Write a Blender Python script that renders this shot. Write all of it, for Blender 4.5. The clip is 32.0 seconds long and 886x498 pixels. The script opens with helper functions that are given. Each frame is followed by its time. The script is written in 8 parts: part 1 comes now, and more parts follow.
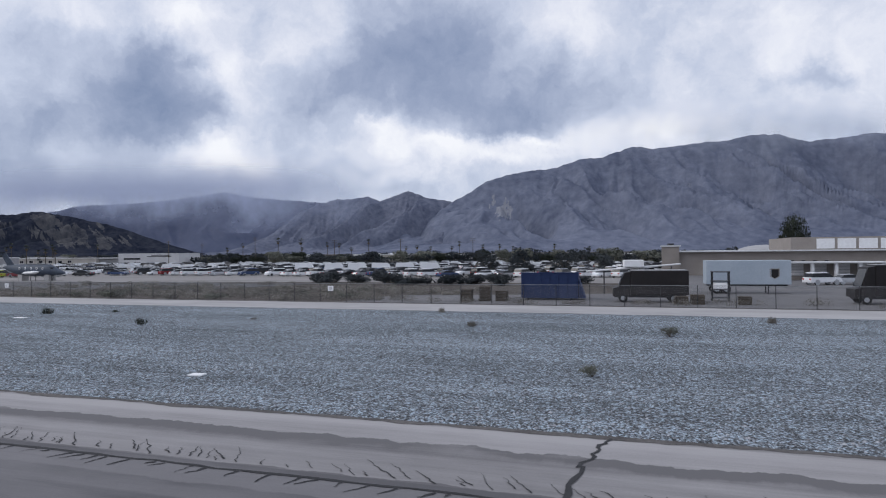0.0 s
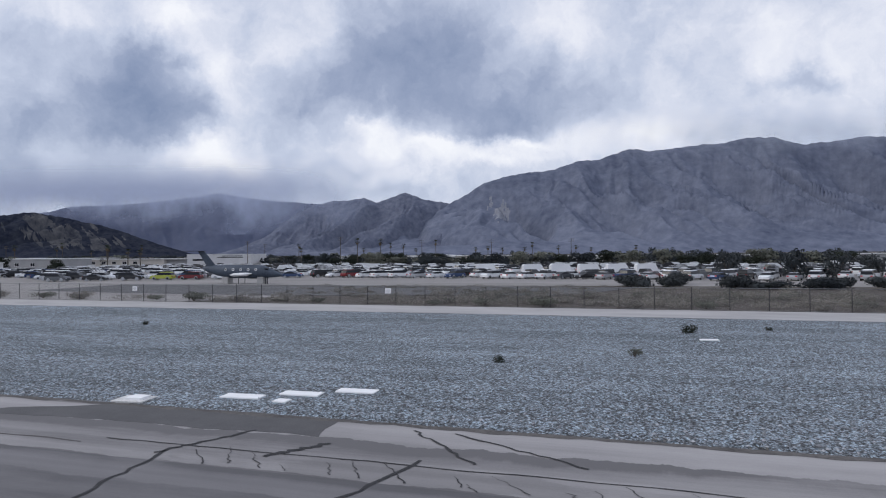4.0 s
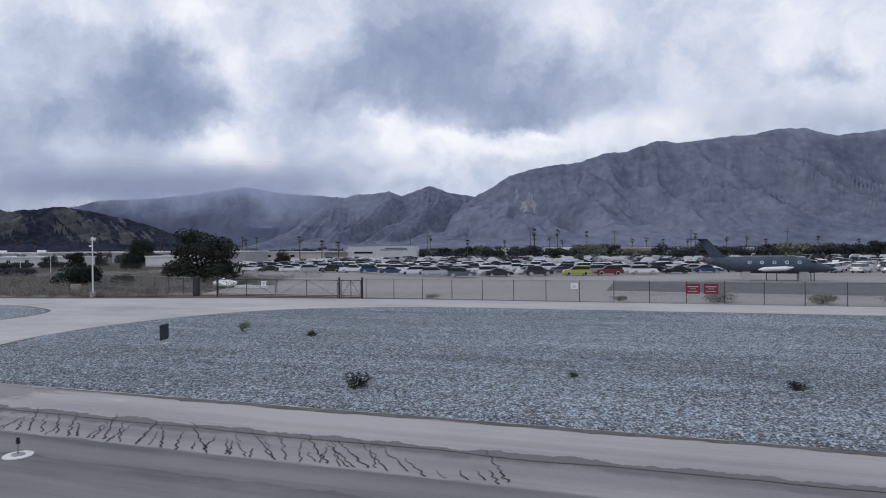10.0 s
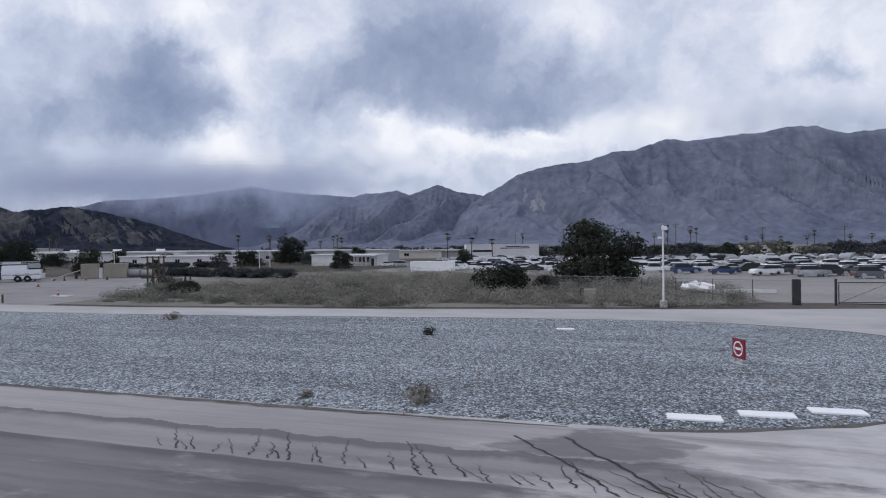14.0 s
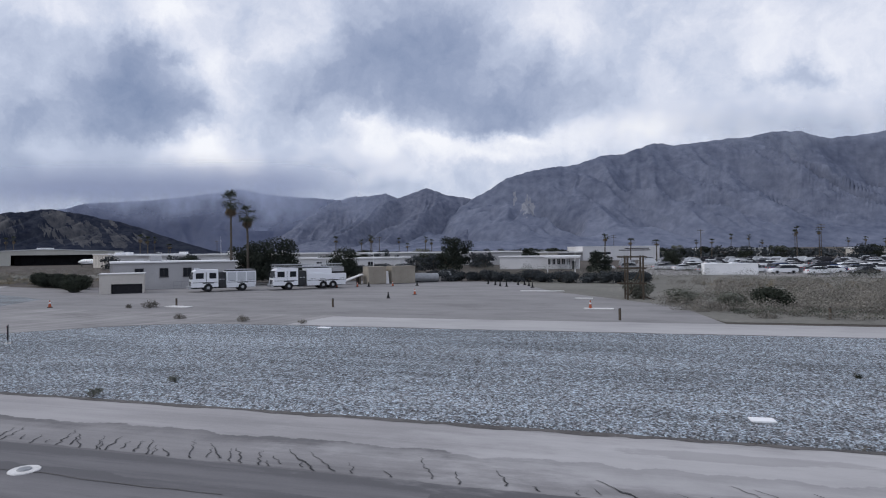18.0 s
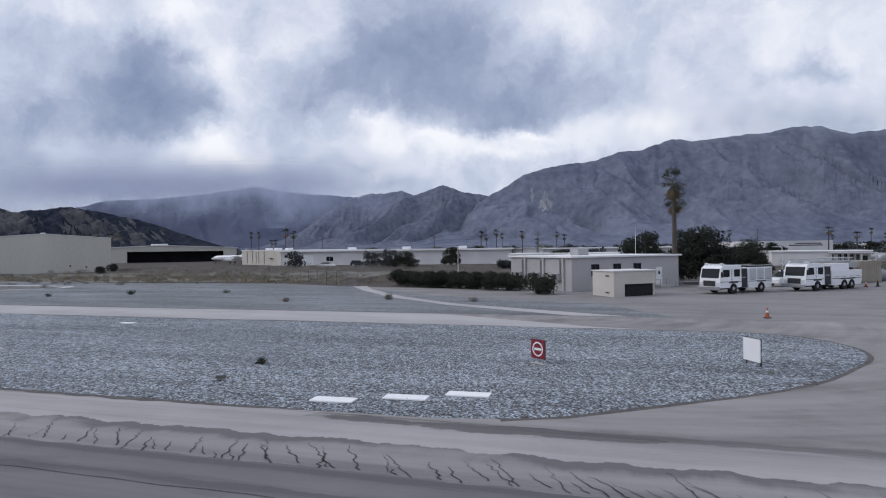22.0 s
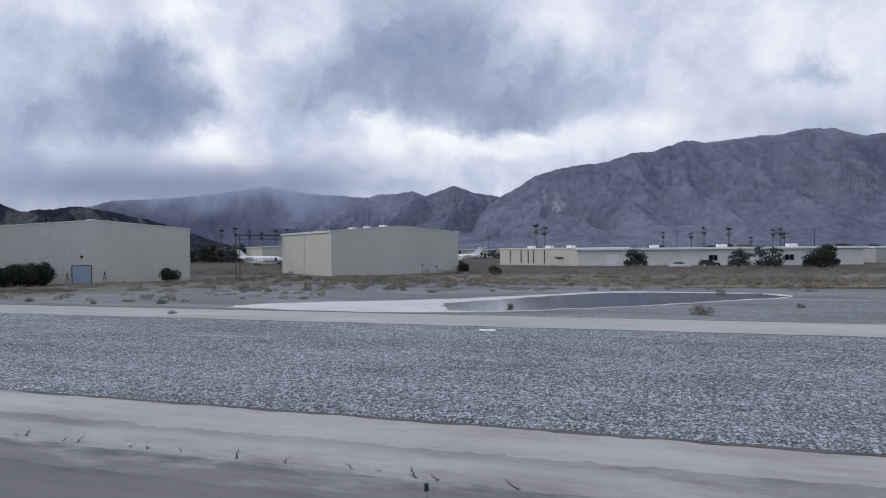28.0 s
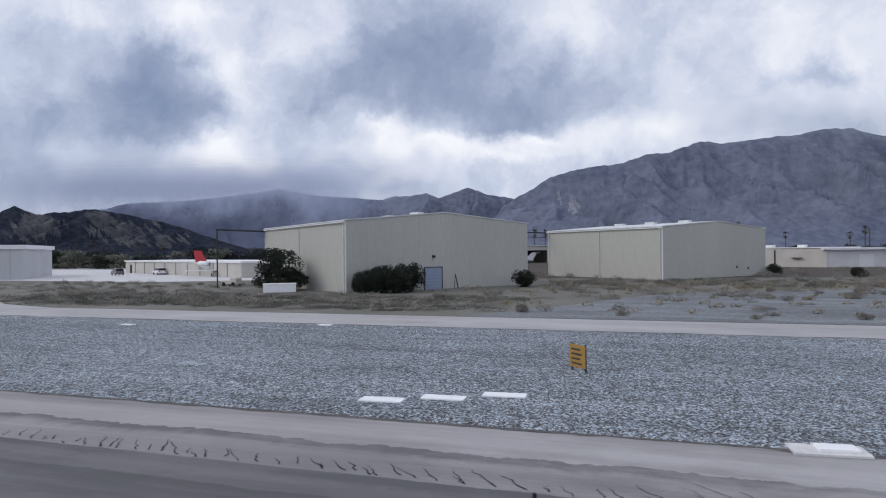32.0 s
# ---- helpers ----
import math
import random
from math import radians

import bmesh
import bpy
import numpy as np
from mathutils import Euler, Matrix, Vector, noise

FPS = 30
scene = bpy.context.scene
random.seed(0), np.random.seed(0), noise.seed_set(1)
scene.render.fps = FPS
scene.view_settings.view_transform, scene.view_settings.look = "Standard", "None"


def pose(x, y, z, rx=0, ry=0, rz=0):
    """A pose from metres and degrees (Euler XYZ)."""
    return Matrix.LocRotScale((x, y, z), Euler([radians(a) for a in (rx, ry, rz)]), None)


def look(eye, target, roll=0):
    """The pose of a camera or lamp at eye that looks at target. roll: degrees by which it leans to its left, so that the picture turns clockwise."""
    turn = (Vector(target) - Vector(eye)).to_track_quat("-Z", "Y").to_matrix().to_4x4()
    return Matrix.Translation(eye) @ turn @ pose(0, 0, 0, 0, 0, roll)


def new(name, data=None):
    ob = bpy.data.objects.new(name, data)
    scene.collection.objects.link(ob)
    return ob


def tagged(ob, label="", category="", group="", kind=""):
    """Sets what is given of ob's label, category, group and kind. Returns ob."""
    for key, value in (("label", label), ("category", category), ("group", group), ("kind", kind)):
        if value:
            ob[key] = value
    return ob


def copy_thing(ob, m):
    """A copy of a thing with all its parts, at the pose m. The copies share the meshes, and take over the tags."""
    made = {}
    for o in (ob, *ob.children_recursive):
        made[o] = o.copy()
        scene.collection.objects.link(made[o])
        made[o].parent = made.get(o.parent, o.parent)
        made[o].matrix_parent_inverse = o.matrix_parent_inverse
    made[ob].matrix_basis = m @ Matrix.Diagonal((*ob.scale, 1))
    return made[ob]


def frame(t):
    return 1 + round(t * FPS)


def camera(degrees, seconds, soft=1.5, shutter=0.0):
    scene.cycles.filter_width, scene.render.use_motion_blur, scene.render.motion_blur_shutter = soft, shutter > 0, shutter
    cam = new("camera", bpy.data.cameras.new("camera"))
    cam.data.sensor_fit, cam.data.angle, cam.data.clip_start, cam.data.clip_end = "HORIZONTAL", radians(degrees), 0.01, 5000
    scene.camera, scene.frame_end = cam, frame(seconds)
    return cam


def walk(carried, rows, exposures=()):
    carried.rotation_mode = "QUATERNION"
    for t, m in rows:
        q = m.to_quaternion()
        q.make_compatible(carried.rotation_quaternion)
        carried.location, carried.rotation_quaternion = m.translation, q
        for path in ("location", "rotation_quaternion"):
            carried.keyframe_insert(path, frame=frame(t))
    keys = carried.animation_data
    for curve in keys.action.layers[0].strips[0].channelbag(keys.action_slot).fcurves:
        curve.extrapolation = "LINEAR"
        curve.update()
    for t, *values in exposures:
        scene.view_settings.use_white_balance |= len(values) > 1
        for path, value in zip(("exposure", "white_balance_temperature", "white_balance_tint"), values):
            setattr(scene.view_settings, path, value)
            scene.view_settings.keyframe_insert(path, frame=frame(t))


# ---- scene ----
cam = camera(69.89, 32.0, soft=1.1, shutter=0.07)

# seconds, place, then degrees: turn to the left of +y, tilt up, lean to the left
ROWS = [
    (0, 0.000, -0.004, 4.999, 17.632, 0.292, -0.562), (0.5, -6.402, -0.024, 4.997, 17.455, 0.334, -0.533),
    (1, -12.803, -0.020, 4.998, 17.316, 0.423, -0.413), (1.5, -19.254, -0.005, 5.001, 17.207, 0.467, -0.307),
    (2, -25.764, 0.011, 5.002, 17.107, 0.461, -0.357), (2.5, -32.309, 0.018, 5.002, 17.034, 0.472, -0.265),
    (4.5, -58.657, 0.031, 5.000, 16.692, 0.413, -0.532), (5, -65.397, 0.020, 5.000, 16.659, 0.334, -0.529),
    (5.5, -72.176, 0.014, 4.999, 16.642, 0.278, -0.516), (6, -78.966, -0.005, 4.999, 16.776, 0.190, -0.577),
    (6.5, -85.791, -0.015, 4.999, 16.933, 0.138, -0.614), (7, -92.647, 0.004, 5.000, 17.140, 0.134, -0.571),
    (7.5, -99.566, 0.015, 5.002, 17.295, 0.116, -0.595), (8, -106.593, 0.040, 5.006, 17.468, 0.140, -0.665),
    (8.5, -113.712, 0.046, 5.005, 17.659, 0.120, -0.622), (9, -120.862, 0.036, 5.004, 17.804, 0.044, -0.523),
    (9.5, -128.030, -0.010, 5.003, 17.912, -0.019, -0.604), (10, -135.215, -0.030, 5.000, 18.086, -0.113, -0.542),
    (10.5, -142.380, -0.022, 4.996, 18.205, -0.256, -0.526), (11, -149.575, 0.000, 4.996, 18.276, -0.281, -0.711),
    (11.5, -156.838, 0.019, 4.996, 18.343, -0.327, -0.738), (12, -164.189, 0.033, 4.999, 18.314, -0.342, -0.848),
    (12.5, -171.604, 0.006, 5.001, 18.299, -0.325, -0.905), (13, -179.066, -0.018, 4.999, 18.282, -0.263, -0.786),
    (13.5, -186.561, -0.029, 4.999, 18.195, -0.166, -0.754), (14, -194.028, -0.029, 4.997, 18.148, -0.179, -0.669),
    (14.5, -201.464, -0.029, 4.996, 17.984, -0.124, -0.768), (16.5, -231.563, -0.040, 4.997, 16.928, 0.011, -0.720),
    (17, -239.087, -0.048, 4.997, 16.673, 0.017, -0.750), (17.5, -246.591, -0.062, 4.997, 16.675, 0.085, -0.739),
    (18, -254.042, -0.056, 4.996, 16.465, 0.121, -0.670), (18.5, -261.480, -0.048, 4.996, 16.454, 0.145, -0.556),
    (19, -268.957, -0.033, 4.999, 16.563, 0.065, -0.531), (19.5, -276.484, -0.025, 4.999, 16.631, -0.009, -0.635),
    (20, -284.072, -0.006, 5.000, 16.716, -0.061, -0.655), (20.5, -291.775, 0.019, 5.002, 16.774, -0.080, -0.670),
    (21, -299.550, 0.024, 5.002, 16.942, -0.092, -0.684), (21.5, -307.383, 0.027, 5.003, 17.116, -0.077, -0.797),
    (22, -315.237, 0.020, 5.002, 17.246, -0.114, -0.743), (22.5, -323.088, 0.034, 5.002, 17.356, -0.120, -0.716),
    (23, -330.974, 0.031, 5.001, 17.344, -0.190, -0.598), (23.5, -338.905, 0.036, 4.999, 17.308, -0.201, -0.617),
    (24, -346.916, 0.037, 5.000, 17.381, -0.133, -0.571), (24.5, -354.978, 0.039, 5.001, 17.471, -0.107, -0.652),
    (26.5, -385.891, 0.023, 4.998, 17.172, -0.095, -0.607), (27, -393.409, 0.021, 4.998, 17.253, -0.090, -0.616),
    (27.5, -400.857, 0.027, 4.998, 17.141, -0.058, -0.521), (28, -408.310, 0.024, 4.999, 17.157, -0.010, -0.556),
    (28.5, -415.764, 0.013, 5.001, 17.269, 0.039, -0.495), (29, -423.187, -0.004, 5.000, 17.420, 0.088, -0.585),
    (29.5, -430.542, 0.001, 5.000, 17.565, 0.137, -0.587), (30, -437.822, 0.006, 4.999, 17.694, 0.187, -0.584),
    (30.5, -445.033, -0.002, 4.998, 17.762, 0.246, -0.619), (31, -452.167, -0.026, 4.995, 17.823, 0.249, -0.674),
    (31.5, -459.224, -0.028, 4.992, 17.828, 0.241, -0.572), (32, -466.262, -0.027, 4.990, 17.734, 0.200, -0.641),
]


def aim(t, x, y, z, yaw, pitch, roll):
    a, b = radians(yaw), radians(pitch)
    way = Vector((-math.sin(a) * math.cos(b), math.cos(a) * math.cos(b), math.sin(b)))
    return t, look((x, y, z), Vector((x, y, z)) + way, roll)


PATH = [aim(*row) for row in ROWS]
walk(cam, PATH)
# ---- end of path ----
from mathutils.geometry import tessellate_polygon

# ---- sky and light ----
def nd(tree, kind, **values):
    n = tree.nodes.new(kind)
    for key, value in values.items():
        if key == "op":
            n.operation = value
        elif key == "blend":
            n.blend_type = value
    return n


def calc(tree, op, a, b=0.0, c=None):
    n = nd(tree, "ShaderNodeMath", op=op)
    for i, v in enumerate((a, b, c)):
        if v is None:
            continue
        if isinstance(v, (int, float)):
            n.inputs[i].default_value = v
        else:
            tree.links.new(v, n.inputs[i])
    return n.outputs[0]


def build_sky():
    world = bpy.data.worlds.new("overcast_sky")
    scene.world = world
    world.use_nodes = True
    tree = world.node_tree
    tree.nodes.clear()
    coord = tree.nodes.new("ShaderNodeTexCoord").outputs["Generated"]
    wobble = tree.nodes.new("ShaderNodeTexNoise")
    wobble.inputs["Scale"].default_value, wobble.inputs["Detail"].default_value = 9.0, 10
    wobble.inputs["Roughness"].default_value = 0.62
    tree.links.new(coord, wobble.inputs["Vector"])
    shift = nd(tree, "ShaderNodeVectorMath", op="SUBTRACT")
    tree.links.new(wobble.outputs["Color"], shift.inputs[0])
    shift.inputs[1].default_value = (0.5, 0.5, 0.5)
    grow = nd(tree, "ShaderNodeVectorMath", op="SCALE")
    tree.links.new(shift.outputs[0], grow.inputs[0])
    grow.inputs["Scale"].default_value = 0.10
    moved = nd(tree, "ShaderNodeVectorMath", op="ADD")
    tree.links.new(coord, moved.inputs[0])
    tree.links.new(grow.outputs[0], moved.inputs[1])
    split = tree.nodes.new("ShaderNodeSeparateXYZ")
    tree.links.new(moved.outputs[0], split.inputs[0])
    azim = calc(tree, "ARCTAN2", split.outputs[0], split.outputs[1])
    elev = calc(tree, "ARCSINE", split.outputs[2])

    # soft banks of cloud: bearing and height in degrees, their widths, darkness (minus) or brightness (plus)
    west_clouds = [(-42.8, 15.1, 3.2, 3.5, -0.35), (-44.3, 12.1, 3.7, 2.5, -0.32), (-39.8, 12.3, 2.9, 1.9, -0.28), (-46.7, 9.7, 4.3, 1.3, -0.20), (-49.8, 11.0, 1.8, 2.2, -0.14), (-36.9, 11.3, 2.3, 1.1, -0.17), (-41.4, 9.7, 2.6, 0.8, -0.10), (-38.4, 15.7, 1.3, 0.4, -0.20), (-34.0, 18.1, 1.2, 1.5, -0.13), (-50.8, 16.1, 2.2, 2.6, -0.14), (-52.3, 8.2, 2.8, 3.4, -0.17)]
    middle_clouds = [(-20.2, 19.5, 4.6, 3.1, -0.25), (-22.7, 16.7, 5.6, 2.8, -0.22), (-15.6, 17.2, 6.1, 3.6, -0.25), (-17.7, 13.6, 6.6, 2.3, -0.21), (-12.1, 11.6, 4.8, 1.4, -0.27), (-13.1, 10.1, 2.5, 0.6, -0.25), (-27.8, 14.7, 4.0, 2.8, -0.21), (-8.1, 13.1, 3.5, 3.0, -0.16), (-30.3, 12.3, 3.9, 1.7, -0.09), (-3.2, 15.6, 6.2, 4.0, -0.13), (-25.4, 8.0, 2.3, 0.7, -0.18), (13.4, 13.3, 2.3, 0.6, -0.25), (15.9, 8.8, 2.1, 1.1, -0.14)]
    rain_clouds = [(-50.2, 5.4, 7.3, 1.9, -0.16), (-41.4, 5.1, 8.6, 1.2, -0.11), (-32.3, 5.2, 7.2, 1.2, -0.10), (-22.4, 6.0, 7.6, 1.0, -0.06)]
    bright_gaps = [(-37.6, 9.4, 2.0, 1.3, 0.44), (-35.1, 8.3, 2.8, 0.7, 0.22), (-36.0, 13.9, 1.6, 2.7, 0.30), (-39.7, 18.9, 2.0, 1.3, 0.41), (-47.4, 18.1, 4.3, 1.3, 0.22), (-30.7, 18.3, 2.7, 3.0, 0.18), (-27.2, 19.4, 1.5, 2.0, 0.15), (-23.0, 11.7, 1.4, 0.9, 0.44), (-21.3, 10.2, 3.1, 1.0, 0.26), (-17.2, 9.5, 3.1, 0.6, 0.35)]
    bright_east = [(-8.9, 9.6, 2.5, 0.5, 0.34), (-12.1, 8.5, 5.6, 0.7, 0.32), (-19.3, 7.7, 6.1, 1.0, 0.16), (-2.8, 10.2, 4.3, 1.5, 0.24), (2.3, 10.1, 2.2, 1.0, 0.16), (-7.0, 19.7, 3.0, 2.0, 0.27), (-5.6, 18.0, 1.9, 1.2, 0.16), (6.7, 16.7, 8.4, 2.8, 0.10), (16.6, 15.1, 5.2, 3.4, 0.11), (-51.9, 12.4, 1.1, 1.3, 0.10)]
    banks = west_clouds + middle_clouds + rain_clouds + bright_gaps + bright_east
    total = None
    for az, el, wide, high, amount in banks:
        da = calc(tree, "MULTIPLY", calc(tree, "SUBTRACT", azim, radians(az)), 1 / radians(wide))
        de = calc(tree, "MULTIPLY", calc(tree, "SUBTRACT", elev, radians(el)), 1 / radians(high))
        d2 = calc(tree, "MULTIPLY_ADD", de, de, calc(tree, "MULTIPLY", da, da))
        lump = calc(tree, "MULTIPLY", calc(tree, "POWER", 2.7183, calc(tree, "MULTIPLY", d2, -0.8)), amount)
        total = lump if total is None else calc(tree, "ADD", total, lump)
    billow = tree.nodes.new("ShaderNodeTexNoise")
    billow.inputs["Scale"].default_value, billow.inputs["Detail"].default_value = 9.5, 12
    billow.inputs["Roughness"].default_value = 0.6
    tree.links.new(moved.outputs[0], billow.inputs["Vector"])
    wisps = calc(tree, "MULTIPLY", calc(tree, "SUBTRACT", billow.outputs["Fac"], 0.5), 0.62)
    curl = tree.nodes.new("ShaderNodeTexNoise")
    curl.inputs["Scale"].default_value, curl.inputs["Detail"].default_value = 26.0, 8
    curl.inputs["Roughness"].default_value = 0.6
    tree.links.new(moved.outputs[0], curl.inputs["Vector"])
    curls = calc(tree, "MULTIPLY", calc(tree, "SUBTRACT", curl.outputs["Fac"], 0.5), 0.34)
    # greyer towards the rain low over the ranges
    rain = calc(tree, "MULTIPLY", calc(tree, "POWER", 2.7183, calc(tree, "MULTIPLY", elev, -13.0)), -0.16)
    level = calc(tree, "ADD", calc(tree, "ADD", calc(tree, "ADD", calc(tree, "ADD", total, curls), wisps), rain), 0.655)
    ramp = tree.nodes.new("ShaderNodeValToRGB")
    ramp.color_ramp.elements[0].position, ramp.color_ramp.elements[0].color = 0.0, (0.205, 0.265, 0.42, 1)
    ramp.color_ramp.elements[1].position, ramp.color_ramp.elements[1].color = 1.0, (0.95, 0.965, 1.02, 1)
    for place, colour in ((0.30, (0.335, 0.395, 0.555, 1)), (0.58, (0.56, 0.62, 0.775, 1)), (0.80, (0.785, 0.815, 0.925, 1))):
        e = ramp.color_ramp.elements.new(place)
        e.color = colour
    tree.links.new(level, ramp.inputs[0])
    sky = tree.nodes.new("ShaderNodeTexSky")
    sky.sky_type, sky.sun_disc = "NISHITA", False
    sky.sun_elevation, sky.sun_rotation = radians(34), radians(-105)
    thin = tree.nodes.new("ShaderNodeVectorMath")
    thin.operation = "SCALE"
    tree.links.new(sky.outputs[0], thin.inputs[0])
    thin.inputs["Scale"].default_value = 0.10
    mix = tree.nodes.new("ShaderNodeMix")
    mix.data_type = "RGBA"
    mix.inputs["Factor"].default_value = 0.94
    tree.links.new(thin.outputs[0], mix.inputs["A"])
    tree.links.new(ramp.outputs[0], mix.inputs["B"])
    back = tree.nodes.new("ShaderNodeBackground")
    back.inputs["Strength"].default_value = 1.0
    tree.links.new(mix.outputs["Result"], back.inputs["Color"])
    out = tree.nodes.new("ShaderNodeOutputWorld")
    tree.links.new(back.outputs[0], out.inputs[0])


build_sky()
sun_data = bpy.data.lights.new("sun", "SUN")
sun_data.energy, sun_data.angle, sun_data.color = 1.0, radians(22), (1.0, 0.96, 0.91)
sun = new("sun", sun_data)
sun.matrix_world = look((-650, -80, 300), (-250, 60, 0))


# ---- materials ----
def material(name, dark, light, rough=0.85, scale=1.0, grain=12.0, bump=0.0, metal=0.0, island=0.0, each=0.0, stretch=(1, 1, 1), spec=0.3, patch=0.5):
    m = bpy.data.materials.new(name)
    m.use_nodes = True
    tree = m.node_tree
    shader = tree.nodes["Principled BSDF"]
    shader.inputs["Roughness"].default_value = rough
    shader.inputs["Metallic"].default_value = metal
    shader.inputs["Specular IOR Level"].default_value = spec
    coord = tree.nodes.new("ShaderNodeTexCoord").outputs["Object"]
    place = tree.nodes.new("ShaderNodeMapping")
    place.inputs["Scale"].default_value = stretch
    tree.links.new(coord, place.inputs["Vector"])
    big, fine = tree.nodes.new("ShaderNodeTexNoise"), tree.nodes.new("ShaderNodeTexNoise")
    for n, s in ((big, scale), (fine, scale * grain)):
        n.inputs["Scale"].default_value, n.inputs["Detail"].default_value, n.inputs["Roughness"].default_value = s, 6, 0.6
        tree.links.new(place.outputs[0], n.inputs["Vector"])
    level = calc(tree, "ADD", calc(tree, "MULTIPLY", big.outputs["Fac"], patch), calc(tree, "MULTIPLY", fine.outputs["Fac"], 1 - patch))
    level = calc(tree, "MULTIPLY_ADD", calc(tree, "SUBTRACT", level, 0.5), 3.0, 0.5)
    if island:
        geo = tree.nodes.new("ShaderNodeNewGeometry")
        level = calc(tree, "ADD", level, calc(tree, "MULTIPLY", calc(tree, "SUBTRACT", geo.outputs["Random Per Island"], 0.5), island))
    if each:
        info = tree.nodes.new("ShaderNodeObjectInfo")
        level = calc(tree, "ADD", level, calc(tree, "MULTIPLY", calc(tree, "SUBTRACT", info.outputs["Random"], 0.5), each))
    mix = tree.nodes.new("ShaderNodeMix")
    mix.data_type, mix.clamp_factor = "RGBA", True
    mix.inputs["A"].default_value, mix.inputs["B"].default_value = (*dark, 1), (*light, 1)
    tree.links.new(level, mix.inputs["Factor"])
    tree.links.new(mix.outputs["Result"], shader.inputs["Base Color"])
    if bump:
        b = tree.nodes.new("ShaderNodeBump")
        b.inputs["Strength"].default_value, b.inputs["Distance"].default_value = bump, 0.05
        tree.links.new(fine.outputs["Fac"], b.inputs["Height"])
        tree.links.new(b.outputs[0], shader.inputs["Normal"])
    return m


def gravel_material(name, tint, cells, contrast):
    """Crushed stone: pieces of three sizes, dark gaps between them, dusty streaks and darker drifts."""
    m = bpy.data.materials.new(name)
    m.use_nodes = True
    tree = m.node_tree
    shader = tree.nodes["Principled BSDF"]
    shader.inputs["Roughness"].default_value = 0.9
    shader.inputs["Specular IOR Level"].default_value = 0.2
    coord = tree.nodes.new("ShaderNodeTexCoord").outputs["Object"]
    lay = tree.nodes.new("ShaderNodeMapping")
    lay.inputs["Scale"].default_value = (1.0, 0.62, 1.0)
    tree.links.new(coord, lay.inputs["Vector"])
    tones, gaps = [], []
    for s in cells:
        v = tree.nodes.new("ShaderNodeTexVoronoi")
        v.inputs["Scale"].default_value = s
        tree.links.new(lay.outputs[0], v.inputs["Vector"])
        split = tree.nodes.new("ShaderNodeSeparateColor")
        tree.links.new(v.outputs["Color"], split.inputs[0])
        tones.append(split.outputs[0])
        gaps.append(v.outputs["Distance"])

    def drift(stretch, scale, detail):
        place = tree.nodes.new("ShaderNodeMapping")
        place.inputs["Scale"].default_value = stretch
        tree.links.new(coord, place.inputs["Vector"])
        n = tree.nodes.new("ShaderNodeTexNoise")
        n.inputs["Scale"].default_value, n.inputs["Detail"].default_value, n.inputs["Roughness"].default_value = scale, detail, 0.68
        tree.links.new(place.outputs[0], n.inputs["Vector"])
        return calc(tree, "SUBTRACT", n.outputs["Fac"], 0.5)

    level = calc(tree, "MULTIPLY", calc(tree, "SUBTRACT", tones[0], 0.5), contrast)
    level = calc(tree, "MULTIPLY_ADD", calc(tree, "SUBTRACT", tones[1], 0.5), contrast * 0.75, level)
    # darker away from each stone's centre: crevice shade put into the colour
    level = calc(tree, "MULTIPLY_ADD", calc(tree, "SUBTRACT", gaps[0], 0.35), -0.35 * contrast, level)
    level = calc(tree, "MULTIPLY_ADD", drift((0.3, 1.3, 1.0), 0.16, 8), 0.75, level)
    level = calc(tree, "MULTIPLY_ADD", drift((0.12, 1.6, 1.0), 0.9, 6), 0.45, level)
    level = calc(tree, "ADD", level, 0.5)
    ramp = tree.nodes.new("ShaderNodeValToRGB")
    ramp.color_ramp.elements[0].position, ramp.color_ramp.elements[0].color = 0.08, tuple(c * 0.10 for c in tint) + (1,)
    ramp.color_ramp.elements[1].position, ramp.color_ramp.elements[1].color = 0.98, tuple(min(0.8, c * 1.30) for c in tint) + (1,)
    for place, k in ((0.36, 0.30), (0.56, 0.47), (0.76, 0.74)):
        ramp.color_ramp.elements.new(place).color = tuple(c * k for c in tint) + (1,)
    tree.links.new(level, ramp.inputs[0])
    # a few rusty and bluish pieces among the grey
    hue = tree.nodes.new("ShaderNodeValToRGB")
    hue.color_ramp.elements[0].position, hue.color_ramp.elements[0].color = 0.0, (1.05, 0.99, 0.965, 1)
    hue.color_ramp.elements[1].position, hue.color_ramp.elements[1].color = 1.0, (0.90, 1.01, 1.08, 1)
    tree.links.new(tones[1], hue.inputs[0])
    both = tree.nodes.new("ShaderNodeMix")
    both.data_type, both.blend_type = "RGBA", "MULTIPLY"
    both.inputs["Factor"].default_value = 1.0
    tree.links.new(ramp.outputs[0], both.inputs["A"])
    tree.links.new(hue.outputs[0], both.inputs["B"])
    tree.links.new(both.outputs["Result"], shader.inputs["Base Color"])
    b = tree.nodes.new("ShaderNodeBump")
    b.inputs["Strength"].default_value, b.inputs["Distance"].default_value = 0.6, 0.03
    b.invert = True
    tree.links.new(gaps[0], b.inputs["Height"])
    tree.links.new(b.outputs[0], shader.inputs["Normal"])
    return m


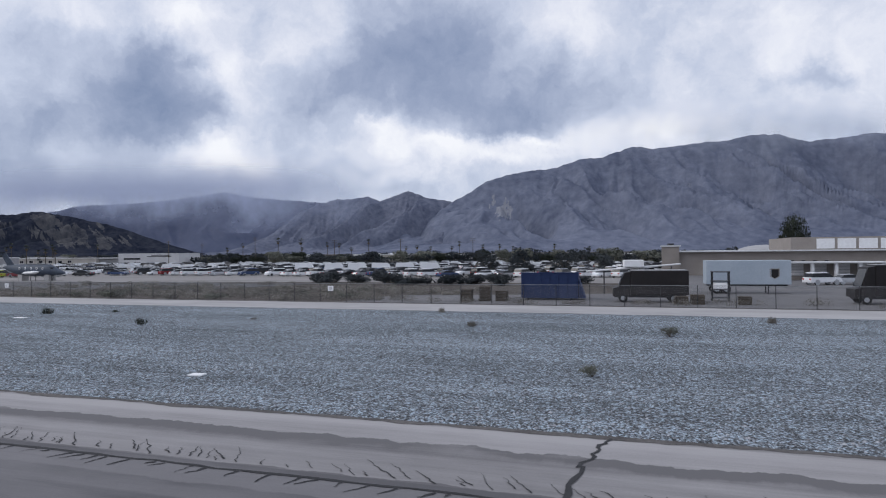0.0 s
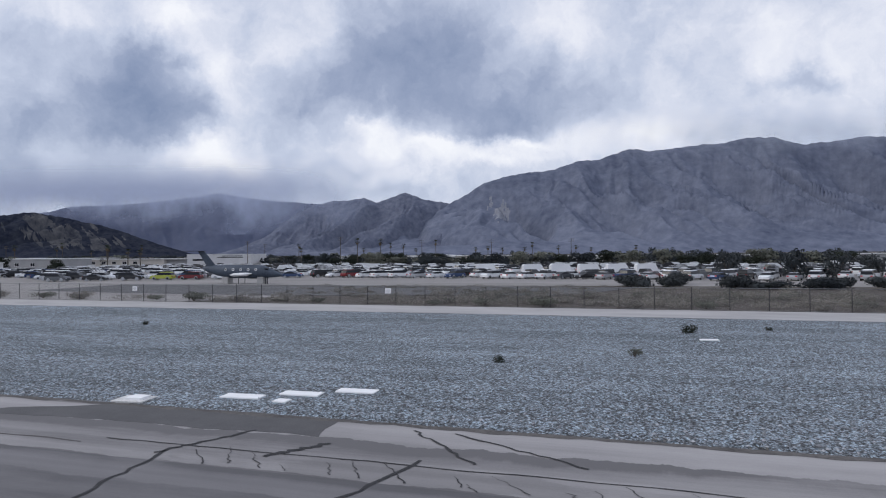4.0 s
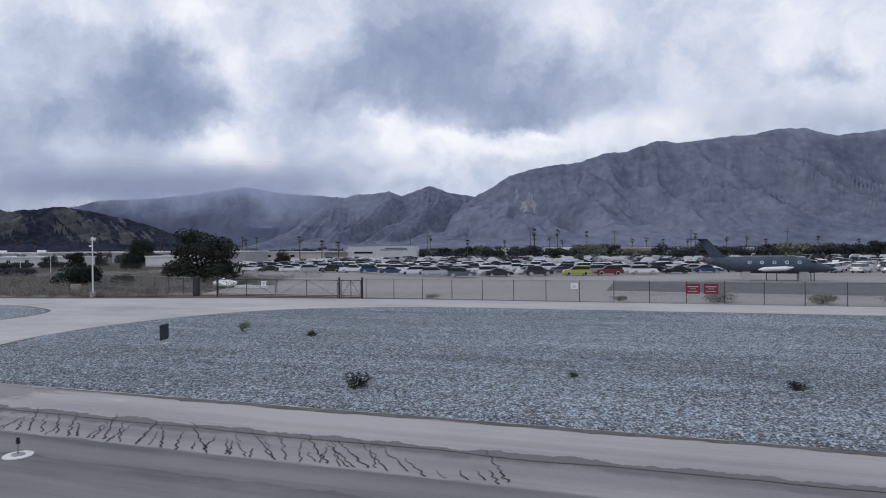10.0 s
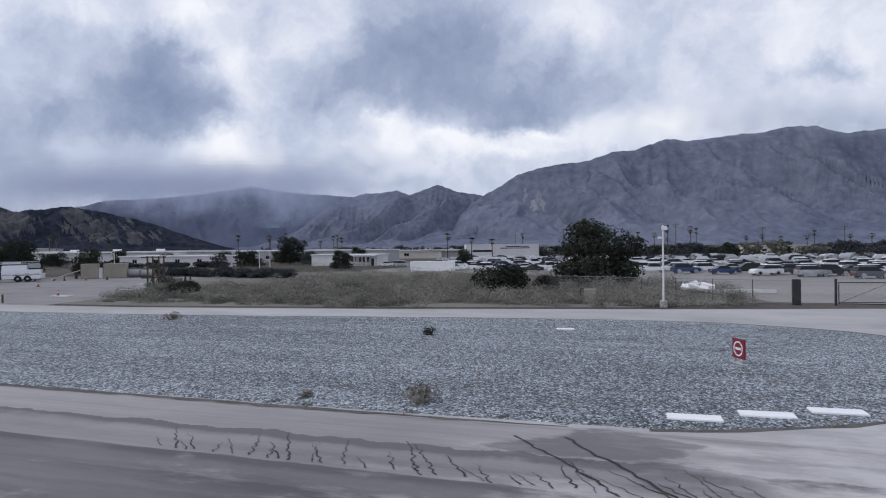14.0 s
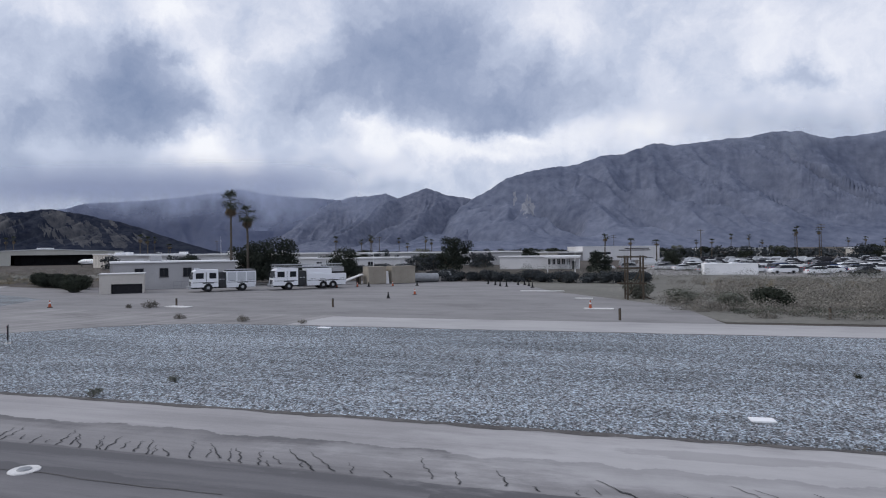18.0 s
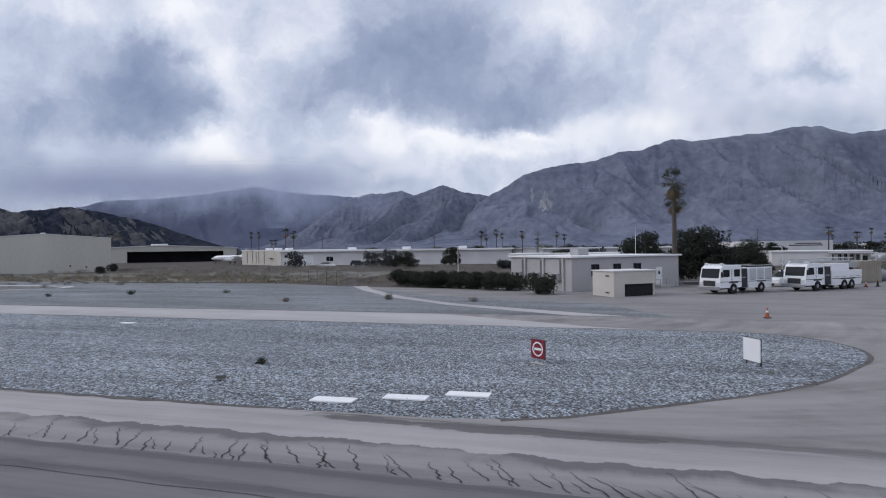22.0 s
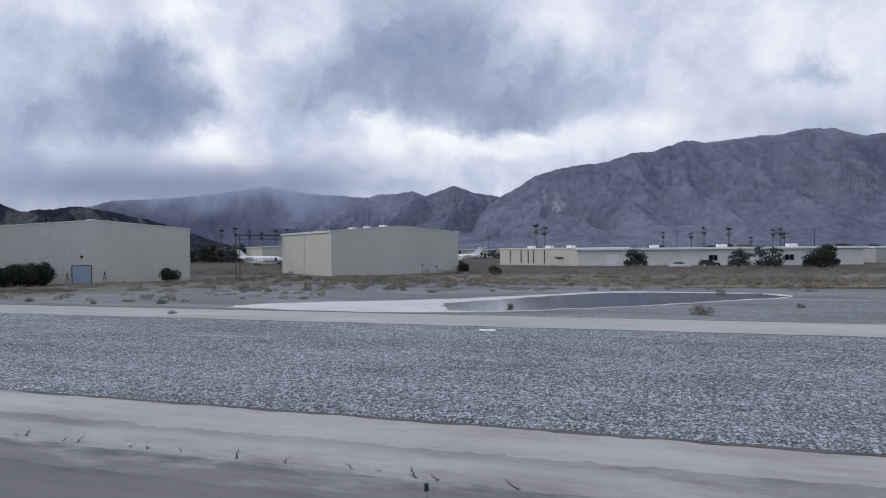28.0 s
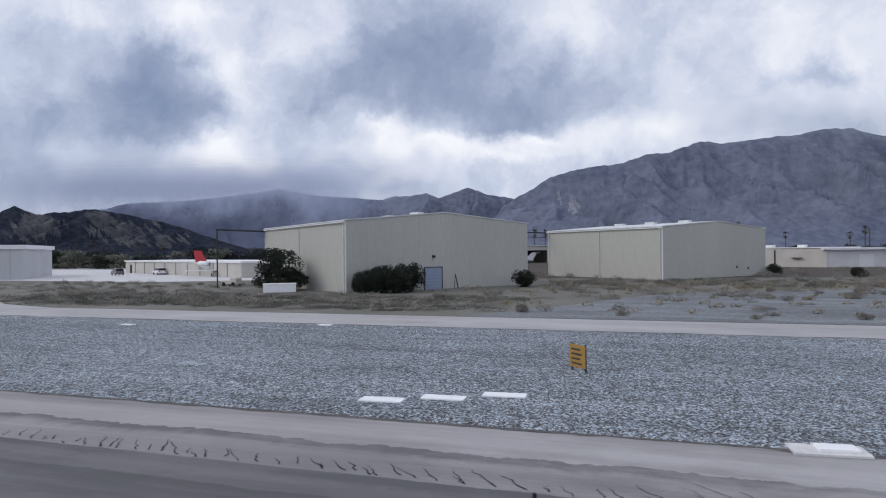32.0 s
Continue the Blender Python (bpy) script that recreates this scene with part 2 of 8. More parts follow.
# worn places in the paving: x, y, half length, half depth, strength
BLEACHED = [(-177, 15, 15, 5.5, 1.0), (-180, 9, 19, 5, 0.8), (-172, 21, 13, 6, 0.8), (-425, 15.2, 26, 2.6, 0.5), (-452, 15.2, 16, 2.4, 0.3), (-251, 15.6, 9, 2.4, 0.5)]
STAINED = [(-159.5, 16.8, 4.2, 1.9, 0.55), (-166, 15.9, 2.6, 0.6, 0.5), (-195.2, 16.0, 2.2, 1.6, 0.75), (-193.2, 14.0, 1.6, 0.9, 0.5), (-242.6, 15.4, 2.2, 2.6, 0.62), (-319.6, 17.0, 5.0, 0.42, 0.9),
           (-312, 17.2, 4.5, 0.35, 0.5), (-200, 11.0, 6, 1.4, 0.35), (-186, 10.4, 4, 0.5, 0.4), (-171, 12.4, 2.0, 0.45, 0.45), (-252, 16.2, 3.2, 0.4, 0.3), (-57, 13.6, 5, 0.8, 0.3), (-340, 11.5, 12, 1.0, 0.3), (-470, 11.2, 16, 1.2, 0.3)]


def wear_group():
    """Shared by the pavings: bleached and stained places, dirt washed against the lengthwise joints, and the pale outer strip."""
    g = bpy.data.node_groups.new("paving_wear", "ShaderNodeTree")
    for out in ("Bleach", "Stain", "Dirt", "Outer"):
        g.interface.new_socket(out, in_out="OUTPUT", socket_type="NodeSocketFloat")
    coord = g.nodes.new("ShaderNodeTexCoord").outputs["Object"]
    split = g.nodes.new("ShaderNodeSeparateXYZ")
    g.links.new(coord, split.inputs[0])

    def field(stretch, scale, detail=5, rough=0.6):
        place = g.nodes.new("ShaderNodeMapping")
        place.inputs["Scale"].default_value = stretch
        g.links.new(coord, place.inputs["Vector"])
        n = g.nodes.new("ShaderNodeTexNoise")
        n.inputs["Scale"].default_value, n.inputs["Detail"].default_value, n.inputs["Roughness"].default_value = scale, detail, rough
        g.links.new(place.outputs[0], n.inputs["Vector"])
        return calc(g, "SUBTRACT", n.outputs["Fac"], 0.5)

    def smooth(value, a, b, lo=0.0, hi=1.0):
        r = g.nodes.new("ShaderNodeMapRange")
        r.interpolation_type = "SMOOTHSTEP"
        r.inputs["From Min"].default_value, r.inputs["From Max"].default_value = a, b
        r.inputs["To Min"].default_value, r.inputs["To Max"].default_value = lo, hi
        g.links.new(value, r.inputs["Value"])
        return r.outputs[0]

    ragged_edge = field((0.4, 1, 1), 0.8, 9, 0.66)
    x, y = split.outputs[0], split.outputs[1]

    def spots(rows, inner, outer):
        total = None
        for cx, cy, rx, ry, amount in rows:
            a = calc(g, "MULTIPLY", calc(g, "SUBTRACT", x, cx), 1 / rx)
            b = calc(g, "MULTIPLY", calc(g, "SUBTRACT", y, cy), 1 / ry)
            d = calc(g, "SQRT", calc(g, "MULTIPLY_ADD", a, a, calc(g, "MULTIPLY", b, b)))
            d = calc(g, "MULTIPLY_ADD", ragged_edge, 3.4, d)
            k = calc(g, "MULTIPLY", smooth(d, outer, inner), amount)
            total = k if total is None else calc(g, "MAXIMUM", total, k)
        return total

    bleach, stain = spots(BLEACHED, 0.55, 1.35), spots(STAINED, 0.7, 1.02)
    scallop, slow = field((1, 0.02, 1), 0.55, 6, 0.62), field((0.05, 0.01, 1), 1.0, 3)
    bay = calc(g, "MULTIPLY", smooth(x, -112, -94), 0.6)
    dirt, outer = None, None
    for level, wide, amount, wave in ((15.05, 0.85, 1.0, 1.5), (12.95, 0.7, 0.8, 0.55), (11.6, 0.9, 0.5, 0.8), (17.42, 0.25, 0.5, 0.3)):
        edge = calc(g, "MULTIPLY_ADD", scallop, wave, calc(g, "MULTIPLY_ADD", slow, 0.5, level))
        if level > 15 and level < 16:
            edge = calc(g, "ADD", edge, bay)
        d = calc(g, "SUBTRACT", edge, y)
        band = calc(g, "MULTIPLY", smooth(d, -0.03, 0.05), smooth(d, wide, 0.02))
        patchy = smooth(field((0.09, 0.4, 1), 1.3, 4), -0.16, 0.14, 0.2, 1.0)
        band = calc(g, "MULTIPLY", calc(g, "MULTIPLY", band, patchy), amount)
        dirt = band if dirt is None else calc(g, "ADD", dirt, band)
        if outer is None:
            outer = smooth(d, 0.06, -0.04)
    keep = calc(g, "SUBTRACT", 1.0, bleach)
    dirt = calc(g, "MULTIPLY", dirt, calc(g, "MULTIPLY_ADD", keep, 0.5, 0.5))
    end = g.nodes.new("NodeGroupOutput")
    for name, value in (("Bleach", bleach), ("Stain", stain), ("Dirt", dirt), ("Outer", outer)):
        g.links.new(value, end.inputs[name])
    return g


paving_wear = wear_group()


def pavement_material(name, dark, light, ragged, along=0.014, bleached=(0.54, 0.525, 0.525), tracks=None):
    """Worn paving: lengthwise wheel streaks, blotches, ragged old layers and fine speckle; tracks: the centre of curving tyre marks."""
    m = bpy.data.materials.new(name)
    m.use_nodes = True
    tree = m.node_tree
    shader = tree.nodes["Principled BSDF"]
    shader.inputs["Roughness"].default_value = 0.88
    shader.inputs["Specular IOR Level"].default_value = 0.25
    coord = tree.nodes.new("ShaderNodeTexCoord").outputs["Object"]

    def field(stretch, scale, detail, rough, source=None):
        place = tree.nodes.new("ShaderNodeMapping")
        place.inputs["Scale"].default_value = stretch
        tree.links.new(source or coord, place.inputs["Vector"])
        n = tree.nodes.new("ShaderNodeTexNoise")
        n.inputs["Scale"].default_value, n.inputs["Detail"].default_value, n.inputs["Roughness"].default_value = scale, detail, rough
        tree.links.new(place.outputs[0], n.inputs["Vector"])
        return calc(tree, "SUBTRACT", n.outputs["Fac"], 0.5)

    streaks = field((along, 1, 1), 1.7, 5, 0.7)
    broad = field((along * 0.6, 1, 1), 0.55, 3, 0.5)
    blotch = field((0.4, 1, 1), 0.22, 8, 0.68)
    speck = field((1, 1, 1), 16.0, 4, 0.7)
    layer = field((0.06, 0.8, 1) if along < 0.03 else (0.35, 0.6, 1), 0.55, 9, 0.68)
    step = nd(tree, "ShaderNodeMapRange")
    step.interpolation_type = "SMOOTHSTEP"
    step.inputs["From Min"].default_value, step.inputs["From Max"].default_value = 0.005, 0.09
    step.inputs["To Min"].default_value, step.inputs["To Max"].default_value = 0.0, 0.26 * ragged
    tree.links.new(layer, step.inputs["Value"])
    wear = tree.nodes.new("ShaderNodeGroup")
    wear.node_tree = paving_wear
    level = calc(tree, "MULTIPLY_ADD", streaks, 0.7 if along < 0.03 else 0.22, 0.5)
    level = calc(tree, "MULTIPLY_ADD", broad, 1.0 if along < 0.03 else 0.3, level)
    level = calc(tree, "MULTIPLY_ADD", blotch, 1.3, level)
    level = calc(tree, "MULTIPLY_ADD", speck, 0.35, level)
    level = calc(tree, "SUBTRACT", level, step.outputs[0])
    level = calc(tree, "MULTIPLY_ADD", wear.outputs["Dirt"], -1.15, level)
    if along < 0.03:
        level = calc(tree, "MULTIPLY_ADD", wear.outputs["Outer"], 0.30, level)
    if tracks:
        away = nd(tree, "ShaderNodeVectorMath", op="SUBTRACT")
        tree.links.new(coord, away.inputs[0])
        away.inputs[1].default_value = (*tracks, 0)
        apart = tree.nodes.new("ShaderNodeSeparateXYZ")
        tree.links.new(away.outputs[0], apart.inputs[0])
        reach = nd(tree, "ShaderNodeVectorMath", op="LENGTH")
        tree.links.new(away.outputs[0], reach.inputs[0])
        turn = calc(tree, "ARCTAN2", apart.outputs[0], apart.outputs[1])
        polar = tree.nodes.new("ShaderNodeCombineXYZ")
        tree.links.new(reach.outputs["Value"], polar.inputs[0])
        tree.links.new(turn, polar.inputs[1])
        ruts = field((0.9, 1.6, 1), 1.0, 5, 0.62, polar.outputs[0])
        level = calc(tree, "MULTIPLY_ADD", ruts, 1.25, level)
    mix = tree.nodes.new("ShaderNodeMix")
    mix.data_type, mix.clamp_factor = "RGBA", True
    mix.inputs["A"].default_value, mix.inputs["B"].default_value = (*dark, 1), (*light, 1)
    tree.links.new(level, mix.inputs["Factor"])
    pale = tree.nodes.new("ShaderNodeMix")
    pale.data_type, pale.clamp_factor = "RGBA", True
    pale.inputs["B"].default_value = (*bleached, 1)
    tree.links.new(mix.outputs["Result"], pale.inputs["A"])
    amount = calc(tree, "MULTIPLY", wear.outputs["Bleach"], calc(tree, "MULTIPLY_ADD", blotch, 2.4, 0.72))
    tree.links.new(amount, pale.inputs["Factor"])
    soiled = tree.nodes.new("ShaderNodeMix")
    soiled.data_type, soiled.clamp_factor = "RGBA", True
    soiled.inputs["B"].default_value = (0.085, 0.082, 0.085, 1)
    tree.links.new(pale.outputs["Result"], soiled.inputs["A"])
    tree.links.new(calc(tree, "MULTIPLY", wear.outputs["Stain"], 0.85), soiled.inputs["Factor"])
    tree.links.new(soiled.outputs["Result"], shader.inputs["Base Color"])
    b = tree.nodes.new("ShaderNodeBump")
    b.inputs["Strength"].default_value, b.inputs["Distance"].default_value = 0.2, 0.03
    tree.links.new(speck, b.inputs["Height"])
    tree.links.new(b.outputs[0], shader.inputs["Normal"])
    return m


def plain(name, colour, rough=0.5, metal=0.0, spec=0.4, vary=0.12, scale=2.0):
    lo, hi = tuple(c * (1 - vary) for c in colour), tuple(min(1, c * (1 + vary)) for c in colour)
    return material(name, lo, hi, rough, scale, 9.0, 0.0, metal, spec=spec)


desert = material("desert_soil", (0.056, 0.049, 0.045), (0.135, 0.118, 0.103), 0.95, 0.06, 26, 0.5, spec=0.1)
scrub_soil = material("scrub_soil", (0.125, 0.122, 0.108), (0.24, 0.23, 0.205), 0.95, 0.11, 18, 0.5, spec=0.1)
asphalt = pavement_material("worn_asphalt", (0.115, 0.112, 0.118), (0.235, 0.227, 0.234), 1.0)
shoulder_mat = pavement_material("shoulder_concrete", (0.145, 0.14, 0.144), (0.385, 0.37, 0.372), 0.5)
verge_mat = material("dark_verge_dirt", (0.06, 0.056, 0.055), (0.16, 0.148, 0.142), 0.95, 1.0, 8)
road_mat = pavement_material("pale_service_road", (0.27, 0.262, 0.265), (0.54, 0.525, 0.522), 0.4, 0.12)
apron_mat = pavement_material("dusty_apron", (0.15, 0.145, 0.147), (0.335, 0.322, 0.32), 0.6, 0.09)
rut_mat = pavement_material("dusty_rutted_connector", (0.145, 0.139, 0.139), (0.37, 0.354, 0.35), 0.5, 0.09, tracks=(-320, 46))
yard_mat = material("oily_yard_asphalt", (0.105, 0.103, 0.107), (0.215, 0.21, 0.213), 0.9, 0.15, 20, 0.2, stretch=(0.5, 1, 1), spec=0.2)
lot_mat = material("lot_surface", (0.20, 0.19, 0.185), (0.34, 0.325, 0.318), 0.92, 0.08, 30, 0.2, stretch=(0.4, 1, 1), spec=0.2)
dark_asphalt = material("dark_asphalt", (0.075, 0.075, 0.08), (0.14, 0.138, 0.142), 0.9, 0.2, 30, 0.2, spec=0.2)
# ramp concrete, and the painted sky reflection on the puddle's bright end
pad_mat = material("pale_concrete_pad", (0.48, 0.475, 0.48), (0.67, 0.66, 0.66), 0.75, 0.25, 30, 0.1, spec=0.3)
# tint per island; the first is darkened, dimmer light there painted into its stone
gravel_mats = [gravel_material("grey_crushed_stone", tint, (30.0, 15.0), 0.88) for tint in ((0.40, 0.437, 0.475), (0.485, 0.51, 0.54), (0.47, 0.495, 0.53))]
field_mat = gravel_material("grey_gravel_field", (0.47, 0.485, 0.50), (14.0, 6.0), 0.22)
stone_mat = material("crushed_stone_piece", (0.12, 0.125, 0.135), (0.46, 0.47, 0.495), 0.9, 3.0, 6, island=1.5)
tar = material("tar_sealant", (0.018, 0.018, 0.02), (0.045, 0.044, 0.046), 0.75, 3.0, 8)
dirt_line = material("dirt_in_joint", (0.06, 0.056, 0.056), (0.15, 0.14, 0.138), 0.95, 1.5, 10)
patch_mat = material("asphalt_patch", (0.075, 0.074, 0.078), (0.13, 0.127, 0.131), 0.92, 0.6, 40, 0.15)
white_paint = material("weathered_white_paint", (0.80, 0.80, 0.81), (0.93, 0.93, 0.94), 0.7, 2.0, 10)
pad_white = material("white_painted_concrete", (0.50, 0.49, 0.48), (0.78, 0.77, 0.76), 0.8, 1.6, 12)
concrete = material("plain_concrete", (0.34, 0.33, 0.32), (0.52, 0.51, 0.50), 0.85, 0.8, 20)
galv = material("galvanised_steel", (0.22, 0.225, 0.235), (0.36, 0.37, 0.38), 0.5, 2.0, 8, metal=0.5)
dark_steel = material("dark_steel", (0.025, 0.026, 0.03), (0.06, 0.06, 0.065), 0.55, 2.0, 8, metal=0.3)
black_paint = plain("matt_black_paint", (0.012, 0.012, 0.016), 0.6)
red_sign = plain("red_sign_paint", (0.19, 0.014, 0.028), 0.5)
yellow_sign = plain("yellow_sign_paint", (0.36, 0.21, 0.05), 0.5)
sign_white = plain("white_sign_paint", (0.78, 0.78, 0.80), 0.5, vary=0.05)
sign_ink = plain("dark_lettering", (0.03, 0.03, 0.035), 0.6)
rubber = plain("tyre_rubber", (0.014, 0.014, 0.015), 0.85)
rim_mat = plain("wheel_rim", (0.42, 0.43, 0.45), 0.35, 0.7)
orange = plain("orange_plastic", (0.34, 0.075, 0.03), 0.6)
wood = material("weathered_timber", (0.045, 0.036, 0.028), (0.12, 0.096, 0.072), 0.9, 1.2, 12, stretch=(1, 1, 0.2), each=0.4)
bark = material("tree_bark", (0.06, 0.048, 0.038), (0.15, 0.12, 0.095), 0.95, 1.5, 10, 0.4)
palm_bark = material("palm_bark", (0.05, 0.044, 0.038), (0.13, 0.11, 0.09), 0.95, 1.5, 10, 0.4)
leaf = material("dark_foliage", (0.016, 0.021, 0.018), (0.046, 0.053, 0.039), 0.9, 0.5, 10, island=0.25, each=0.5, spec=0.1)
leaf_grey = material("olive_foliage", (0.085, 0.09, 0.075), (0.20, 0.204, 0.168), 0.9, 0.42, 10, island=0.2, each=0.5, patch=0.85)
# paler, bluer leaves: the haze over far trees is mixed into the colour
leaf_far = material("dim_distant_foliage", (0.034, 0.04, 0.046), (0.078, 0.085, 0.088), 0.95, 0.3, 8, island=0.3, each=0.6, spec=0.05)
leaf_dry = material("dry_brush", (0.12, 0.111, 0.10), (0.29, 0.272, 0.238), 0.95, 0.42, 10, island=0.2, each=0.5, patch=0.85)
leaf_straw = material("straw_grass", (0.17, 0.14, 0.095), (0.36, 0.31, 0.22), 0.95, 0.5, 10, island=0.8, each=0.7)
palm_leaf = material("palm_fronds", (0.014, 0.02, 0.013), (0.05, 0.058, 0.034), 0.7, 0.8, 10, island=0.5, each=0.3)
palm_skirt = material("dead_palm_fronds", (0.07, 0.052, 0.035), (0.17, 0.13, 0.085), 0.95, 0.8, 10, island=0.5)
hangar_wall = material("beige_metal_siding", (0.425, 0.418, 0.38), (0.53, 0.522, 0.478), 0.6, 0.12, 30, stretch=(1, 1, 0.25))
hangar_roof = material("pale_metal_roof", (0.55, 0.56, 0.57), (0.72, 0.73, 0.74), 0.45, 0.4, 12)
stucco_white = material("white_stucco", (0.58, 0.575, 0.585), (0.74, 0.735, 0.74), 0.85, 0.3, 20)
stucco_pale = material("pale_grey_stucco", (0.35, 0.345, 0.355), (0.46, 0.455, 0.46), 0.85, 0.3, 20)
stucco_cream = material("cream_stucco", (0.46, 0.43, 0.395), (0.60, 0.57, 0.53), 0.88, 0.3, 20)
stucco_tan = material("tan_block_wall", (0.22, 0.195, 0.18), (0.32, 0.29, 0.265), 0.9, 0.4, 20)
stucco_grey = material("grey_stucco", (0.32, 0.32, 0.33), (0.44, 0.44, 0.45), 0.9, 0.3, 20)
roof_white = material("white_roof_coating", (0.68, 0.68, 0.69), (0.86, 0.86, 0.87), 0.6, 0.3, 12)
window_glass = plain("dark_window_glass", (0.012, 0.014, 0.019), 0.2, 0.0, 0.25)
wet_mat = material("wet_dark_silt", (0.05, 0.052, 0.058), (0.12, 0.122, 0.13), 0.1, 0.2, 10, 0.05, spec=0.4)
trim_white = plain("white_trim", (0.70, 0.70, 0.71), 0.5)
door_blue = plain("blue_grey_door", (0.27, 0.33, 0.44), 0.5)
# near-black colour that holds the shade inside openings
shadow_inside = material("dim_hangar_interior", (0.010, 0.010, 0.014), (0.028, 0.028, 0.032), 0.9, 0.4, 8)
tan_steel = material("tan_container_paint", (0.27, 0.24, 0.20), (0.38, 0.345, 0.29), 0.7, 0.6, 12)
navy_steel = material("blue_container_paint", (0.010, 0.022, 0.075), (0.024, 0.045, 0.125), 0.6, 0.6, 12)
brown_paint = material("brown_van_paint", (0.009, 0.008, 0.009), (0.022, 0.018, 0.018), 0.5, 0.6, 12)
trailer_grey = material("pale_trailer_skin", (0.34, 0.40, 0.47), (0.46, 0.52, 0.58), 0.5, 0.4, 14)
truck_white = plain("white_truck_paint", (0.80, 0.81, 0.84), 0.3, 0, 0.5, 0.05)
truck_silver = plain("silver_shutter", (0.52, 0.54, 0.57), 0.4, 0.3)
fuselage_mat = material("dull_blue_grey_paint", (0.035, 0.047, 0.07), (0.095, 0.118, 0.155), 0.6, 0.5, 10)
jet_white = plain("white_aircraft_paint", (0.76, 0.77, 0.79), 0.3, 0, 0.5, 0.05)
red_paint = plain("red_aircraft_paint", (0.38, 0.02, 0.03), 0.4)
lamp_glass = plain("pale_lamp_lens", (0.6, 0.62, 0.66), 0.2)


# ---- mesh tools ----
def link(name, bm, mat, parent=None, label="", smooth=False):
    me = bpy.data.meshes.new(name)
    bm.to_mesh(me)
    bm.free()
    if smooth:
        for p in me.polygons:
            p.use_smooth = True
    for m in (mat if isinstance(mat, (list, tuple)) else (mat,)):
        me.materials.append(m)
    ob = new(name, me)
    ob.parent = parent
    return tagged(ob, label)


def part(name, bm, mat, parent, label="", smooth=False):
    return link(name, bm, mat, parent, label, smooth)


def base(name, label, category, x=0, y=0, z=0, rz=0, group="", kind=""):
    ob = new(name)
    ob.matrix_world = pose(x, y, z, 0, 0, rz)
    return tagged(ob, label, category, group, kind)


def mesh():
    return bmesh.new()


def block(bm, x0, x1, y0, y1, z0, z1, bevel=0.0, m=None):
    got = bmesh.ops.create_cube(bm, size=1)["verts"]
    t = Matrix.Translation(((x0 + x1) / 2, (y0 + y1) / 2, (z0 + z1) / 2)) @ Matrix.Diagonal((x1 - x0, y1 - y0, z1 - z0, 1))
    bmesh.ops.transform(bm, matrix=(m @ t) if m else t, verts=got)
    if bevel:
        edges = list({e for v in got for e in v.link_edges})
        bmesh.ops.bevel(bm, geom=edges, offset=bevel, segments=2, affect="EDGES", profile=0.6)
    return bm


def tube(bm, p, q, r0, r1=None, n=10):
    p, q = Vector(p), Vector(q)
    d = q - p
    got = bmesh.ops.create_cone(bm, cap_ends=True, segments=n, radius1=r0, radius2=r0 if r1 is None else r1, depth=d.length)["verts"]
    t = Matrix.Translation((p + q) / 2) @ d.to_track_quat("Z", "Y").to_matrix().to_4x4()
    bmesh.ops.transform(bm, matrix=t, verts=got)
    return bm


def prism(bm, outline, y0, y1, taper=None):
    """An outline of (x, z) points swept from y0 to y1; taper: (height, inset) above which the sides lean in."""
    rows = []
    for y, side in ((y0, 1), (y1, -1)):
        row = []
        for x, z in outline:
            lean = 0 if not taper or z <= taper[0] else (z - taper[0]) * taper[1]
            row.append(bm.verts.new((x, y + side * lean, z)))
        rows.append(row)
    n = len(outline)
    bm.faces.new(rows[0])
    bm.faces.new(rows[1][::-1])
    for i in range(n):
        j = (i + 1) % n
        bm.faces.new((rows[0][j], rows[0][i], rows[1][i], rows[1][j]))
    bmesh.ops.recalc_face_normals(bm, faces=bm.faces[:])
    return bm


def cap(bm, ring):
    for tri in tessellate_polygon([[v.co for v in ring]]):
        f = bm.faces.new([ring[k] for k in tri])
        f.normal_update()
        if f.normal.z < 0:
            f.normal_flip()


def slab(bm, outline, z0, z1):
    low = [bm.verts.new((x, y, z0)) for x, y in outline]
    top = [bm.verts.new((x, y, z1)) for x, y in outline]
    n = len(outline)
    cap(bm, top)
    for i in range(n):
        j = (i + 1) % n
        bm.faces.new((low[i], low[j], top[j], top[i]))
    return bm


def soften(outline, rounds=2):
    for _ in range(rounds):
        out = []
        for i, (x, y) in enumerate(outline):
            a, b = outline[(i + 1) % len(outline)]
            out += [(x * 0.75 + a * 0.25, y * 0.75 + b * 0.25), (x * 0.25 + a * 0.75, y * 0.25 + b * 0.75)]
        outline = out
    return outline


def ribbon(bm, points, width, z=0.006, taper=False):
    prev = None
    n = len(points)
    for i, (x, y) in enumerate(points):
        a, b = points[max(0, i - 1)], points[min(n - 1, i + 1)]
        d = Vector((b[0] - a[0], b[1] - a[1]))
        d = d.normalized() if d.length else Vector((1, 0))
        w = width * (1 - 0.75 * i / (n - 1) if taper else 1) * random.uniform(0.7, 1.3) / 2
        v = bm.verts.new((x - d.y * w, y + d.x * w, z)), bm.verts.new((x + d.y * w, y - d.x * w, z))
        if prev:
            bm.faces.new((prev[0], prev[1], v[1], v[0]))
        prev = v
    for f in bm.faces:
        if f.normal.z < 0:
            f.normal_flip()
    return bm


def gathered(name, verts, faces, mat, parent=None):
    me = bpy.data.meshes.new(name)
    me.from_pydata(verts, [], faces)
    me.materials.append(mat)
    ob = new(name, me)
    ob.parent = parent
    return ob


# ---- ground and paving ----
def fractal(x, y, s, octaves=4):
    return noise.fractal((x * s, y * s, 3.7), 1.0, 2.0, octaves)


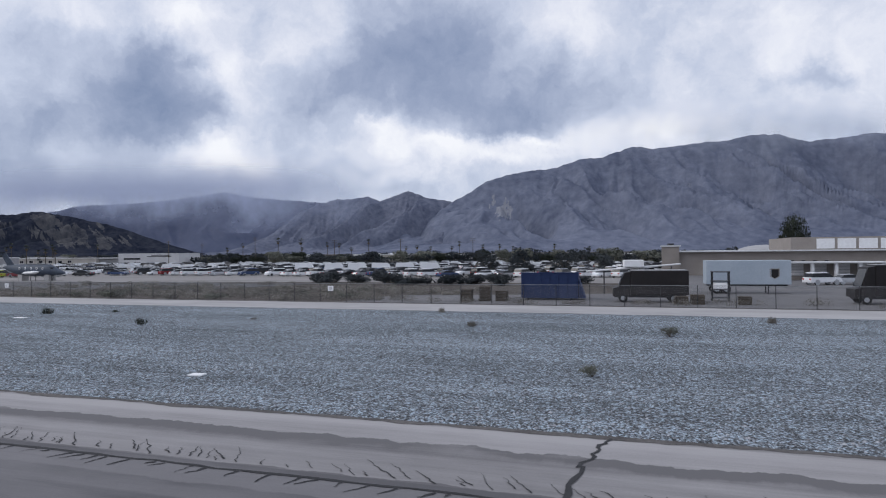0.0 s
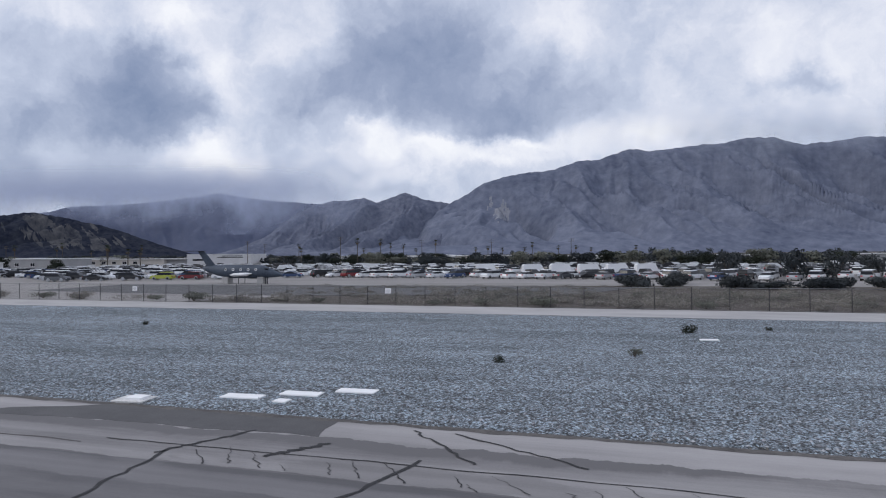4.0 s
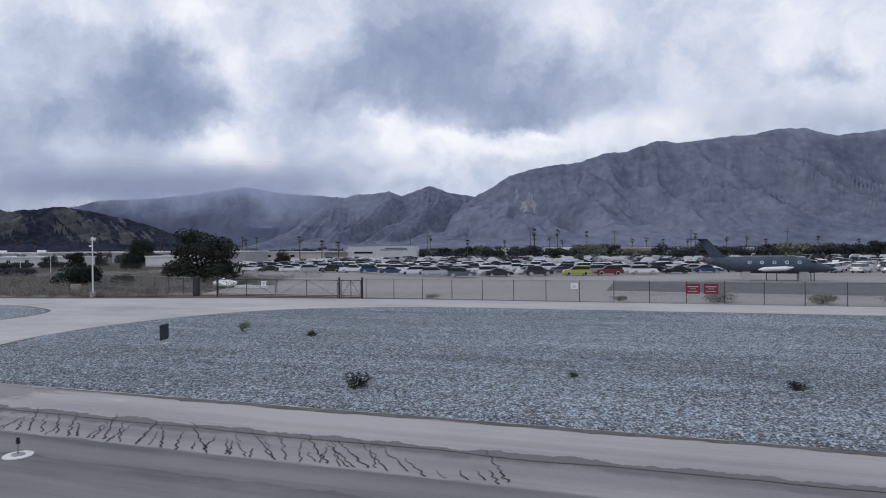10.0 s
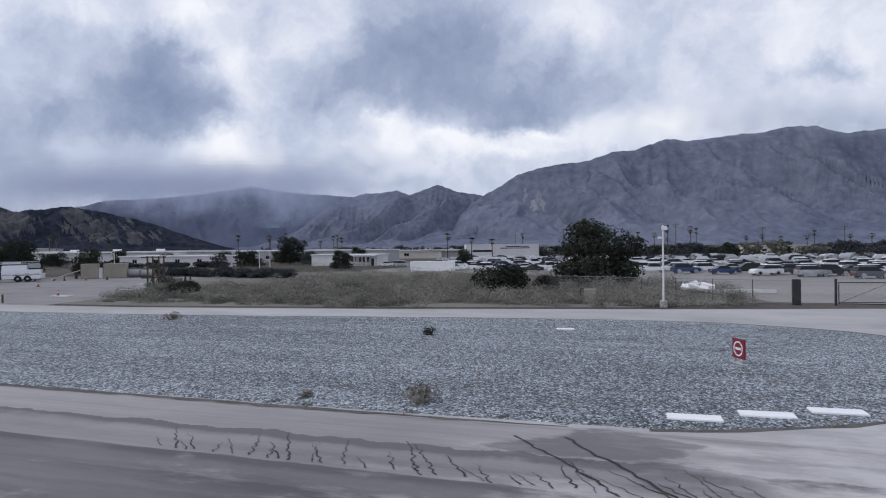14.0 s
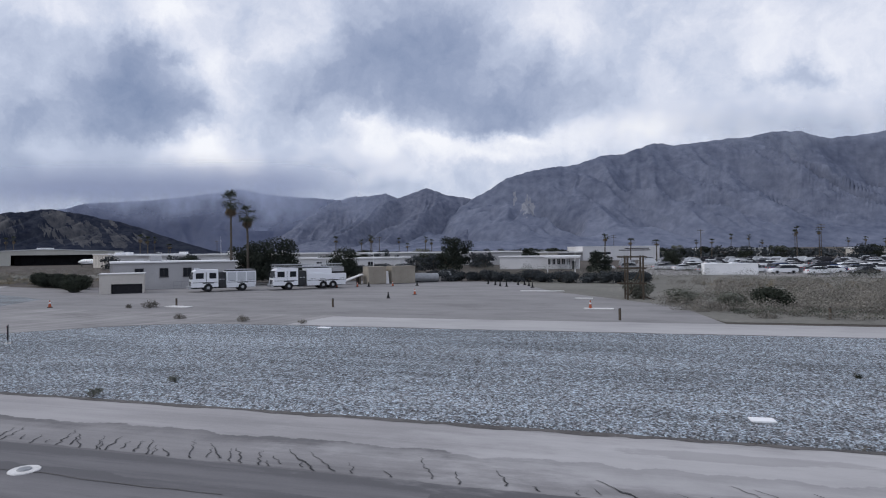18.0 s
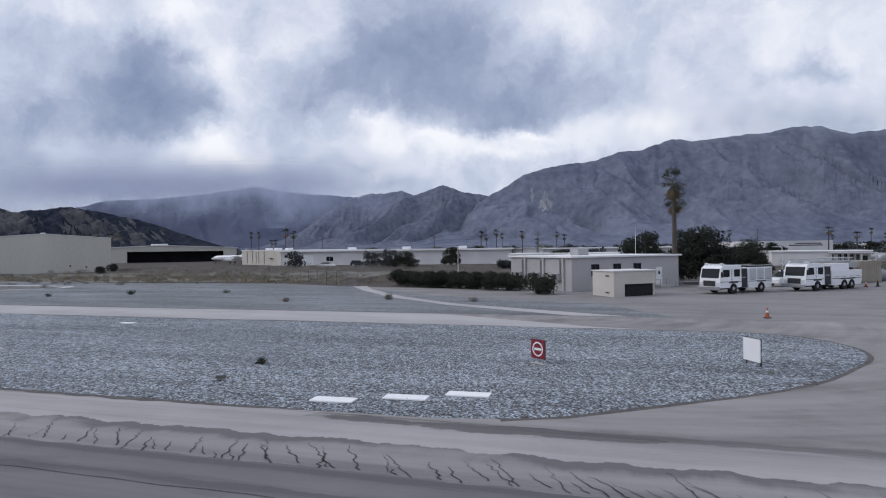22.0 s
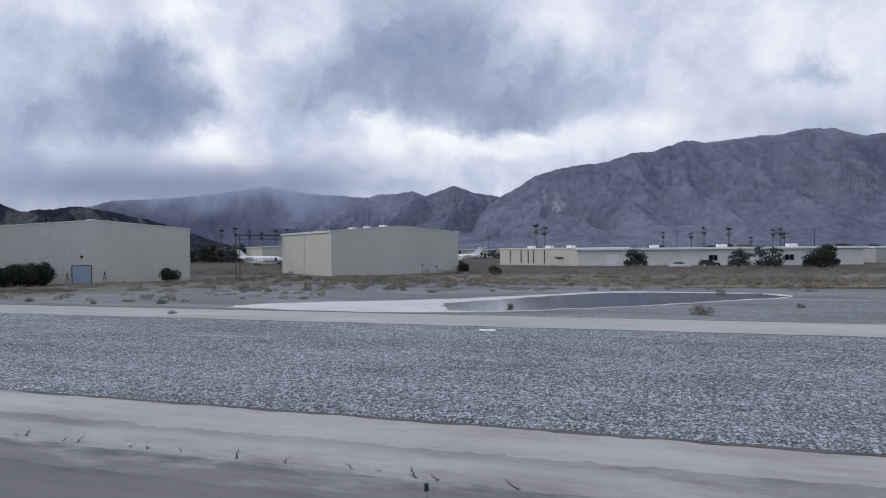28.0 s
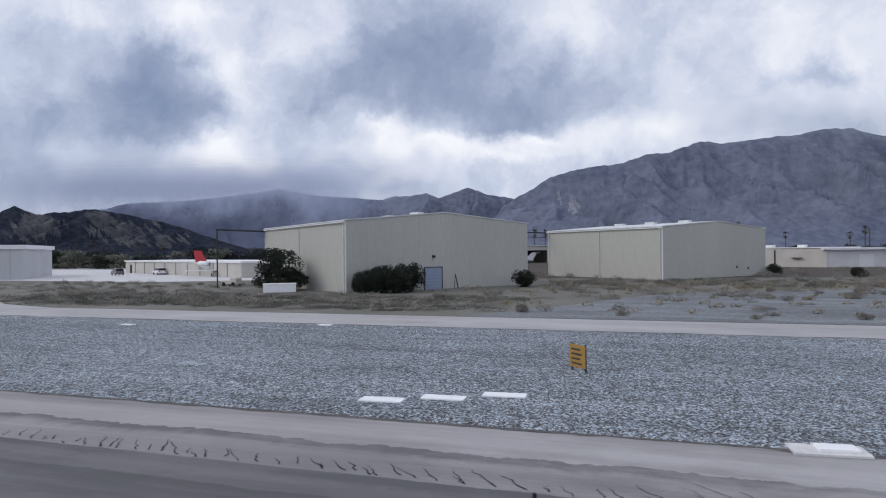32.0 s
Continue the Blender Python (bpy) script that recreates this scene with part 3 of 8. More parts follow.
def build_ground():
    bm = mesh()
    xs = [-6500, -4000, -2500, -1500, -1000, -800] + list(range(-700, 301, 20)) + [400, 700, 1200, 2000, 3500, 6000]
    ys = [-3000, -1200, -400, -120, -40] + list(range(20, 301, 10)) + [340, 400, 500, 700, 1000, 1500, 2200, 3200, 4400, 5600]
    grid = []
    for x in xs:
        row = []
        for y in ys:
            wild = min(1, max(0, (y - 62) / 10)) * (1 if y < 400 else 0.3)
            row.append(bm.verts.new((x, y, -0.06 + wild * 0.05 * max(-1, min(0, fractal(x, y, 0.03))))))
        grid.append(row)
    for i in range(len(xs) - 1):
        for j in range(len(ys) - 1):
            bm.faces.new((grid[i][j], grid[i + 1][j], grid[i + 1][j + 1], grid[i][j + 1]))
    ob = link("ground", bm, desert, None, "bare brown desert soil reaching to the ranges", True)
    tagged(ob, category="ground", kind="structure")


build_ground()


def ragged(outline, amount, step=0.8, seed=0.0):
    """The outline cut into short steps and shaken, like a worn edge."""
    out = []
    for i, (x, y) in enumerate(outline):
        a, b = outline[(i + 1) % len(outline)]
        n = max(1, int(math.hypot(a - x, b - y) / step))
        for k in range(n):
            px, py = x + (a - x) * k / n, y + (b - y) * k / n
            out.append((px + amount * noise.fractal((px * 0.4, py * 0.4, seed), 0.8, 2.0, 4), py + 0.6 * amount * noise.fractal((px * 0.4, py * 0.4, seed + 9), 0.8, 2.0, 4)))
    return out


def paving(name, outline, z, mat, label, category="paving", thick=0.08):
    ob = link(name, slab(mesh(), outline, z - thick, z), mat, None, label)
    return tagged(ob, category=category, kind="structure")


taxiway = paving("taxiway", [(-800, -45), (420, -45), (420, 12.9), (-800, 12.9)], 0.0, asphalt, "worn grey asphalt taxiway with tarred cracks")
shoulder = paving("taxiway_shoulder", [(-800, 12.9), (420, 12.9), (420, 17.6), (-800, 17.6)], 0.0, shoulder_mat, "pale paved taxiway shoulder beside gravel")
far_edge = [(300, 58.8), (-158, 58.0), (-176, 55.6), (-186, 53.2), (-196, 51.1), (-215, 47.6), (-238, 44.6), (-270, 44.3),
            (-300, 45.4), (-345, 46.0), (-520, 46.4), (-530, 49), (-542, 57), (-560, 63), (-800, 66)]
road = paving("service_road", [(300, 17.6)] + far_edge + [(-800, 17.6)], 0.0, road_mat, "pale dusty service road behind the gravel islands")
paving("apron", [(-248, 44.2), (-250, 57), (-263, 76), (-272, 98), (-300, 99), (-322, 86), (-334, 74), (-356, 78), (-362, 74), (-338, 64), (-352, 50), (-352, 45.4)],
       -0.02, apron_mat, "dusty worn asphalt apron round the fire trucks", thick=0.05)
paving("vehicle_lot", [(90, 104), (90, 270), (-250, 270), (-255, 125), (-222, 116), (-196, 92), (-184, 60), (-132, 58.6), (-100, 58.7), (-92, 70), (-128, 92), (-60, 99)],
       -0.02, lot_mat, "grey gravelly vehicle storage lot", thick=0.05)
paving("old_ramp", [(-140, 74), (-118, 71), (-96, 70), (-60, 76), (-52, 93), (-140, 93)], -0.012, dark_asphalt, "dark old asphalt under the stored fuselage", thick=0.03)
paving("delivery_yard", [(-30, 59.5), (140, 59.5), (140, 150), (4, 150), (1, 78), (-14, 73), (-28, 70)], -0.014, yard_mat, "worn asphalt delivery yard", thick=0.05)
paving("gravel_field", [(-480, 46.7), (-313, 46.3), (-318, 56), (-336, 63.5), (-352, 77), (-366, 83), (-400, 82), (-440, 86), (-465, 74), (-473, 58)], -0.015, field_mat,
       "grey gravel field beyond the service road", "gravel field", 0.04)
# bright end of the puddle: the reflected sky is put into a pale colour
paving("drainage_pad", ragged(soften([(-445, 48.6), (-437, 47.3), (-428, 47), (-420, 48.4), (-413.5, 52.5), (-408, 56.5), (-400.5, 63), (-393, 69), (-395, 74), (-406, 75), (-412, 74), (-417.5, 69), (-424, 62.5), (-432, 57.5), (-440, 54)], 1), 0.7, 0.8), -0.004, pad_mat,
       "pale sheet standing for sky reflected in the puddle", "pad", 0.02)
paving("wet_patch", ragged([(-425.5, 55.5), (-423, 49.6), (-420, 49), (-413.5, 53), (-408, 57), (-400.5, 63.6), (-394, 69.4), (-396, 73), (-406, 73.4), (-412, 71.6), (-417, 66.6), (-421.5, 61)], 0.9), 0.0005, wet_mat, "shallow still puddle beyond the service road", "puddle", 0.004)
paving("hangar_ramp", [(-680, 96), (-578, 96), (-553, 93), (-540, 99), (-526, 108), (-548, 140), (-640, 190), (-700, 190)], -0.01, pad_mat, "bright concrete hangar ramp", thick=0.03)
paving("footpath", [(-316, 46.6), (-330.8, 54.4), (-339, 62), (-346.4, 71.5), (-350.4, 78.5), (-352, 77.5), (-347.4, 70.5), (-340, 61), (-331.4, 53.2), (-320, 46.5)], -0.012, road_mat, "narrow pale path to the hedge", thick=0.02)

paving("connector", [(-325, 17.0), (-286, 17.2), (-277, 38.4), (-276, 45.0), (-330, 46.0), (-318, 40.2), (-308, 38)], 0.004, rut_mat, "dusty connector between two gravel islands", thick=0.01)
paving("scrub_ground", [(-440, 46.8), (-520, 46.6), (-531, 50), (-545, 59), (-566, 66), (-640, 72), (-640, 98), (-548, 101), (-500, 110), (-430, 120), (-360, 128), (-362, 92), (-395, 84), (-440, 80), (-470, 66)], -0.02, scrub_soil, "olive-brown soil under dry scrub", thick=0.03)
paving("scrub_ground", [(-184, 59.5), (-196, 53), (-215, 49.4), (-238, 46.2), (-248, 46), (-251, 58), (-264, 78), (-274, 100), (-250, 150), (-232, 122), (-200, 92)], -0.022, scrub_soil, "olive-brown soil under dry scrub", thick=0.03)
island_outlines = [
    [(260, 17.6), (-157, 17.6), (-161.5, 17.9), (-164.6, 20.2), (-167.2, 22.8), (-169.2, 26.6), (-169.9, 31), (-169.4, 36.5), (-166.8, 43.2),
     (-161.8, 47.5), (-156, 50), (-146, 51.2), (260, 51.4)],
    [(-293, 17.5), (-196, 17.6), (-191, 18.7), (-187.7, 20.5), (-185, 22.1), (-182.4, 25.4), (-181, 28.5), (-180.5, 34), (-181.8, 39.2),
     (-186.5, 42.4), (-193, 44.2), (-211, 42.2), (-231, 39.4), (-262, 38.6), (-281, 38.5), (-284.5, 37.8), (-287.5, 36.2), (-290.5, 33.5),
     (-295, 28), (-298.2, 22.4), (-299, 20.4), (-297.6, 18.6)],
    [(-760, 17.4), (-324, 17.4), (-318.3, 18), (-315.5, 20.2), (-310, 24.2), (-306.4, 29.8), (-305.3, 33.5), (-306, 36.5), (-308, 38.8),
     (-311.5, 39.4), (-520, 39.6), (-760, 40)],
]
islands = []
island_outlines = [soften(o, 2) for o in island_outlines]
for outline in island_outlines:
    bm = mesh()
    cx, cy = sum(p[0] for p in outline) / len(outline), 29
    rim = [bm.verts.new((x, y, 0.0)) for x, y in outline]
    inner = [(x + (0.5 if x < cx else -0.5), y + (0.5 if y < cy else -0.5)) for x, y in outline]
    top = [bm.verts.new((x, y, 0.045)) for x, y in inner]
    cap(bm, top)
    for i in range(len(rim)):
        j = (i + 1) % len(rim)
        bm.faces.new((rim[i], rim[j], top[j], top[i]))
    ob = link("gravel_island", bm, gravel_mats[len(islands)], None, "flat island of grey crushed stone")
    islands.append(tagged(ob, category="gravel island", kind="structure"))


def inside(x, y, outline):
    hit = False
    for i in range(len(outline)):
        (a, b), (c, d) = outline[i], outline[i - 1]
        if (b > y) != (d > y) and x < (c - a) * (y - b) / (d - b) + a:
            hit = not hit
    return hit


def build_stones():
    rng = np.random.RandomState(4)
    verts, faces = [], []
    count = 26000
    xs = rng.uniform(-545, 25, count)
    ys = 17.7 + 14 * rng.beta(0.8, 2.6, count)
    size = rng.gamma(2.5, 0.009, count) + 0.014
    jit = rng.uniform(0.55, 1.45, (count, 6))
    spin = rng.uniform(0, 6.283, count)
    for k in range(count):
        x, y, s = xs[k], ys[k], min(size[k], 0.075)
        if -200 < x < -157 or -330 < x < -285:
            if not any(inside(x, y, o) for o in island_outlines):
                continue
        n = len(verts)
        for i in range(4):
            a, r = spin[k] + i * 1.571, s * jit[k, i]
            verts.append((x + r * math.cos(a), y + r * math.sin(a), 0.035 + 0.01 * jit[k, i]))
        verts.append((x + 0.3 * s * (jit[k, 4] - 1), y + 0.3 * s * (jit[k, 5] - 1), 0.045 + s * 0.75 * jit[k, 4]))
        faces += [(n, n + 1, n + 4), (n + 1, n + 2, n + 4), (n + 2, n + 3, n + 4), (n + 3, n, n + 4)]
    ob = gathered("loose_stones", verts, faces, stone_mat)
    tagged(ob, "loose crushed stones lying on the gravel islands", "stones", kind="stuff")


build_stones()


# tarred cracks and joints in the taxiway
def wiggle(x0, y0, x1, y1, n, amount):
    pts = []
    for i in range(n + 1):
        k = i / n
        s = amount * (0 if i in (0,) else 1)
        pts.append((x0 + (x1 - x0) * k + random.uniform(-s, s), y0 + (y1 - y0) * k + random.uniform(-s, s) * 0.6))
    return pts


def ragged_band(parent, lo, hi, y_in, y_out, mat, rag_in, rag_out, z, name, step=0.3, seed=0.0, scale=0.35):
    verts, faces, x = [], [], lo
    while x < hi:
        a = y_in + rag_in * noise.fractal((x * scale, y_in, seed), 0.8, 2.1, 5)
        a += (y_out - a) * max(0.0, 1 - min(x - lo, hi - x) / 7.0) ** 1.5
        b = y_out + rag_out * noise.fractal((x * scale, y_out, seed + 5), 0.8, 2.1, 5)
        verts += [(x, min(a, b - 0.01), z), (x, b, z)]
        n = len(verts)
        if n >= 4:
            faces.append((n - 4, n - 2, n - 1, n - 3))
        x += step
    return gathered(name, verts, faces, mat, parent)


for lo, hi in ((-157, 60), (-290, -196), (-560, -324)):
    ragged_band(shoulder, lo, hi, 17.33, 17.62, verge_mat, 0.16, 0.05, 0.0085, "verge_dirt", 0.25, lo * 0.2, 0.9)
# a thin dark strip follows each island's far rim
for k, outline in enumerate(island_outlines):
    far_side = [p for p in outline if p[1] > 17.9 and p[0] < 100]
    pts = []
    for (ax, ay), (bx, by) in zip(far_side, far_side[1:]):
        n = max(1, int(math.hypot(bx - ax, by - ay) / 1.5))
        for i in range(n):
            q = i / n
            pts.append((ax + (bx - ax) * q + 0.12 * fractal(ax + q * 9, ay, 0.6), ay + (by - ay) * q + 0.22 * fractal(ax + (bx - ax) * q, 3.0, 0.5)))
    part("dark_edge", ribbon(mesh(), pts, 0.22 if k == 0 else 0.3, 0.006), verge_mat, road)

random.seed(11)
tick_runs = [(-30, 14, 0.6, 1.0), (-62, -44, 1.0, 1.2), (-94, -78, 0.7, 0.9), (-161, -138, 0.42, 2.0), (-206, -191, 0.5, 1.8), (-262, -232, 0.9, 1.2),
             (-300, -262, 0.5, 1.2), (-332, -300, 0.55, 1.5), (-380, -350, 1.8, 0.7), (-432, -410, 1.4, 0.6), (-470, -440, 0.6, 1.2), (-505, -470, 0.5, 0.8)]
for lo, hi, gap, length in tick_runs:
    x = lo
    while x < hi:
        run = length * random.uniform(0.2, 1.1)
        y0 = 12.95 + random.uniform(0, 0.25)
        bm = ribbon(mesh(), wiggle(x, y0, x - random.uniform(0.35, 1.15) * run, y0 + run, max(4, int(run * 8)), 0.07), random.uniform(0.025, 0.055), 0.012, True)
        part("crack", bm, tar, shoulder)
        x += gap * random.uniform(0.2, 1.3)
x = -42.0
while x < 16:
    run = random.uniform(0.15, 0.65)
    part("crack", ribbon(mesh(), wiggle(x, 12.5, x - random.uniform(0.0, 0.5), 12.5 - run, 4, 0.05), random.uniform(0.05, 0.12), 0.012, True), tar, taxiway)
    x += random.uniform(0.25, 0.9)
for x0, y0, x1, y1, w in [(-0.9, 17.4, -1.5, 14.9, 0.10), (-1.4, 15.0, -2.1, 9.0, 0.13), (-21.5, 15.5, -23.0, 9.5, 0.10), (-36.0, 15.0, -37.5, 9.5, 0.10),
                          (-57.0, 14.6, -58.6, 9.5, 0.10), (-62.4, 15.9, -63.8, 13.4, 0.12), (-63.6, 13.6, -63.0, 9.0, 0.10), (-59.8, 15.3, -60.8, 13.9, 0.16), (-58.0, 17.0, -55.6, 14.6, 0.08),
                          (-56.8, 17.0, -53.0, 15.0, 0.08), (-163.5, 13.5, -162.4, 12.0, 0.10), (-162.4, 12.1, -161.2, 10.2, 0.12), (-164.0, 12.6, -160.0, 11.4, 0.07),
                          (-197.5, 16.4, -195.0, 13.5, 0.06), (-196.2, 16.6, -193.6, 13.2, 0.07)]:
    part("crack", ribbon(mesh(), wiggle(x0, y0, x1, y1, 14, 0.10), w, 0.013), tar, taxiway if max(y0, y1) < 13 else shoulder)
for lo, hi, y, w, mat in [(-42, 60, 12.55, 0.10, tar), (-66, -42, 14.2, 0.05, tar), (-100, -66, 13.7, 0.05, dirt_line), (-157, -100, 14.75, 0.05, dirt_line), (-182, -172, 15.6, 0.02, dirt_line), (-176, -164, 13.4, 0.02, dirt_line),
                          (-90, -66, 10.2, 0.05, tar), (-130, -95, 10.4, 0.05, tar), (-345, -262, 11.2, 0.03, dirt_line)]:
    pts, x = [], lo
    while x < hi:
        pts.append((x, y + 0.10 * fractal(x, y, 0.35) + random.uniform(-0.03, 0.03)))
        x += 0.6
    part("joint", ribbon(mesh(), pts, w, 0.0105), mat, taxiway if y < 12.9 else shoulder)
for outline in ([(-73.5, 15.5), (-68.8, 17.5), (-60.5, 17.5), (-60.3, 15.8)], [(-96, 15.7), (-95, 16.2), (-75.6, 15.5), (-75.4, 14.8)]):
    part("patch", slab(mesh(), ragged(outline, 0.25, 0.4), 0.0, 0.007), patch_mat, shoulder, "darker asphalt repair patch")
part("patch", slab(mesh(), ragged([(-258, 11.75), (-258, 12.35), (-250.1, 12.85), (-242.6, 12.8), (-244.9, 11.85)], 0.12, 0.4), 0.0, 0.007), patch_mat, taxiway, "darker asphalt repair patch")


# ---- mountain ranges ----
# the next three rock colours are blued to hold the distance haze
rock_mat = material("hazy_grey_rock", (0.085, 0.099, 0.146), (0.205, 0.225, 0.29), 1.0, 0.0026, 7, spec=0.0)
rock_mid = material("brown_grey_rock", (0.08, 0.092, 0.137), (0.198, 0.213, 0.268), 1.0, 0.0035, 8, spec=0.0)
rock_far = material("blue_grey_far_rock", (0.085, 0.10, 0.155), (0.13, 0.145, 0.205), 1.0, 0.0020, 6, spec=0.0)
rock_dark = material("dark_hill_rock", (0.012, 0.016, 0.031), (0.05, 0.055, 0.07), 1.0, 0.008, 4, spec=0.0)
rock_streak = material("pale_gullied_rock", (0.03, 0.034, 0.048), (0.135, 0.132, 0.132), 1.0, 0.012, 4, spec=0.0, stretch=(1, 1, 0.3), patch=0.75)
rock_pale = material("pale_rock_face", (0.16, 0.168, 0.20), (0.30, 0.31, 0.345), 1.0, 0.01, 9, spec=0.0)
AHEAD, ASIDE = Vector((-math.sin(radians(17)), math.cos(radians(17)), 0)), Vector((math.cos(radians(17)), math.sin(radians(17)), 0))
MIDWAY = Vector((-232, 0, 0))


def build_range(name, crest, near, far, label, rough, seed, mats, steps=420, slant=0.5, outcrops=(), gully=0.22, grain=(330, 240)):
    """crest: bearing (as slope) and height (as slope) of the skyline along the range."""
    us, es = [c[0] for c in crest], [c[1] for c in crest]
    rows = 72
    verts, faces, kinds = [], [], []
    for i in range(steps + 1):
        u = us[0] + (us[-1] - us[0]) * i / steps
        e = float(np.interp(u, us, es))
        e += rough * 0.06 * noise.fractal((u * 26 + seed, 1.3, 0.7), 0.9, 2.1, 4) * min(e, 0.06)
        for j in range(rows + 1):
            s = j / (rows - 4)
            d = near + (far - near) * s
            x, y = u * d / 900, (d - near) / 900
            bend = 0.22 * noise.fractal((x * 1.1 + seed, y * 1.1, 5.0), 1.0, 2.0, 3)
            along = x + slant * y + bend
            spur = 1 - abs(noise.fractal((along * 2.1 + seed, y * 0.55 + seed, 1.0), 1.0, 2.1, 2)) * 1.9
            fine = 1 - abs(noise.fractal((along * 6.5, y * 2.2 + seed, 4.0), 0.9, 2.1, 5)) * 1.5
            body = min(1.0, s) ** 1.1
            cut = rough * (0.50 * (1 - spur) + gully * (1 - fine)) * (1 - min(1, s) ** 4) * min(1, s * 4)
            z = far * e * max(0.0, body * (1 - min(0.8, cut)))
            if s > 1:
                z = far * e * (1 - 0.35 * (s - 1) * 10)
            verts.append(MIDWAY + AHEAD * d + ASIDE * (u * d) + Vector((0, 0, z - 1)))
    for i in range(steps):
        u = us[0] + (us[-1] - us[0]) * i / steps
        for j in range(rows):
            a = i * (rows + 1) + j
            faces.append((a, a + rows + 1, a + rows + 2, a + 1))
            h = verts[a].z / (near + (far - near) * j / (rows - 4))
            k = 0
            for cu, ch, ru, rh in outcrops:
                if ((u - cu) / ru) ** 2 + ((h - ch) / rh) ** 2 < 0.8 + 1.6 * noise.fractal((u * grain[0] + h * grain[0], h * grain[1], seed), 0.8, 2.0, 3):
                    k = 1
            kinds.append(k)
    ob = gathered(name, verts, faces, mats[0])
    if len(mats) > 1:
        ob.data.materials.append(mats[1])
        ob.data.polygons.foreach_set("material_index", kinds)
    for p in ob.data.polygons:
        p.use_smooth = True
    return tagged(ob, label, "mountain range", kind="structure")


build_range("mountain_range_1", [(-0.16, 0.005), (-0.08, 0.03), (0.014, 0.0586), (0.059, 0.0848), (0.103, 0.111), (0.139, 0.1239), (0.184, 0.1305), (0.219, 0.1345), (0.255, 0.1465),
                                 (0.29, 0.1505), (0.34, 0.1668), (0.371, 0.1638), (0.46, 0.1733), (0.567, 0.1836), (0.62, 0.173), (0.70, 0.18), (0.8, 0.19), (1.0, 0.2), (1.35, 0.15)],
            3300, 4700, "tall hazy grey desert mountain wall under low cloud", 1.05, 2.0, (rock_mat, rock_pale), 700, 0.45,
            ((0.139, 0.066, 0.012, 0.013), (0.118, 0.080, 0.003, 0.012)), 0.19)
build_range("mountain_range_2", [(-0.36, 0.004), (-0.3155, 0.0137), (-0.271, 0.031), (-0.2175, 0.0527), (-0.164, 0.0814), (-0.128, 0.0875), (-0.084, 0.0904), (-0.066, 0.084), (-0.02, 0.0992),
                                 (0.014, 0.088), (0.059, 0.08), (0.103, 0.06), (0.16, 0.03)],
            3750, 4780, "rugged desert ridge in the middle distance, blued for haze", 1.0, 7.0, (rock_mid,), 460, -0.5, gully=0.3)
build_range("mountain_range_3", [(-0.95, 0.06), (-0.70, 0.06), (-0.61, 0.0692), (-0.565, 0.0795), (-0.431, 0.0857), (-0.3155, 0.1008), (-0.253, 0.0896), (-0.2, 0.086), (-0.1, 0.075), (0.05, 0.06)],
            4400, 4860, "far range, hazed blue-grey and fading into rain", 0.7, 13.0, (rock_far,), 300, 0.4)
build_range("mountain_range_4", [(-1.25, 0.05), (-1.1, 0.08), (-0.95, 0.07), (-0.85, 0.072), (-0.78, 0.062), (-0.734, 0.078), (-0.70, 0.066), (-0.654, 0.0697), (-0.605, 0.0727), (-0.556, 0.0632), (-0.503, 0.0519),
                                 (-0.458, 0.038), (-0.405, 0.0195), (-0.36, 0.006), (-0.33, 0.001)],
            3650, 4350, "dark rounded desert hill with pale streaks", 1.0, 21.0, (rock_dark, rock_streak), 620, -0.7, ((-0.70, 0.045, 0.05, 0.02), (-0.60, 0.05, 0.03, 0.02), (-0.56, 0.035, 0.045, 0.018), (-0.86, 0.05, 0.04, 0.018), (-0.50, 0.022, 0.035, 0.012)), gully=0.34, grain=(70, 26))


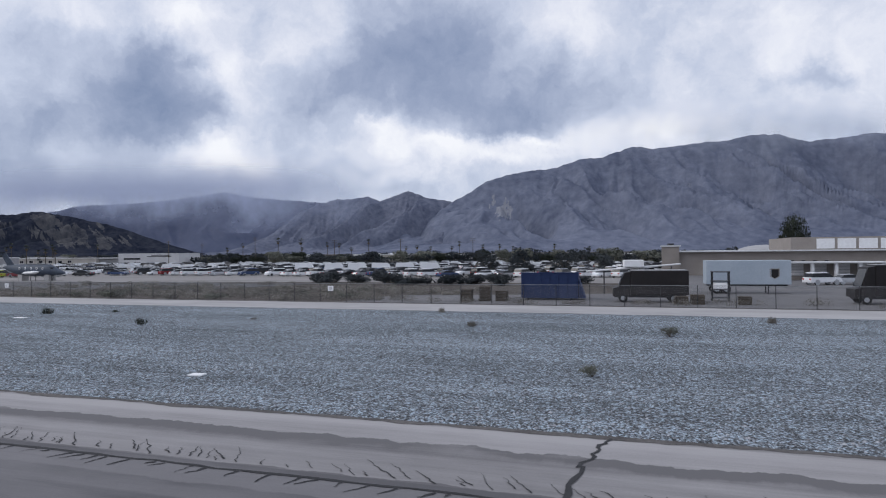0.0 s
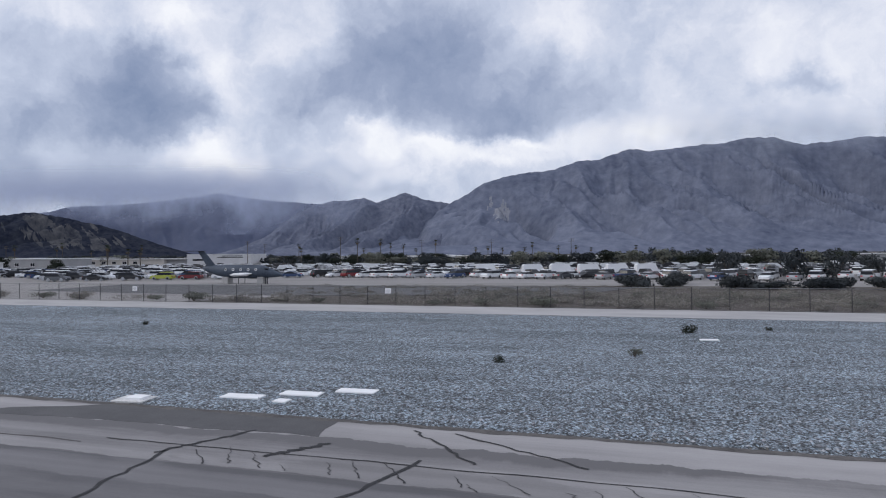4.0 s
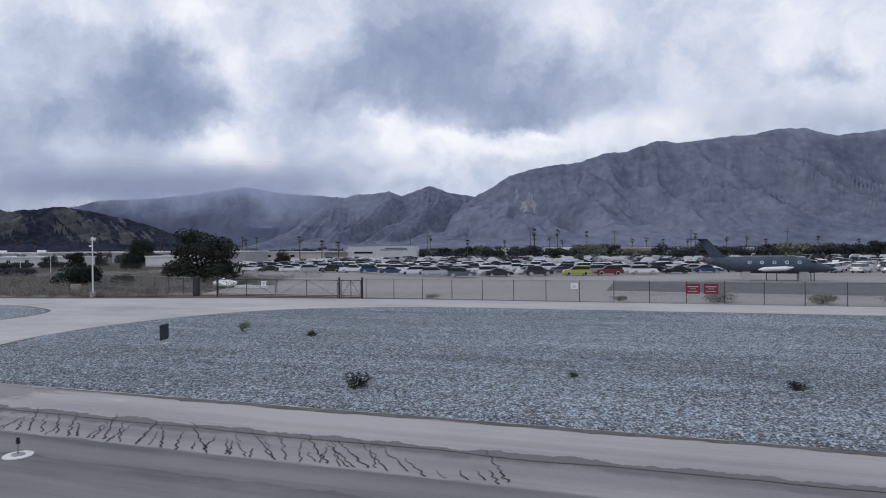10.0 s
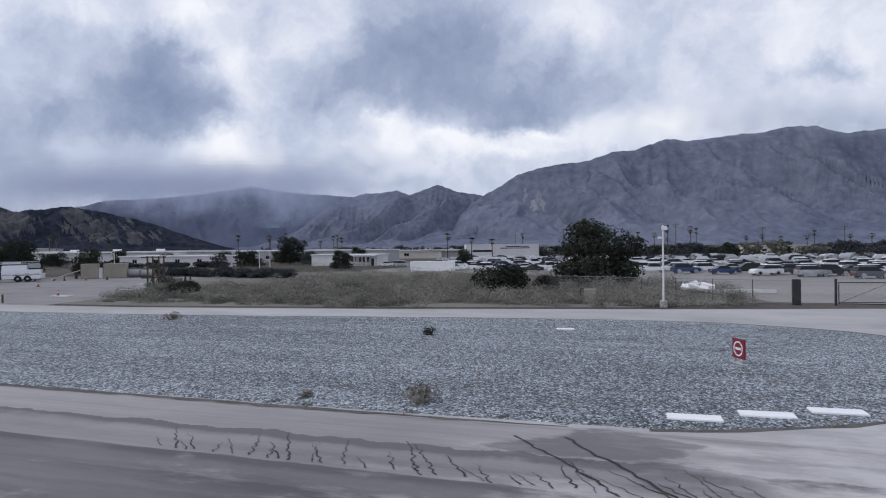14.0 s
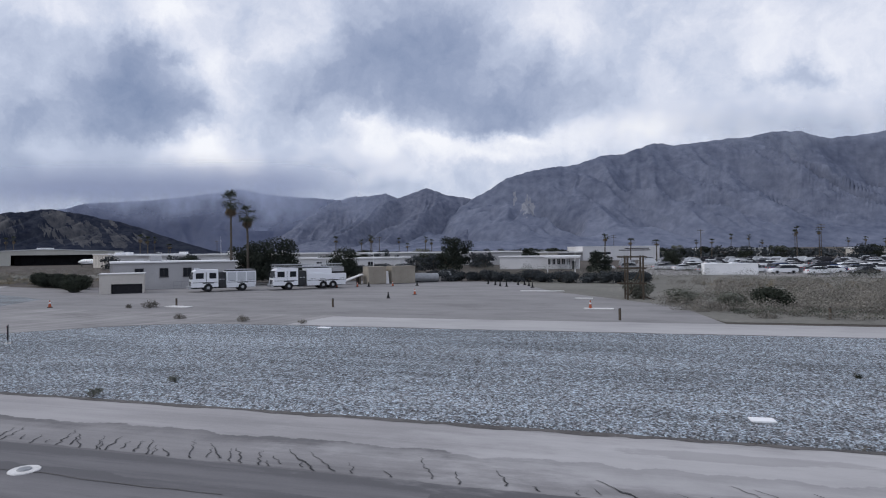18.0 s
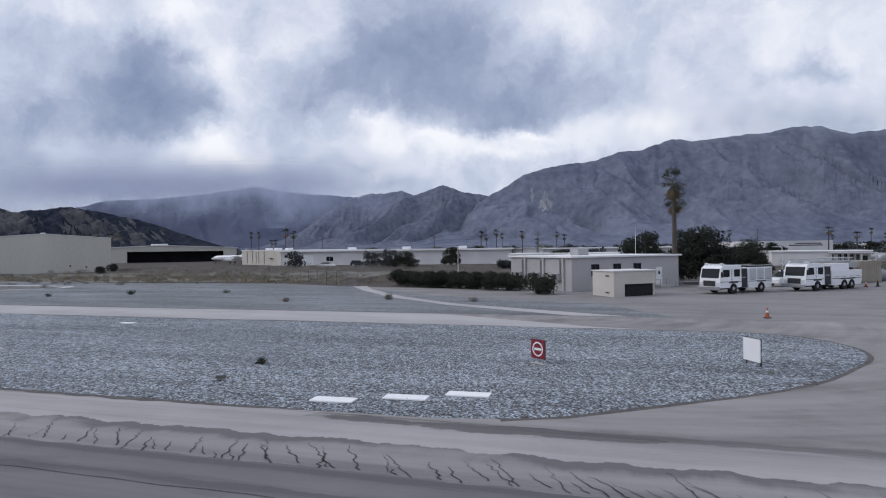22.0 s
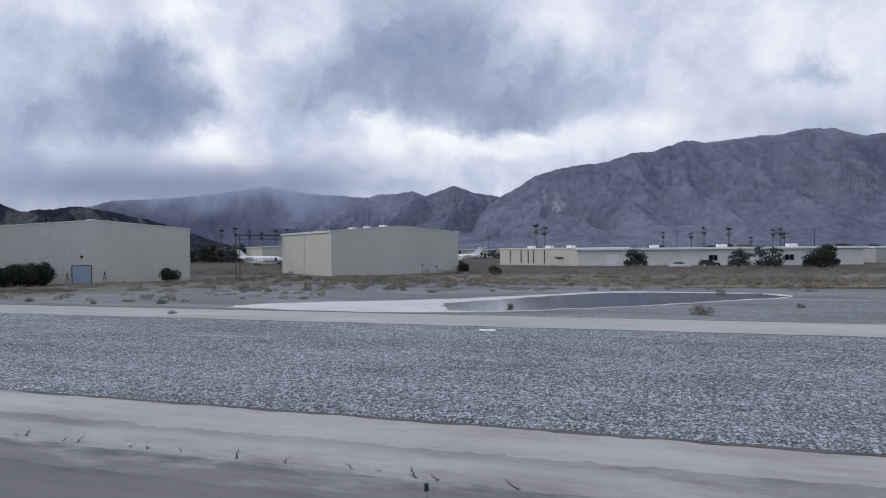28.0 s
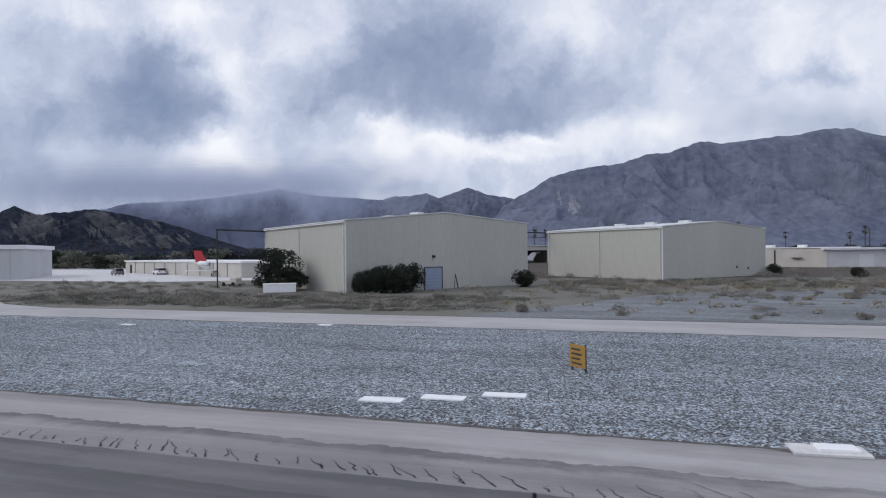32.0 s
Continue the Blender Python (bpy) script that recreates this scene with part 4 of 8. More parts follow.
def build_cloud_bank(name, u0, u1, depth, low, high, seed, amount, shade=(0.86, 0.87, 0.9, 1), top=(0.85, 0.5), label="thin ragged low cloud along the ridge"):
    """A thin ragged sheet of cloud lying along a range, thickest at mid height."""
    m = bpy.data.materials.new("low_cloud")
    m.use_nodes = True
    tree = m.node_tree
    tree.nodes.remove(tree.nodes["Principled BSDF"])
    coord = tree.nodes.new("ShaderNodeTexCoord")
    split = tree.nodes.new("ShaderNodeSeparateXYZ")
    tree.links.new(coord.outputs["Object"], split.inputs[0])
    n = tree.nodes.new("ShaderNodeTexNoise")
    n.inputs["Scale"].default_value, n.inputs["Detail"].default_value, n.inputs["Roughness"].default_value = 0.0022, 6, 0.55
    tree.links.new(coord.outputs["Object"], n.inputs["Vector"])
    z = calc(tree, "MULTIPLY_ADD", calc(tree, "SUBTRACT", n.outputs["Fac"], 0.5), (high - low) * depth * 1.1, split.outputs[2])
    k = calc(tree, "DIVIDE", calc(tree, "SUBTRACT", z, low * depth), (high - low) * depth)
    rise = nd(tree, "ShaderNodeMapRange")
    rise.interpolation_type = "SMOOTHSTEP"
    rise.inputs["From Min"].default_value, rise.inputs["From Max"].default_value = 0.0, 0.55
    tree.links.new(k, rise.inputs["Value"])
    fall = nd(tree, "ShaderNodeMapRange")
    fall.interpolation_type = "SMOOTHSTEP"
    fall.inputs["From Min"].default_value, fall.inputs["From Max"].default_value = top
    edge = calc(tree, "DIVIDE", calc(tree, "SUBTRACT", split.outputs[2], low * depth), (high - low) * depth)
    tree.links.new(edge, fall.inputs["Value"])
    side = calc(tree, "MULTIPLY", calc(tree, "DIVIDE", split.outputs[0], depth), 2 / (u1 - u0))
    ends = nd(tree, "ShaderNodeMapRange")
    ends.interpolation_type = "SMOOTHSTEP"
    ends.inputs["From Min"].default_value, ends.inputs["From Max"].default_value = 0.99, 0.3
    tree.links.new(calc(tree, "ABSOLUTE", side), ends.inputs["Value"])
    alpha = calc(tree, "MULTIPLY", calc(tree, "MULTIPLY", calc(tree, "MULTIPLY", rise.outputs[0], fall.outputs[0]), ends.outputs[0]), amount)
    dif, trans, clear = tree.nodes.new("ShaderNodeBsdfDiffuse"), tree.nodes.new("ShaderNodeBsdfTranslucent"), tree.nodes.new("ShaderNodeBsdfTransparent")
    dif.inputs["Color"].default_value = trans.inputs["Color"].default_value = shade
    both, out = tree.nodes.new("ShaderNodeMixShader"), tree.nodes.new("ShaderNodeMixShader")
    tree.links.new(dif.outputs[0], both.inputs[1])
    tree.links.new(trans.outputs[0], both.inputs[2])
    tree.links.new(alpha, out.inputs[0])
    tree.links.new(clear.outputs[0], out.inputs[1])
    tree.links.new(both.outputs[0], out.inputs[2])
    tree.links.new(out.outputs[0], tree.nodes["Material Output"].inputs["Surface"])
    mid = (u0 + u1) / 2
    bm = mesh()
    prev = None
    for i in range(25):
        x = (u0 + (u1 - u0) * i / 24 - mid) * depth
        v = [bm.verts.new((x, 0, z0)) for z0 in (low * depth, high * depth)]
        if prev:
            bm.faces.new((prev[0], v[0], v[1], prev[1]))
        prev = v
    ob = link(name, bm, m, None, label)
    p = MIDWAY + AHEAD * depth + ASIDE * (mid * depth)
    ob.matrix_world = pose(p.x, p.y, 0, 0, 0, 17)
    ob.visible_shadow = False
    return tagged(ob, category="cloud", kind="structure")


# flat see-through sheets whose pale tone stands for cloud and rain haze
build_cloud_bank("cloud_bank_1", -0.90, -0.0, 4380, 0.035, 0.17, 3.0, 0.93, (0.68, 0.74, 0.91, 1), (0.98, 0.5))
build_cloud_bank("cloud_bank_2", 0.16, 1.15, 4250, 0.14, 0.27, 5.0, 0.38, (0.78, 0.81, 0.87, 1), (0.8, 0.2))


# ---- buildings ----
def wall_box(name, parent, x0, x1, y0, y1, z0, z1, mat, label="", bevel=0.0):
    return part(name, block(mesh(), x0, x1, y0, y1, z0, z1, bevel), mat, parent, label)


def window(parent, x, z, wide, high, frame_mat=trim_white, y=0.0, name="window", sill=True):
    """A window in a front wall that faces local -y, its frame a little proud of the wall."""
    bm = mesh()
    t = 0.07
    for a, b, c, d in ((-wide / 2, wide / 2, high - t, high), (-wide / 2, wide / 2, 0, t), (-wide / 2, -wide / 2 + t, t, high - t), (wide / 2 - t, wide / 2, t, high - t), (-0.025, 0.025, t, high - t)):
        block(bm, x + a, x + b, y - 0.06, y + 0.02, z + c, z + d)
    w = part(name, bm, frame_mat, parent)
    part("pane", block(mesh(), x - wide / 2 + t, x + wide / 2 - t, y - 0.025, y - 0.004, z + t, z + high - t), window_glass, w)
    if sill:
        part("sill", block(mesh(), x - wide / 2 - 0.06, x + wide / 2 + 0.06, y - 0.12, y - 0.003, z - 0.07, z - 0.002, 0.01), frame_mat, w)
    return w


def flat_building(label, x, y, rz, long, deep, high, mat, roof_mat=roof_white, windows=(), doors=(), parapet=0.35, overhang=0.3, name="building", z=-0.06):
    b = base(name, label, "building", x, y, z, rz)
    t = 0.25
    wall_box("wall", b, 0, long, 0, t, 0, high, mat)
    wall_box("wall", b, 0, long, deep - t, deep, 0, high, mat)
    wall_box("wall", b, 0, t, t, deep - t, 0, high, mat)
    wall_box("wall", b, long - t, long, t, deep - t, 0, high, mat)
    part("roof", block(mesh(), -overhang, long + overhang, -overhang, deep + overhang, high, high + parapet, 0.03), roof_mat, b)
    for wx, wz, ww, wh in windows:
        window(b, wx, wz, ww, wh)
    for dx, dw, dh, dm in doors:
        d = part("door", block(mesh(), dx - dw / 2, dx + dw / 2, -0.06, -0.003, 0.02, dh, 0.01), dm, b)
        part("handle", block(mesh(), dx + dw * 0.32, dx + dw * 0.40, -0.12, -0.062, 0.95, 1.05, 0.01), galv, d)
    return b


def hangar(label, x, y, rz, long, deep, eave, ridge, door_at=None, downpipes=True):
    b = base("hangar", label, "hangar", x, y, -0.06, rz)
    n = 14
    step = long / n
    rise = (ridge - eave) / (long / 2)

    def top(px):
        return eave + rise * (long / 2 - abs(px - long / 2))

    for i in range(n):
        x0, x1 = i * step + 0.004, (i + 1) * step - 0.004
        for y0, y1 in ((0, 0.2), (deep - 0.2, deep)):
            bm = mesh()
            mid = [(x0, 0), (x1, 0), (x1, top(x1)), (x0, top(x0))]
            prism(bm, mid, y0, y1)
            part("wall_panel", bm, hangar_wall, b)
    m = max(6, int(deep / 2.4))
    s = deep / m
    shared = None
    for side in (0, 1):
        for j in range(m):
            if shared is None:
                ob = part("wall_panel", block(mesh(), 0, 0.2, 0.004, s - 0.004, 0, eave), hangar_wall, b)
                shared = ob.data
            else:
                ob = new("wall_panel", shared)
                ob.parent = b
            ob.location = (0 if side == 0 else long - 0.2, j * s, 0)
    for sx in (-1, 1):
        bm = mesh()
        over = 0.15
        xa = long / 2
        xb = -over if sx < 0 else long + over
        zb = eave - rise * over
        prism(bm, [(xa, ridge + 0.02), (xb, zb + 0.02), (xb, zb + 0.16), (xa, ridge + 0.16)], -0.1, deep + 0.1)
        part("roof", bm, hangar_roof, b)
    for k in range(3):
        bm = block(mesh(), long / 2 - 0.5, long / 2 + 0.5, deep * (0.2 + 0.28 * k), deep * (0.2 + 0.28 * k) + 2.2, ridge + 0.1, ridge + 0.5, 0.05)
        part("ridge_vent", bm, hangar_roof, b)
    part("gutter", block(mesh(), -0.3, -0.16, -0.1, deep + 0.1, eave - 0.22, eave - 0.06, 0.02), trim_white, b)
    if downpipes:
        for dy in (0.4, deep * 0.5, deep - 0.4):
            part("downpipe", tube(mesh(), (-0.12, dy, 0.05), (-0.12, dy, eave - 0.1), 0.06), trim_white, b)
    part("corner_trim", block(mesh(), -0.05, 0.10, -0.05, 0.10, 0, eave, 0.01), trim_white, b)
    if door_at:
        dx, dw, dh = door_at
        bm = mesh()
        for a, c, e, f in ((-dw / 2 - 0.12, -dw / 2, 0, dh), (dw / 2, dw / 2 + 0.12, 0, dh), (-dw / 2 - 0.12, dw / 2 + 0.12, dh, dh + 0.12)):
            block(bm, dx + a, dx + c, -0.09, -0.004, e, f)
        frame_ob = part("door_frame", bm, dark_steel, b)
        k = 7
        for i in range(k):
            z0 = dh * i / k
            part("door_slat", block(mesh(), dx - dw / 2 + 0.01, dx + dw / 2 - 0.01, -0.07, -0.004, z0 + 0.01, z0 + dh / k - 0.012, 0.012), door_blue, frame_ob)
        for off in (-dw / 2 - 0.75, dw / 2 + 1.9):
            bm = mesh()
            for a in (-0.35, 0.35):
                tube(bm, (dx + off + a, -0.7, 0.06), (dx + off, -0.5, 2.0), 0.04, n=6)
            tube(bm, (dx + off, -1.0, 0.06), (dx + off, -0.5, 2.0), 0.04, n=6)
            tube(bm, (dx + off - 0.18, -0.65, 1.0), (dx + off + 0.18, -0.65, 1.0), 0.03, n=6)
            part("door_guard", bm, dark_steel, b)
        part("wall_lamp", block(mesh(), dx - 0.2, dx + 0.2, -0.3, -0.004, 4.2, 4.55, 0.04), dark_steel, b)
    return b


hangar("large beige metal hangar with a blue-grey roller door", -501.0, 69.7, 51, 29.0, 31, 8.9, 10.15, (12.6, 2.6, 2.9))
hb = hangar("large beige metal hangar with pale downpipes", -463.7, 107.8, 50.6, 29.3, 27.0, 8.6, 9.65)
for vx, vz in ((20.0, 1.5), (23.5, 1.2)):
    part("wall_vent", block(mesh(), vx, vx + 0.4, -0.08, -0.004, vz, vz + 0.4, 0.02), dark_steel, hb)

# open hangar with a dark interior and its neighbours
oh = base("open_hangar", "wide pale hangar with a dark open front", "hangar", -533.7, 228.3, -0.06, 44)
for x0, x1, z0, z1 in ((-20, 0, 0, 6.3), (41, 47, 0, 6.3), (0, 41, 5.0, 6.3)):
    wall_box("wall", oh, x0, x1, 0, 0.3, z0, z1, hangar_wall)
wall_box("wall", oh, -20, 47, 34, 34.3, 0, 6.3, shadow_inside)
wall_box("wall", oh, -20, -19.7, 0.3, 34, 0, 6.3, hangar_wall)
wall_box("wall", oh, 46.7, 47, 0.3, 34, 0, 6.3, hangar_wall)
# near-black panels added behind the opening to hold its inner shade
for k in range(5):
    part("door_leaf", block(mesh(), 0.5 + k * 8.1, 8.2 + k * 8.1, 9.0 + 0.3 * (k % 2), 9.2 + 0.3 * (k % 2), 0.05, 4.8, 0.02), shadow_inside, oh)
part("roof", prism(mesh(), [(-20.5, 6.31), (13.5, 7.6), (47.5, 6.31), (47.5, 6.6), (13.5, 7.95), (-20.5, 6.6)], -0.5, 34.8), hangar_roof, oh)
part("gable", prism(mesh(), [(-19.8, 6.302), (46.8, 6.302), (13.5, 7.55)], 0.02, 0.28), hangar_wall, oh)
part("roof_unit", block(mesh(), 10, 17, 4, 7, 7.6, 8.5, 0.06), roof_white, oh)
part("side_door", block(mesh(), -12, -9.4, -0.06, -0.004, 0.05, 3.6, 0.3), shadow_inside, oh)

sw = base("warehouse", "low cream warehouse with dark slot windows", "building", -449.4, 192.8, -0.06, -32)
wall_box("wall", sw, 0, 30, 0, 0.3, 0, 4.8, stucco_cream)
wall_box("wall", sw, 0, 30, 24, 24.3, 0, 4.8, stucco_cream)
wall_box("wall", sw, 0, 0.3, 0.3, 24, 0, 4.8, stucco_cream)
wall_box("wall", sw, 29.7, 30, 0.3, 24, 0, 4.8, stucco_cream)
part("roof", block(mesh(), -0.2, 30.2, -0.2, 24.2, 4.8, 5.05, 0.03), roof_white, sw)
for sx in (4.2, 8.6, 11.4, 13.5, 17.6):
    part("slot_window", block(mesh(), sx, sx + 0.4, -0.05, -0.004, 0.6, 4.4, 0.02), dark_steel, sw)
part("awning", block(mesh(), 22, 24.5, -0.7, -0.004, 2.3, 2.45, 0.02), dark_steel, sw)
for ux in (6, 13, 21):
    part("roof_unit", block(mesh(), ux, ux + 1.8, 6, 8, 5.05, 5.7, 0.05), roof_white, sw)
lw = flat_building("long low building with a bright white roof", -424, 177, 9, 72, 22, 4.3, stucco_white, roof_white, [(16 + 19 * i, 1.2, 2.4, 1.6) for i in range(3)], [(9, 3.2, 3.2, jet_white)], 0.5, 0.9)
for ux in (20, 38, 56):
    part("roof_unit", block(mesh(), ux, ux + 2.4, 6, 8, 4.8, 5.6, 0.05), roof_white, lw)
flat_building("low flat building behind the long white roof", -345, 205, 6, 60, 18, 4.2, stucco_grey, roof_white, [(6 + 8 * i, 1.2, 2.2, 1.4) for i in range(6)])
lc = flat_building("cream low hangar row beside the bright ramp", -604, 141, -27, 66, 16, 3.1, stucco_cream, roof_white, [], [(4, 1.6, 2.3, dark_steel)])
for k in range(9):
    part("column", block(mesh(), 7 + k * 6.6, 7.35 + k * 6.6, -0.15, -0.004, 0, 3.1, 0.02), stucco_grey, lc)
hc = flat_building("pale metal hangar with a white fascia at the ramp", -620.6, 79, 38, 36, 26, 6.5, material("pale_metal_siding", (0.46, 0.46, 0.48), (0.58, 0.58, 0.60), 0.5, 0.2, 20), roof_white, [], [], 0.9, 0.5)
for k in range(11):
    part("wall_seam", block(mesh(), 1.5 + k * 3.2, 1.56 + k * 3.2, -0.05, -0.004, 0, 6.5), galv, hc)
gantry = base("door_gantry", "bare dark steel gantry beside the hangar eave", "gantry", -525.3, 89.4, -0.06, -95.0)
part("beam", block(mesh(), 0, 11.03, -0.1, 0.1, 8.45, 8.7), dark_steel, gantry)
for sx in (10.78,):
    part("post", block(mesh(), sx, sx + 0.14, -0.07, 0.07, 0, 8.45), dark_steel, gantry)

gantry = base("door_gantry", "bare dark steel gantry beside the second hangar", "gantry", -484.9, 125.2, -0.06, -118.0)
part("beam", block(mesh(), 0, 11.0, -0.1, 0.1, 8.3, 8.55), dark_steel, gantry)
part("beam", block(mesh(), 0, 11.0, -0.08, 0.08, 7.5, 7.6), dark_steel, gantry)
for sx in (9.9, 10.8):
    part("post", block(mesh(), sx, sx + 0.14, -0.07, 0.07, 0, 8.3), dark_steel, gantry)

# fire station with its shed
fh = base("fire_station", "white single-storey station with small dark windows", "building", -322.4, 70.7, -0.06, 44.5)
wall_box("wall", fh, 0, 16.3, 0, 0.25, 0, 3.75, stucco_pale)
wall_box("wall", fh, 0, 16.3, 11.75, 12, 0, 3.75, stucco_pale)
wall_box("wall", fh, 0, 0.25, 0.25, 11.75, 0, 3.75, stucco_pale)
wall_box("wall", fh, 16.05, 16.3, 0.25, 11.75, 0, 3.75, stucco_pale)
part("roof", block(mesh(), -0.3, 16.6, -0.3, 12.3, 3.75, 3.95, 0.03), roof_white, fh)
for wx in (3.3, 6.5, 9.6):
    window(fh, wx, 1.75, 1.15, 1.25, dark_steel)
d = part("door", block(mesh(), 12.5, 13.5, -0.07, -0.003, 0.35, 2.45, 0.01), trim_white, fh, "white door with a dark notice")
part("notice", block(mesh(), 12.85, 13.15, -0.085, -0.072, 1.6, 2.0), sign_ink, d)
part("handle", block(mesh(), 13.32, 13.4, -0.13, -0.072, 1.3, 1.4, 0.01), galv, d)
part("door_step", block(mesh(), 12.2, 13.8, -1.1, -0.003, 0, 0.33, 0.02), concrete, fh)
for k in range(3):
    y0 = 1.2 + 3.7 * k
    part("pilaster", block(mesh(), -0.22, -0.003, y0, y0 + 0.35, 0, 3.7, 0.02), stucco_pale, fh)
    unit = part("cooling_unit", block(mesh(), -0.65, -0.003, y0 + 0.6, y0 + 1.5, 1.2, 2.0, 0.04), stucco_grey, fh)
    part("grille", block(mesh(), -0.68, -0.652, y0 + 0.7, y0 + 1.4, 1.3, 1.9, 0.01), dark_steel, unit)
    part("cable_duct", block(mesh(), -0.3, -0.003, y0 + 0.62, y0 + 0.95, 2.0, 3.5, 0.02), stucco_grey, fh)
rail_bm = mesh()
for k in range(6):
    tube(rail_bm, (7.6 + k * 1.0, -1.6, 0), (7.6 + k * 1.0, -1.6, 1.1), 0.025, n=6)
for z in (0.55, 1.08):
    tube(rail_bm, (7.6, -1.6, z), (12.6, -1.6, z), 0.02, n=6)
part("railing", rail_bm, galv, fh)
part("antenna", tube(mesh(), (15.2, 6, 3.95), (15.2, 6, 7.6), 0.035, 0.015, 6), trim_white, fh)
part("roof_unit", block(mesh(), 5, 6.6, 5, 6.5, 3.95, 4.7, 0.06), stucco_grey, fh)
rb = flat_building("white block behind the fire station", -345, 150, 8, 34, 12, 3.1, stucco_white, roof_white, [(5 + 7 * i, 1.2, 1.6, 1.2) for i in range(4)])
part("roof_unit", block(mesh(), 15, 17.5, 4, 6, 3.45, 4.3, 0.06), stucco_grey, rb)

sh = base("shed", "cream plaster shed with a dark open lower bay", "shed", -317.7, 63.7, -0.05, 38.5)
wall_box("wall", sh, 0, 1.3, 0, 0.15, 0, 2.5, stucco_cream)
wall_box("wall", sh, 1.3, 5.0, 0, 0.15, 1.25, 2.5, stucco_cream)
wall_box("wall", sh, 0, 5.0, 3.35, 3.5, 0, 2.5, stucco_cream)
wall_box("wall", sh, 0, 0.15, 0.15, 3.35, 0, 2.5, stucco_cream)
wall_box("wall", sh, 4.85, 5.0, 0.15, 3.35, 0, 2.5, stucco_cream)
# dark sheet standing for the shade within the open bay
wall_box("bay_grille", sh, 1.32, 4.98, 0.25, 0.35, 0.02, 1.25, shadow_inside)
part("roof", block(mesh(), -0.12, 5.12, -0.12, 3.62, 2.5, 2.6, 0.02), stucco_white, sh)
for z in (0.35, 2.0):
    part("vent_slot", block(mesh(), -0.03, -0.003, 0.7, 1.3, z, z + 0.12), dark_steel, sh)

# far white building with a dark inscription, and its neighbours
wb = base("showroom", "large white showroom with a dark inscription", "building", -273.6, 276, -0.06, 17.5)
for x0, x1, y0, y1 in ((0, 33, 0, 0.3), (0, 33, 29.7, 30), (0, 0.3, 0.3, 29.7), (32.7, 33, 0.3, 29.7)):
    wall_box("wall", wb, x0, x1, y0, y1, 0, 5.8, stucco_white)
part("roof", block(mesh(), -0.1, 33.1, -0.1, 30.1, 5.8, 6.0, 0.02), roof_white, wb)
for x0, x1, z0 in ((18, 28.5, 4.75), (15.5, 29, 4.05)):
    part("inscription_bar", block(mesh(), x0, x1, -0.06, -0.004, z0, z0 + 0.38), sign_ink, wb)
part("shop_window", block(mesh(), 3, 12, -0.06, -0.004, 2.6, 3.5), window_glass, wb)
part("canopy", block(mesh(), -14, 0, -1.0, 8, 3.4, 3.9, 0.04), stucco_white, wb)
part("side_wing", block(mesh(), -14, -0.02, 0.5, 8, 0, 3.4), stucco_grey, wb)
for x, y, rz, ln, dp, hi, mat in ((-345, 262, 8, 62, 16, 3.6, stucco_cream), (-420, 300, 4, 60, 20, 4.2, stucco_white), (-215, 330, 0, 26, 12, 4.2, stucco_white), (-150, 352, 0, 30, 12, 3.8, stucco_cream),
                                  (-95, 300, 4, 30, 12, 3.6, stucco_white), (-20, 330, -4, 24, 12, 3.4, stucco_grey), (30, 280, 0, 24, 10, 3.8, stucco_grey), (-500, 330, 6, 50, 16, 4.4, stucco_cream),
                                  (-330, 345, 10, 34, 14, 4.2, stucco_white)):
    flat_building("low pale building among distant trees", x, y, rz, ln, dp, hi, mat, roof_white, [(4 + 6 * i, 1.1, 2.4, 1.4) for i in range(int(ln / 7))], [], 0.3, 0.6)

ar = base("arched_hall", "white barrel-roofed hall among trees", "building", -228, 448, -0.06, 0)
wall_box("wall", ar, 0, 62, 0, 0.3, 0, 2.6, stucco_white)
bm = mesh()
pts = [(3 + 56 * k / 12, 2.6 + 2.0 * math.sin(math.pi * k / 12) ** 0.6) for k in range(13)]
prism(bm, pts, 0, 26)
part("roof", bm, roof_white, ar)

sm = flat_building("small white clinic with a row of narrow windows", -286.4, 160.8, 3, 20, 9, 3.1, stucco_white, roof_white, [(12.6 + 1.2 * i, 1.1, 0.8, 1.5) for i in range(5)], [(18.8, 1.0, 2.1, dark_steel)], 0.25, 0.3)
part("porch", block(mesh(), 11.5, 20.4, -2.4, -0.31, 2.75, 2.95, 0.02), stucco_white, sm)
for k in range(4):
    part("porch_post", tube(mesh(), (12 + k * 2.7, -2.2, 0), (12 + k * 2.7, -2.2, 2.75), 0.08, n=8), trim_white, sm)

# delivery depot
dp = base("depot", "tan depot with a flat roof and corner tower", "building", 6.5, 133, -0.06, 0)
wall_box("wall", dp, 0, 130, 0, 0.3, 0, 4.6, stucco_tan)
wall_box("wall", dp, 0, 0.3, 0.3, 40, 0, 4.6, stucco_tan)
wall_box("wall", dp, 0, 130, 39.7, 40, 0, 4.6, stucco_tan)
wall_box("wall", dp, 129.7, 130, 0.3, 39.7, 0, 4.6, stucco_tan)
part("roof", block(mesh(), -0.6, 130.6, -0.8, 40.4, 4.6, 4.85, 0.03), hangar_roof, dp)
part("tower", block(mesh(), -3.2, -0.02, -1.0, 3.5, 0, 5.7, 0.05), stucco_tan, dp)
part("tower_cap", block(mesh(), -3.4, 0.2, -1.2, 3.7, 5.7, 5.95, 0.03), hangar_roof, dp)
part("tower_lamp", block(mesh(), -2.2, -1.0, -0.6, 0.4, 5.95, 6.35, 0.04), dark_steel, dp)
# recesses drawn as dark strips, their shade put into the colour
for k in range(9):
    part("recess", block(mesh(), 10 + k * 1.9, 10.6 + k * 1.9, -0.08, -0.004, 0.6, 2.9), dark_steel, dp)
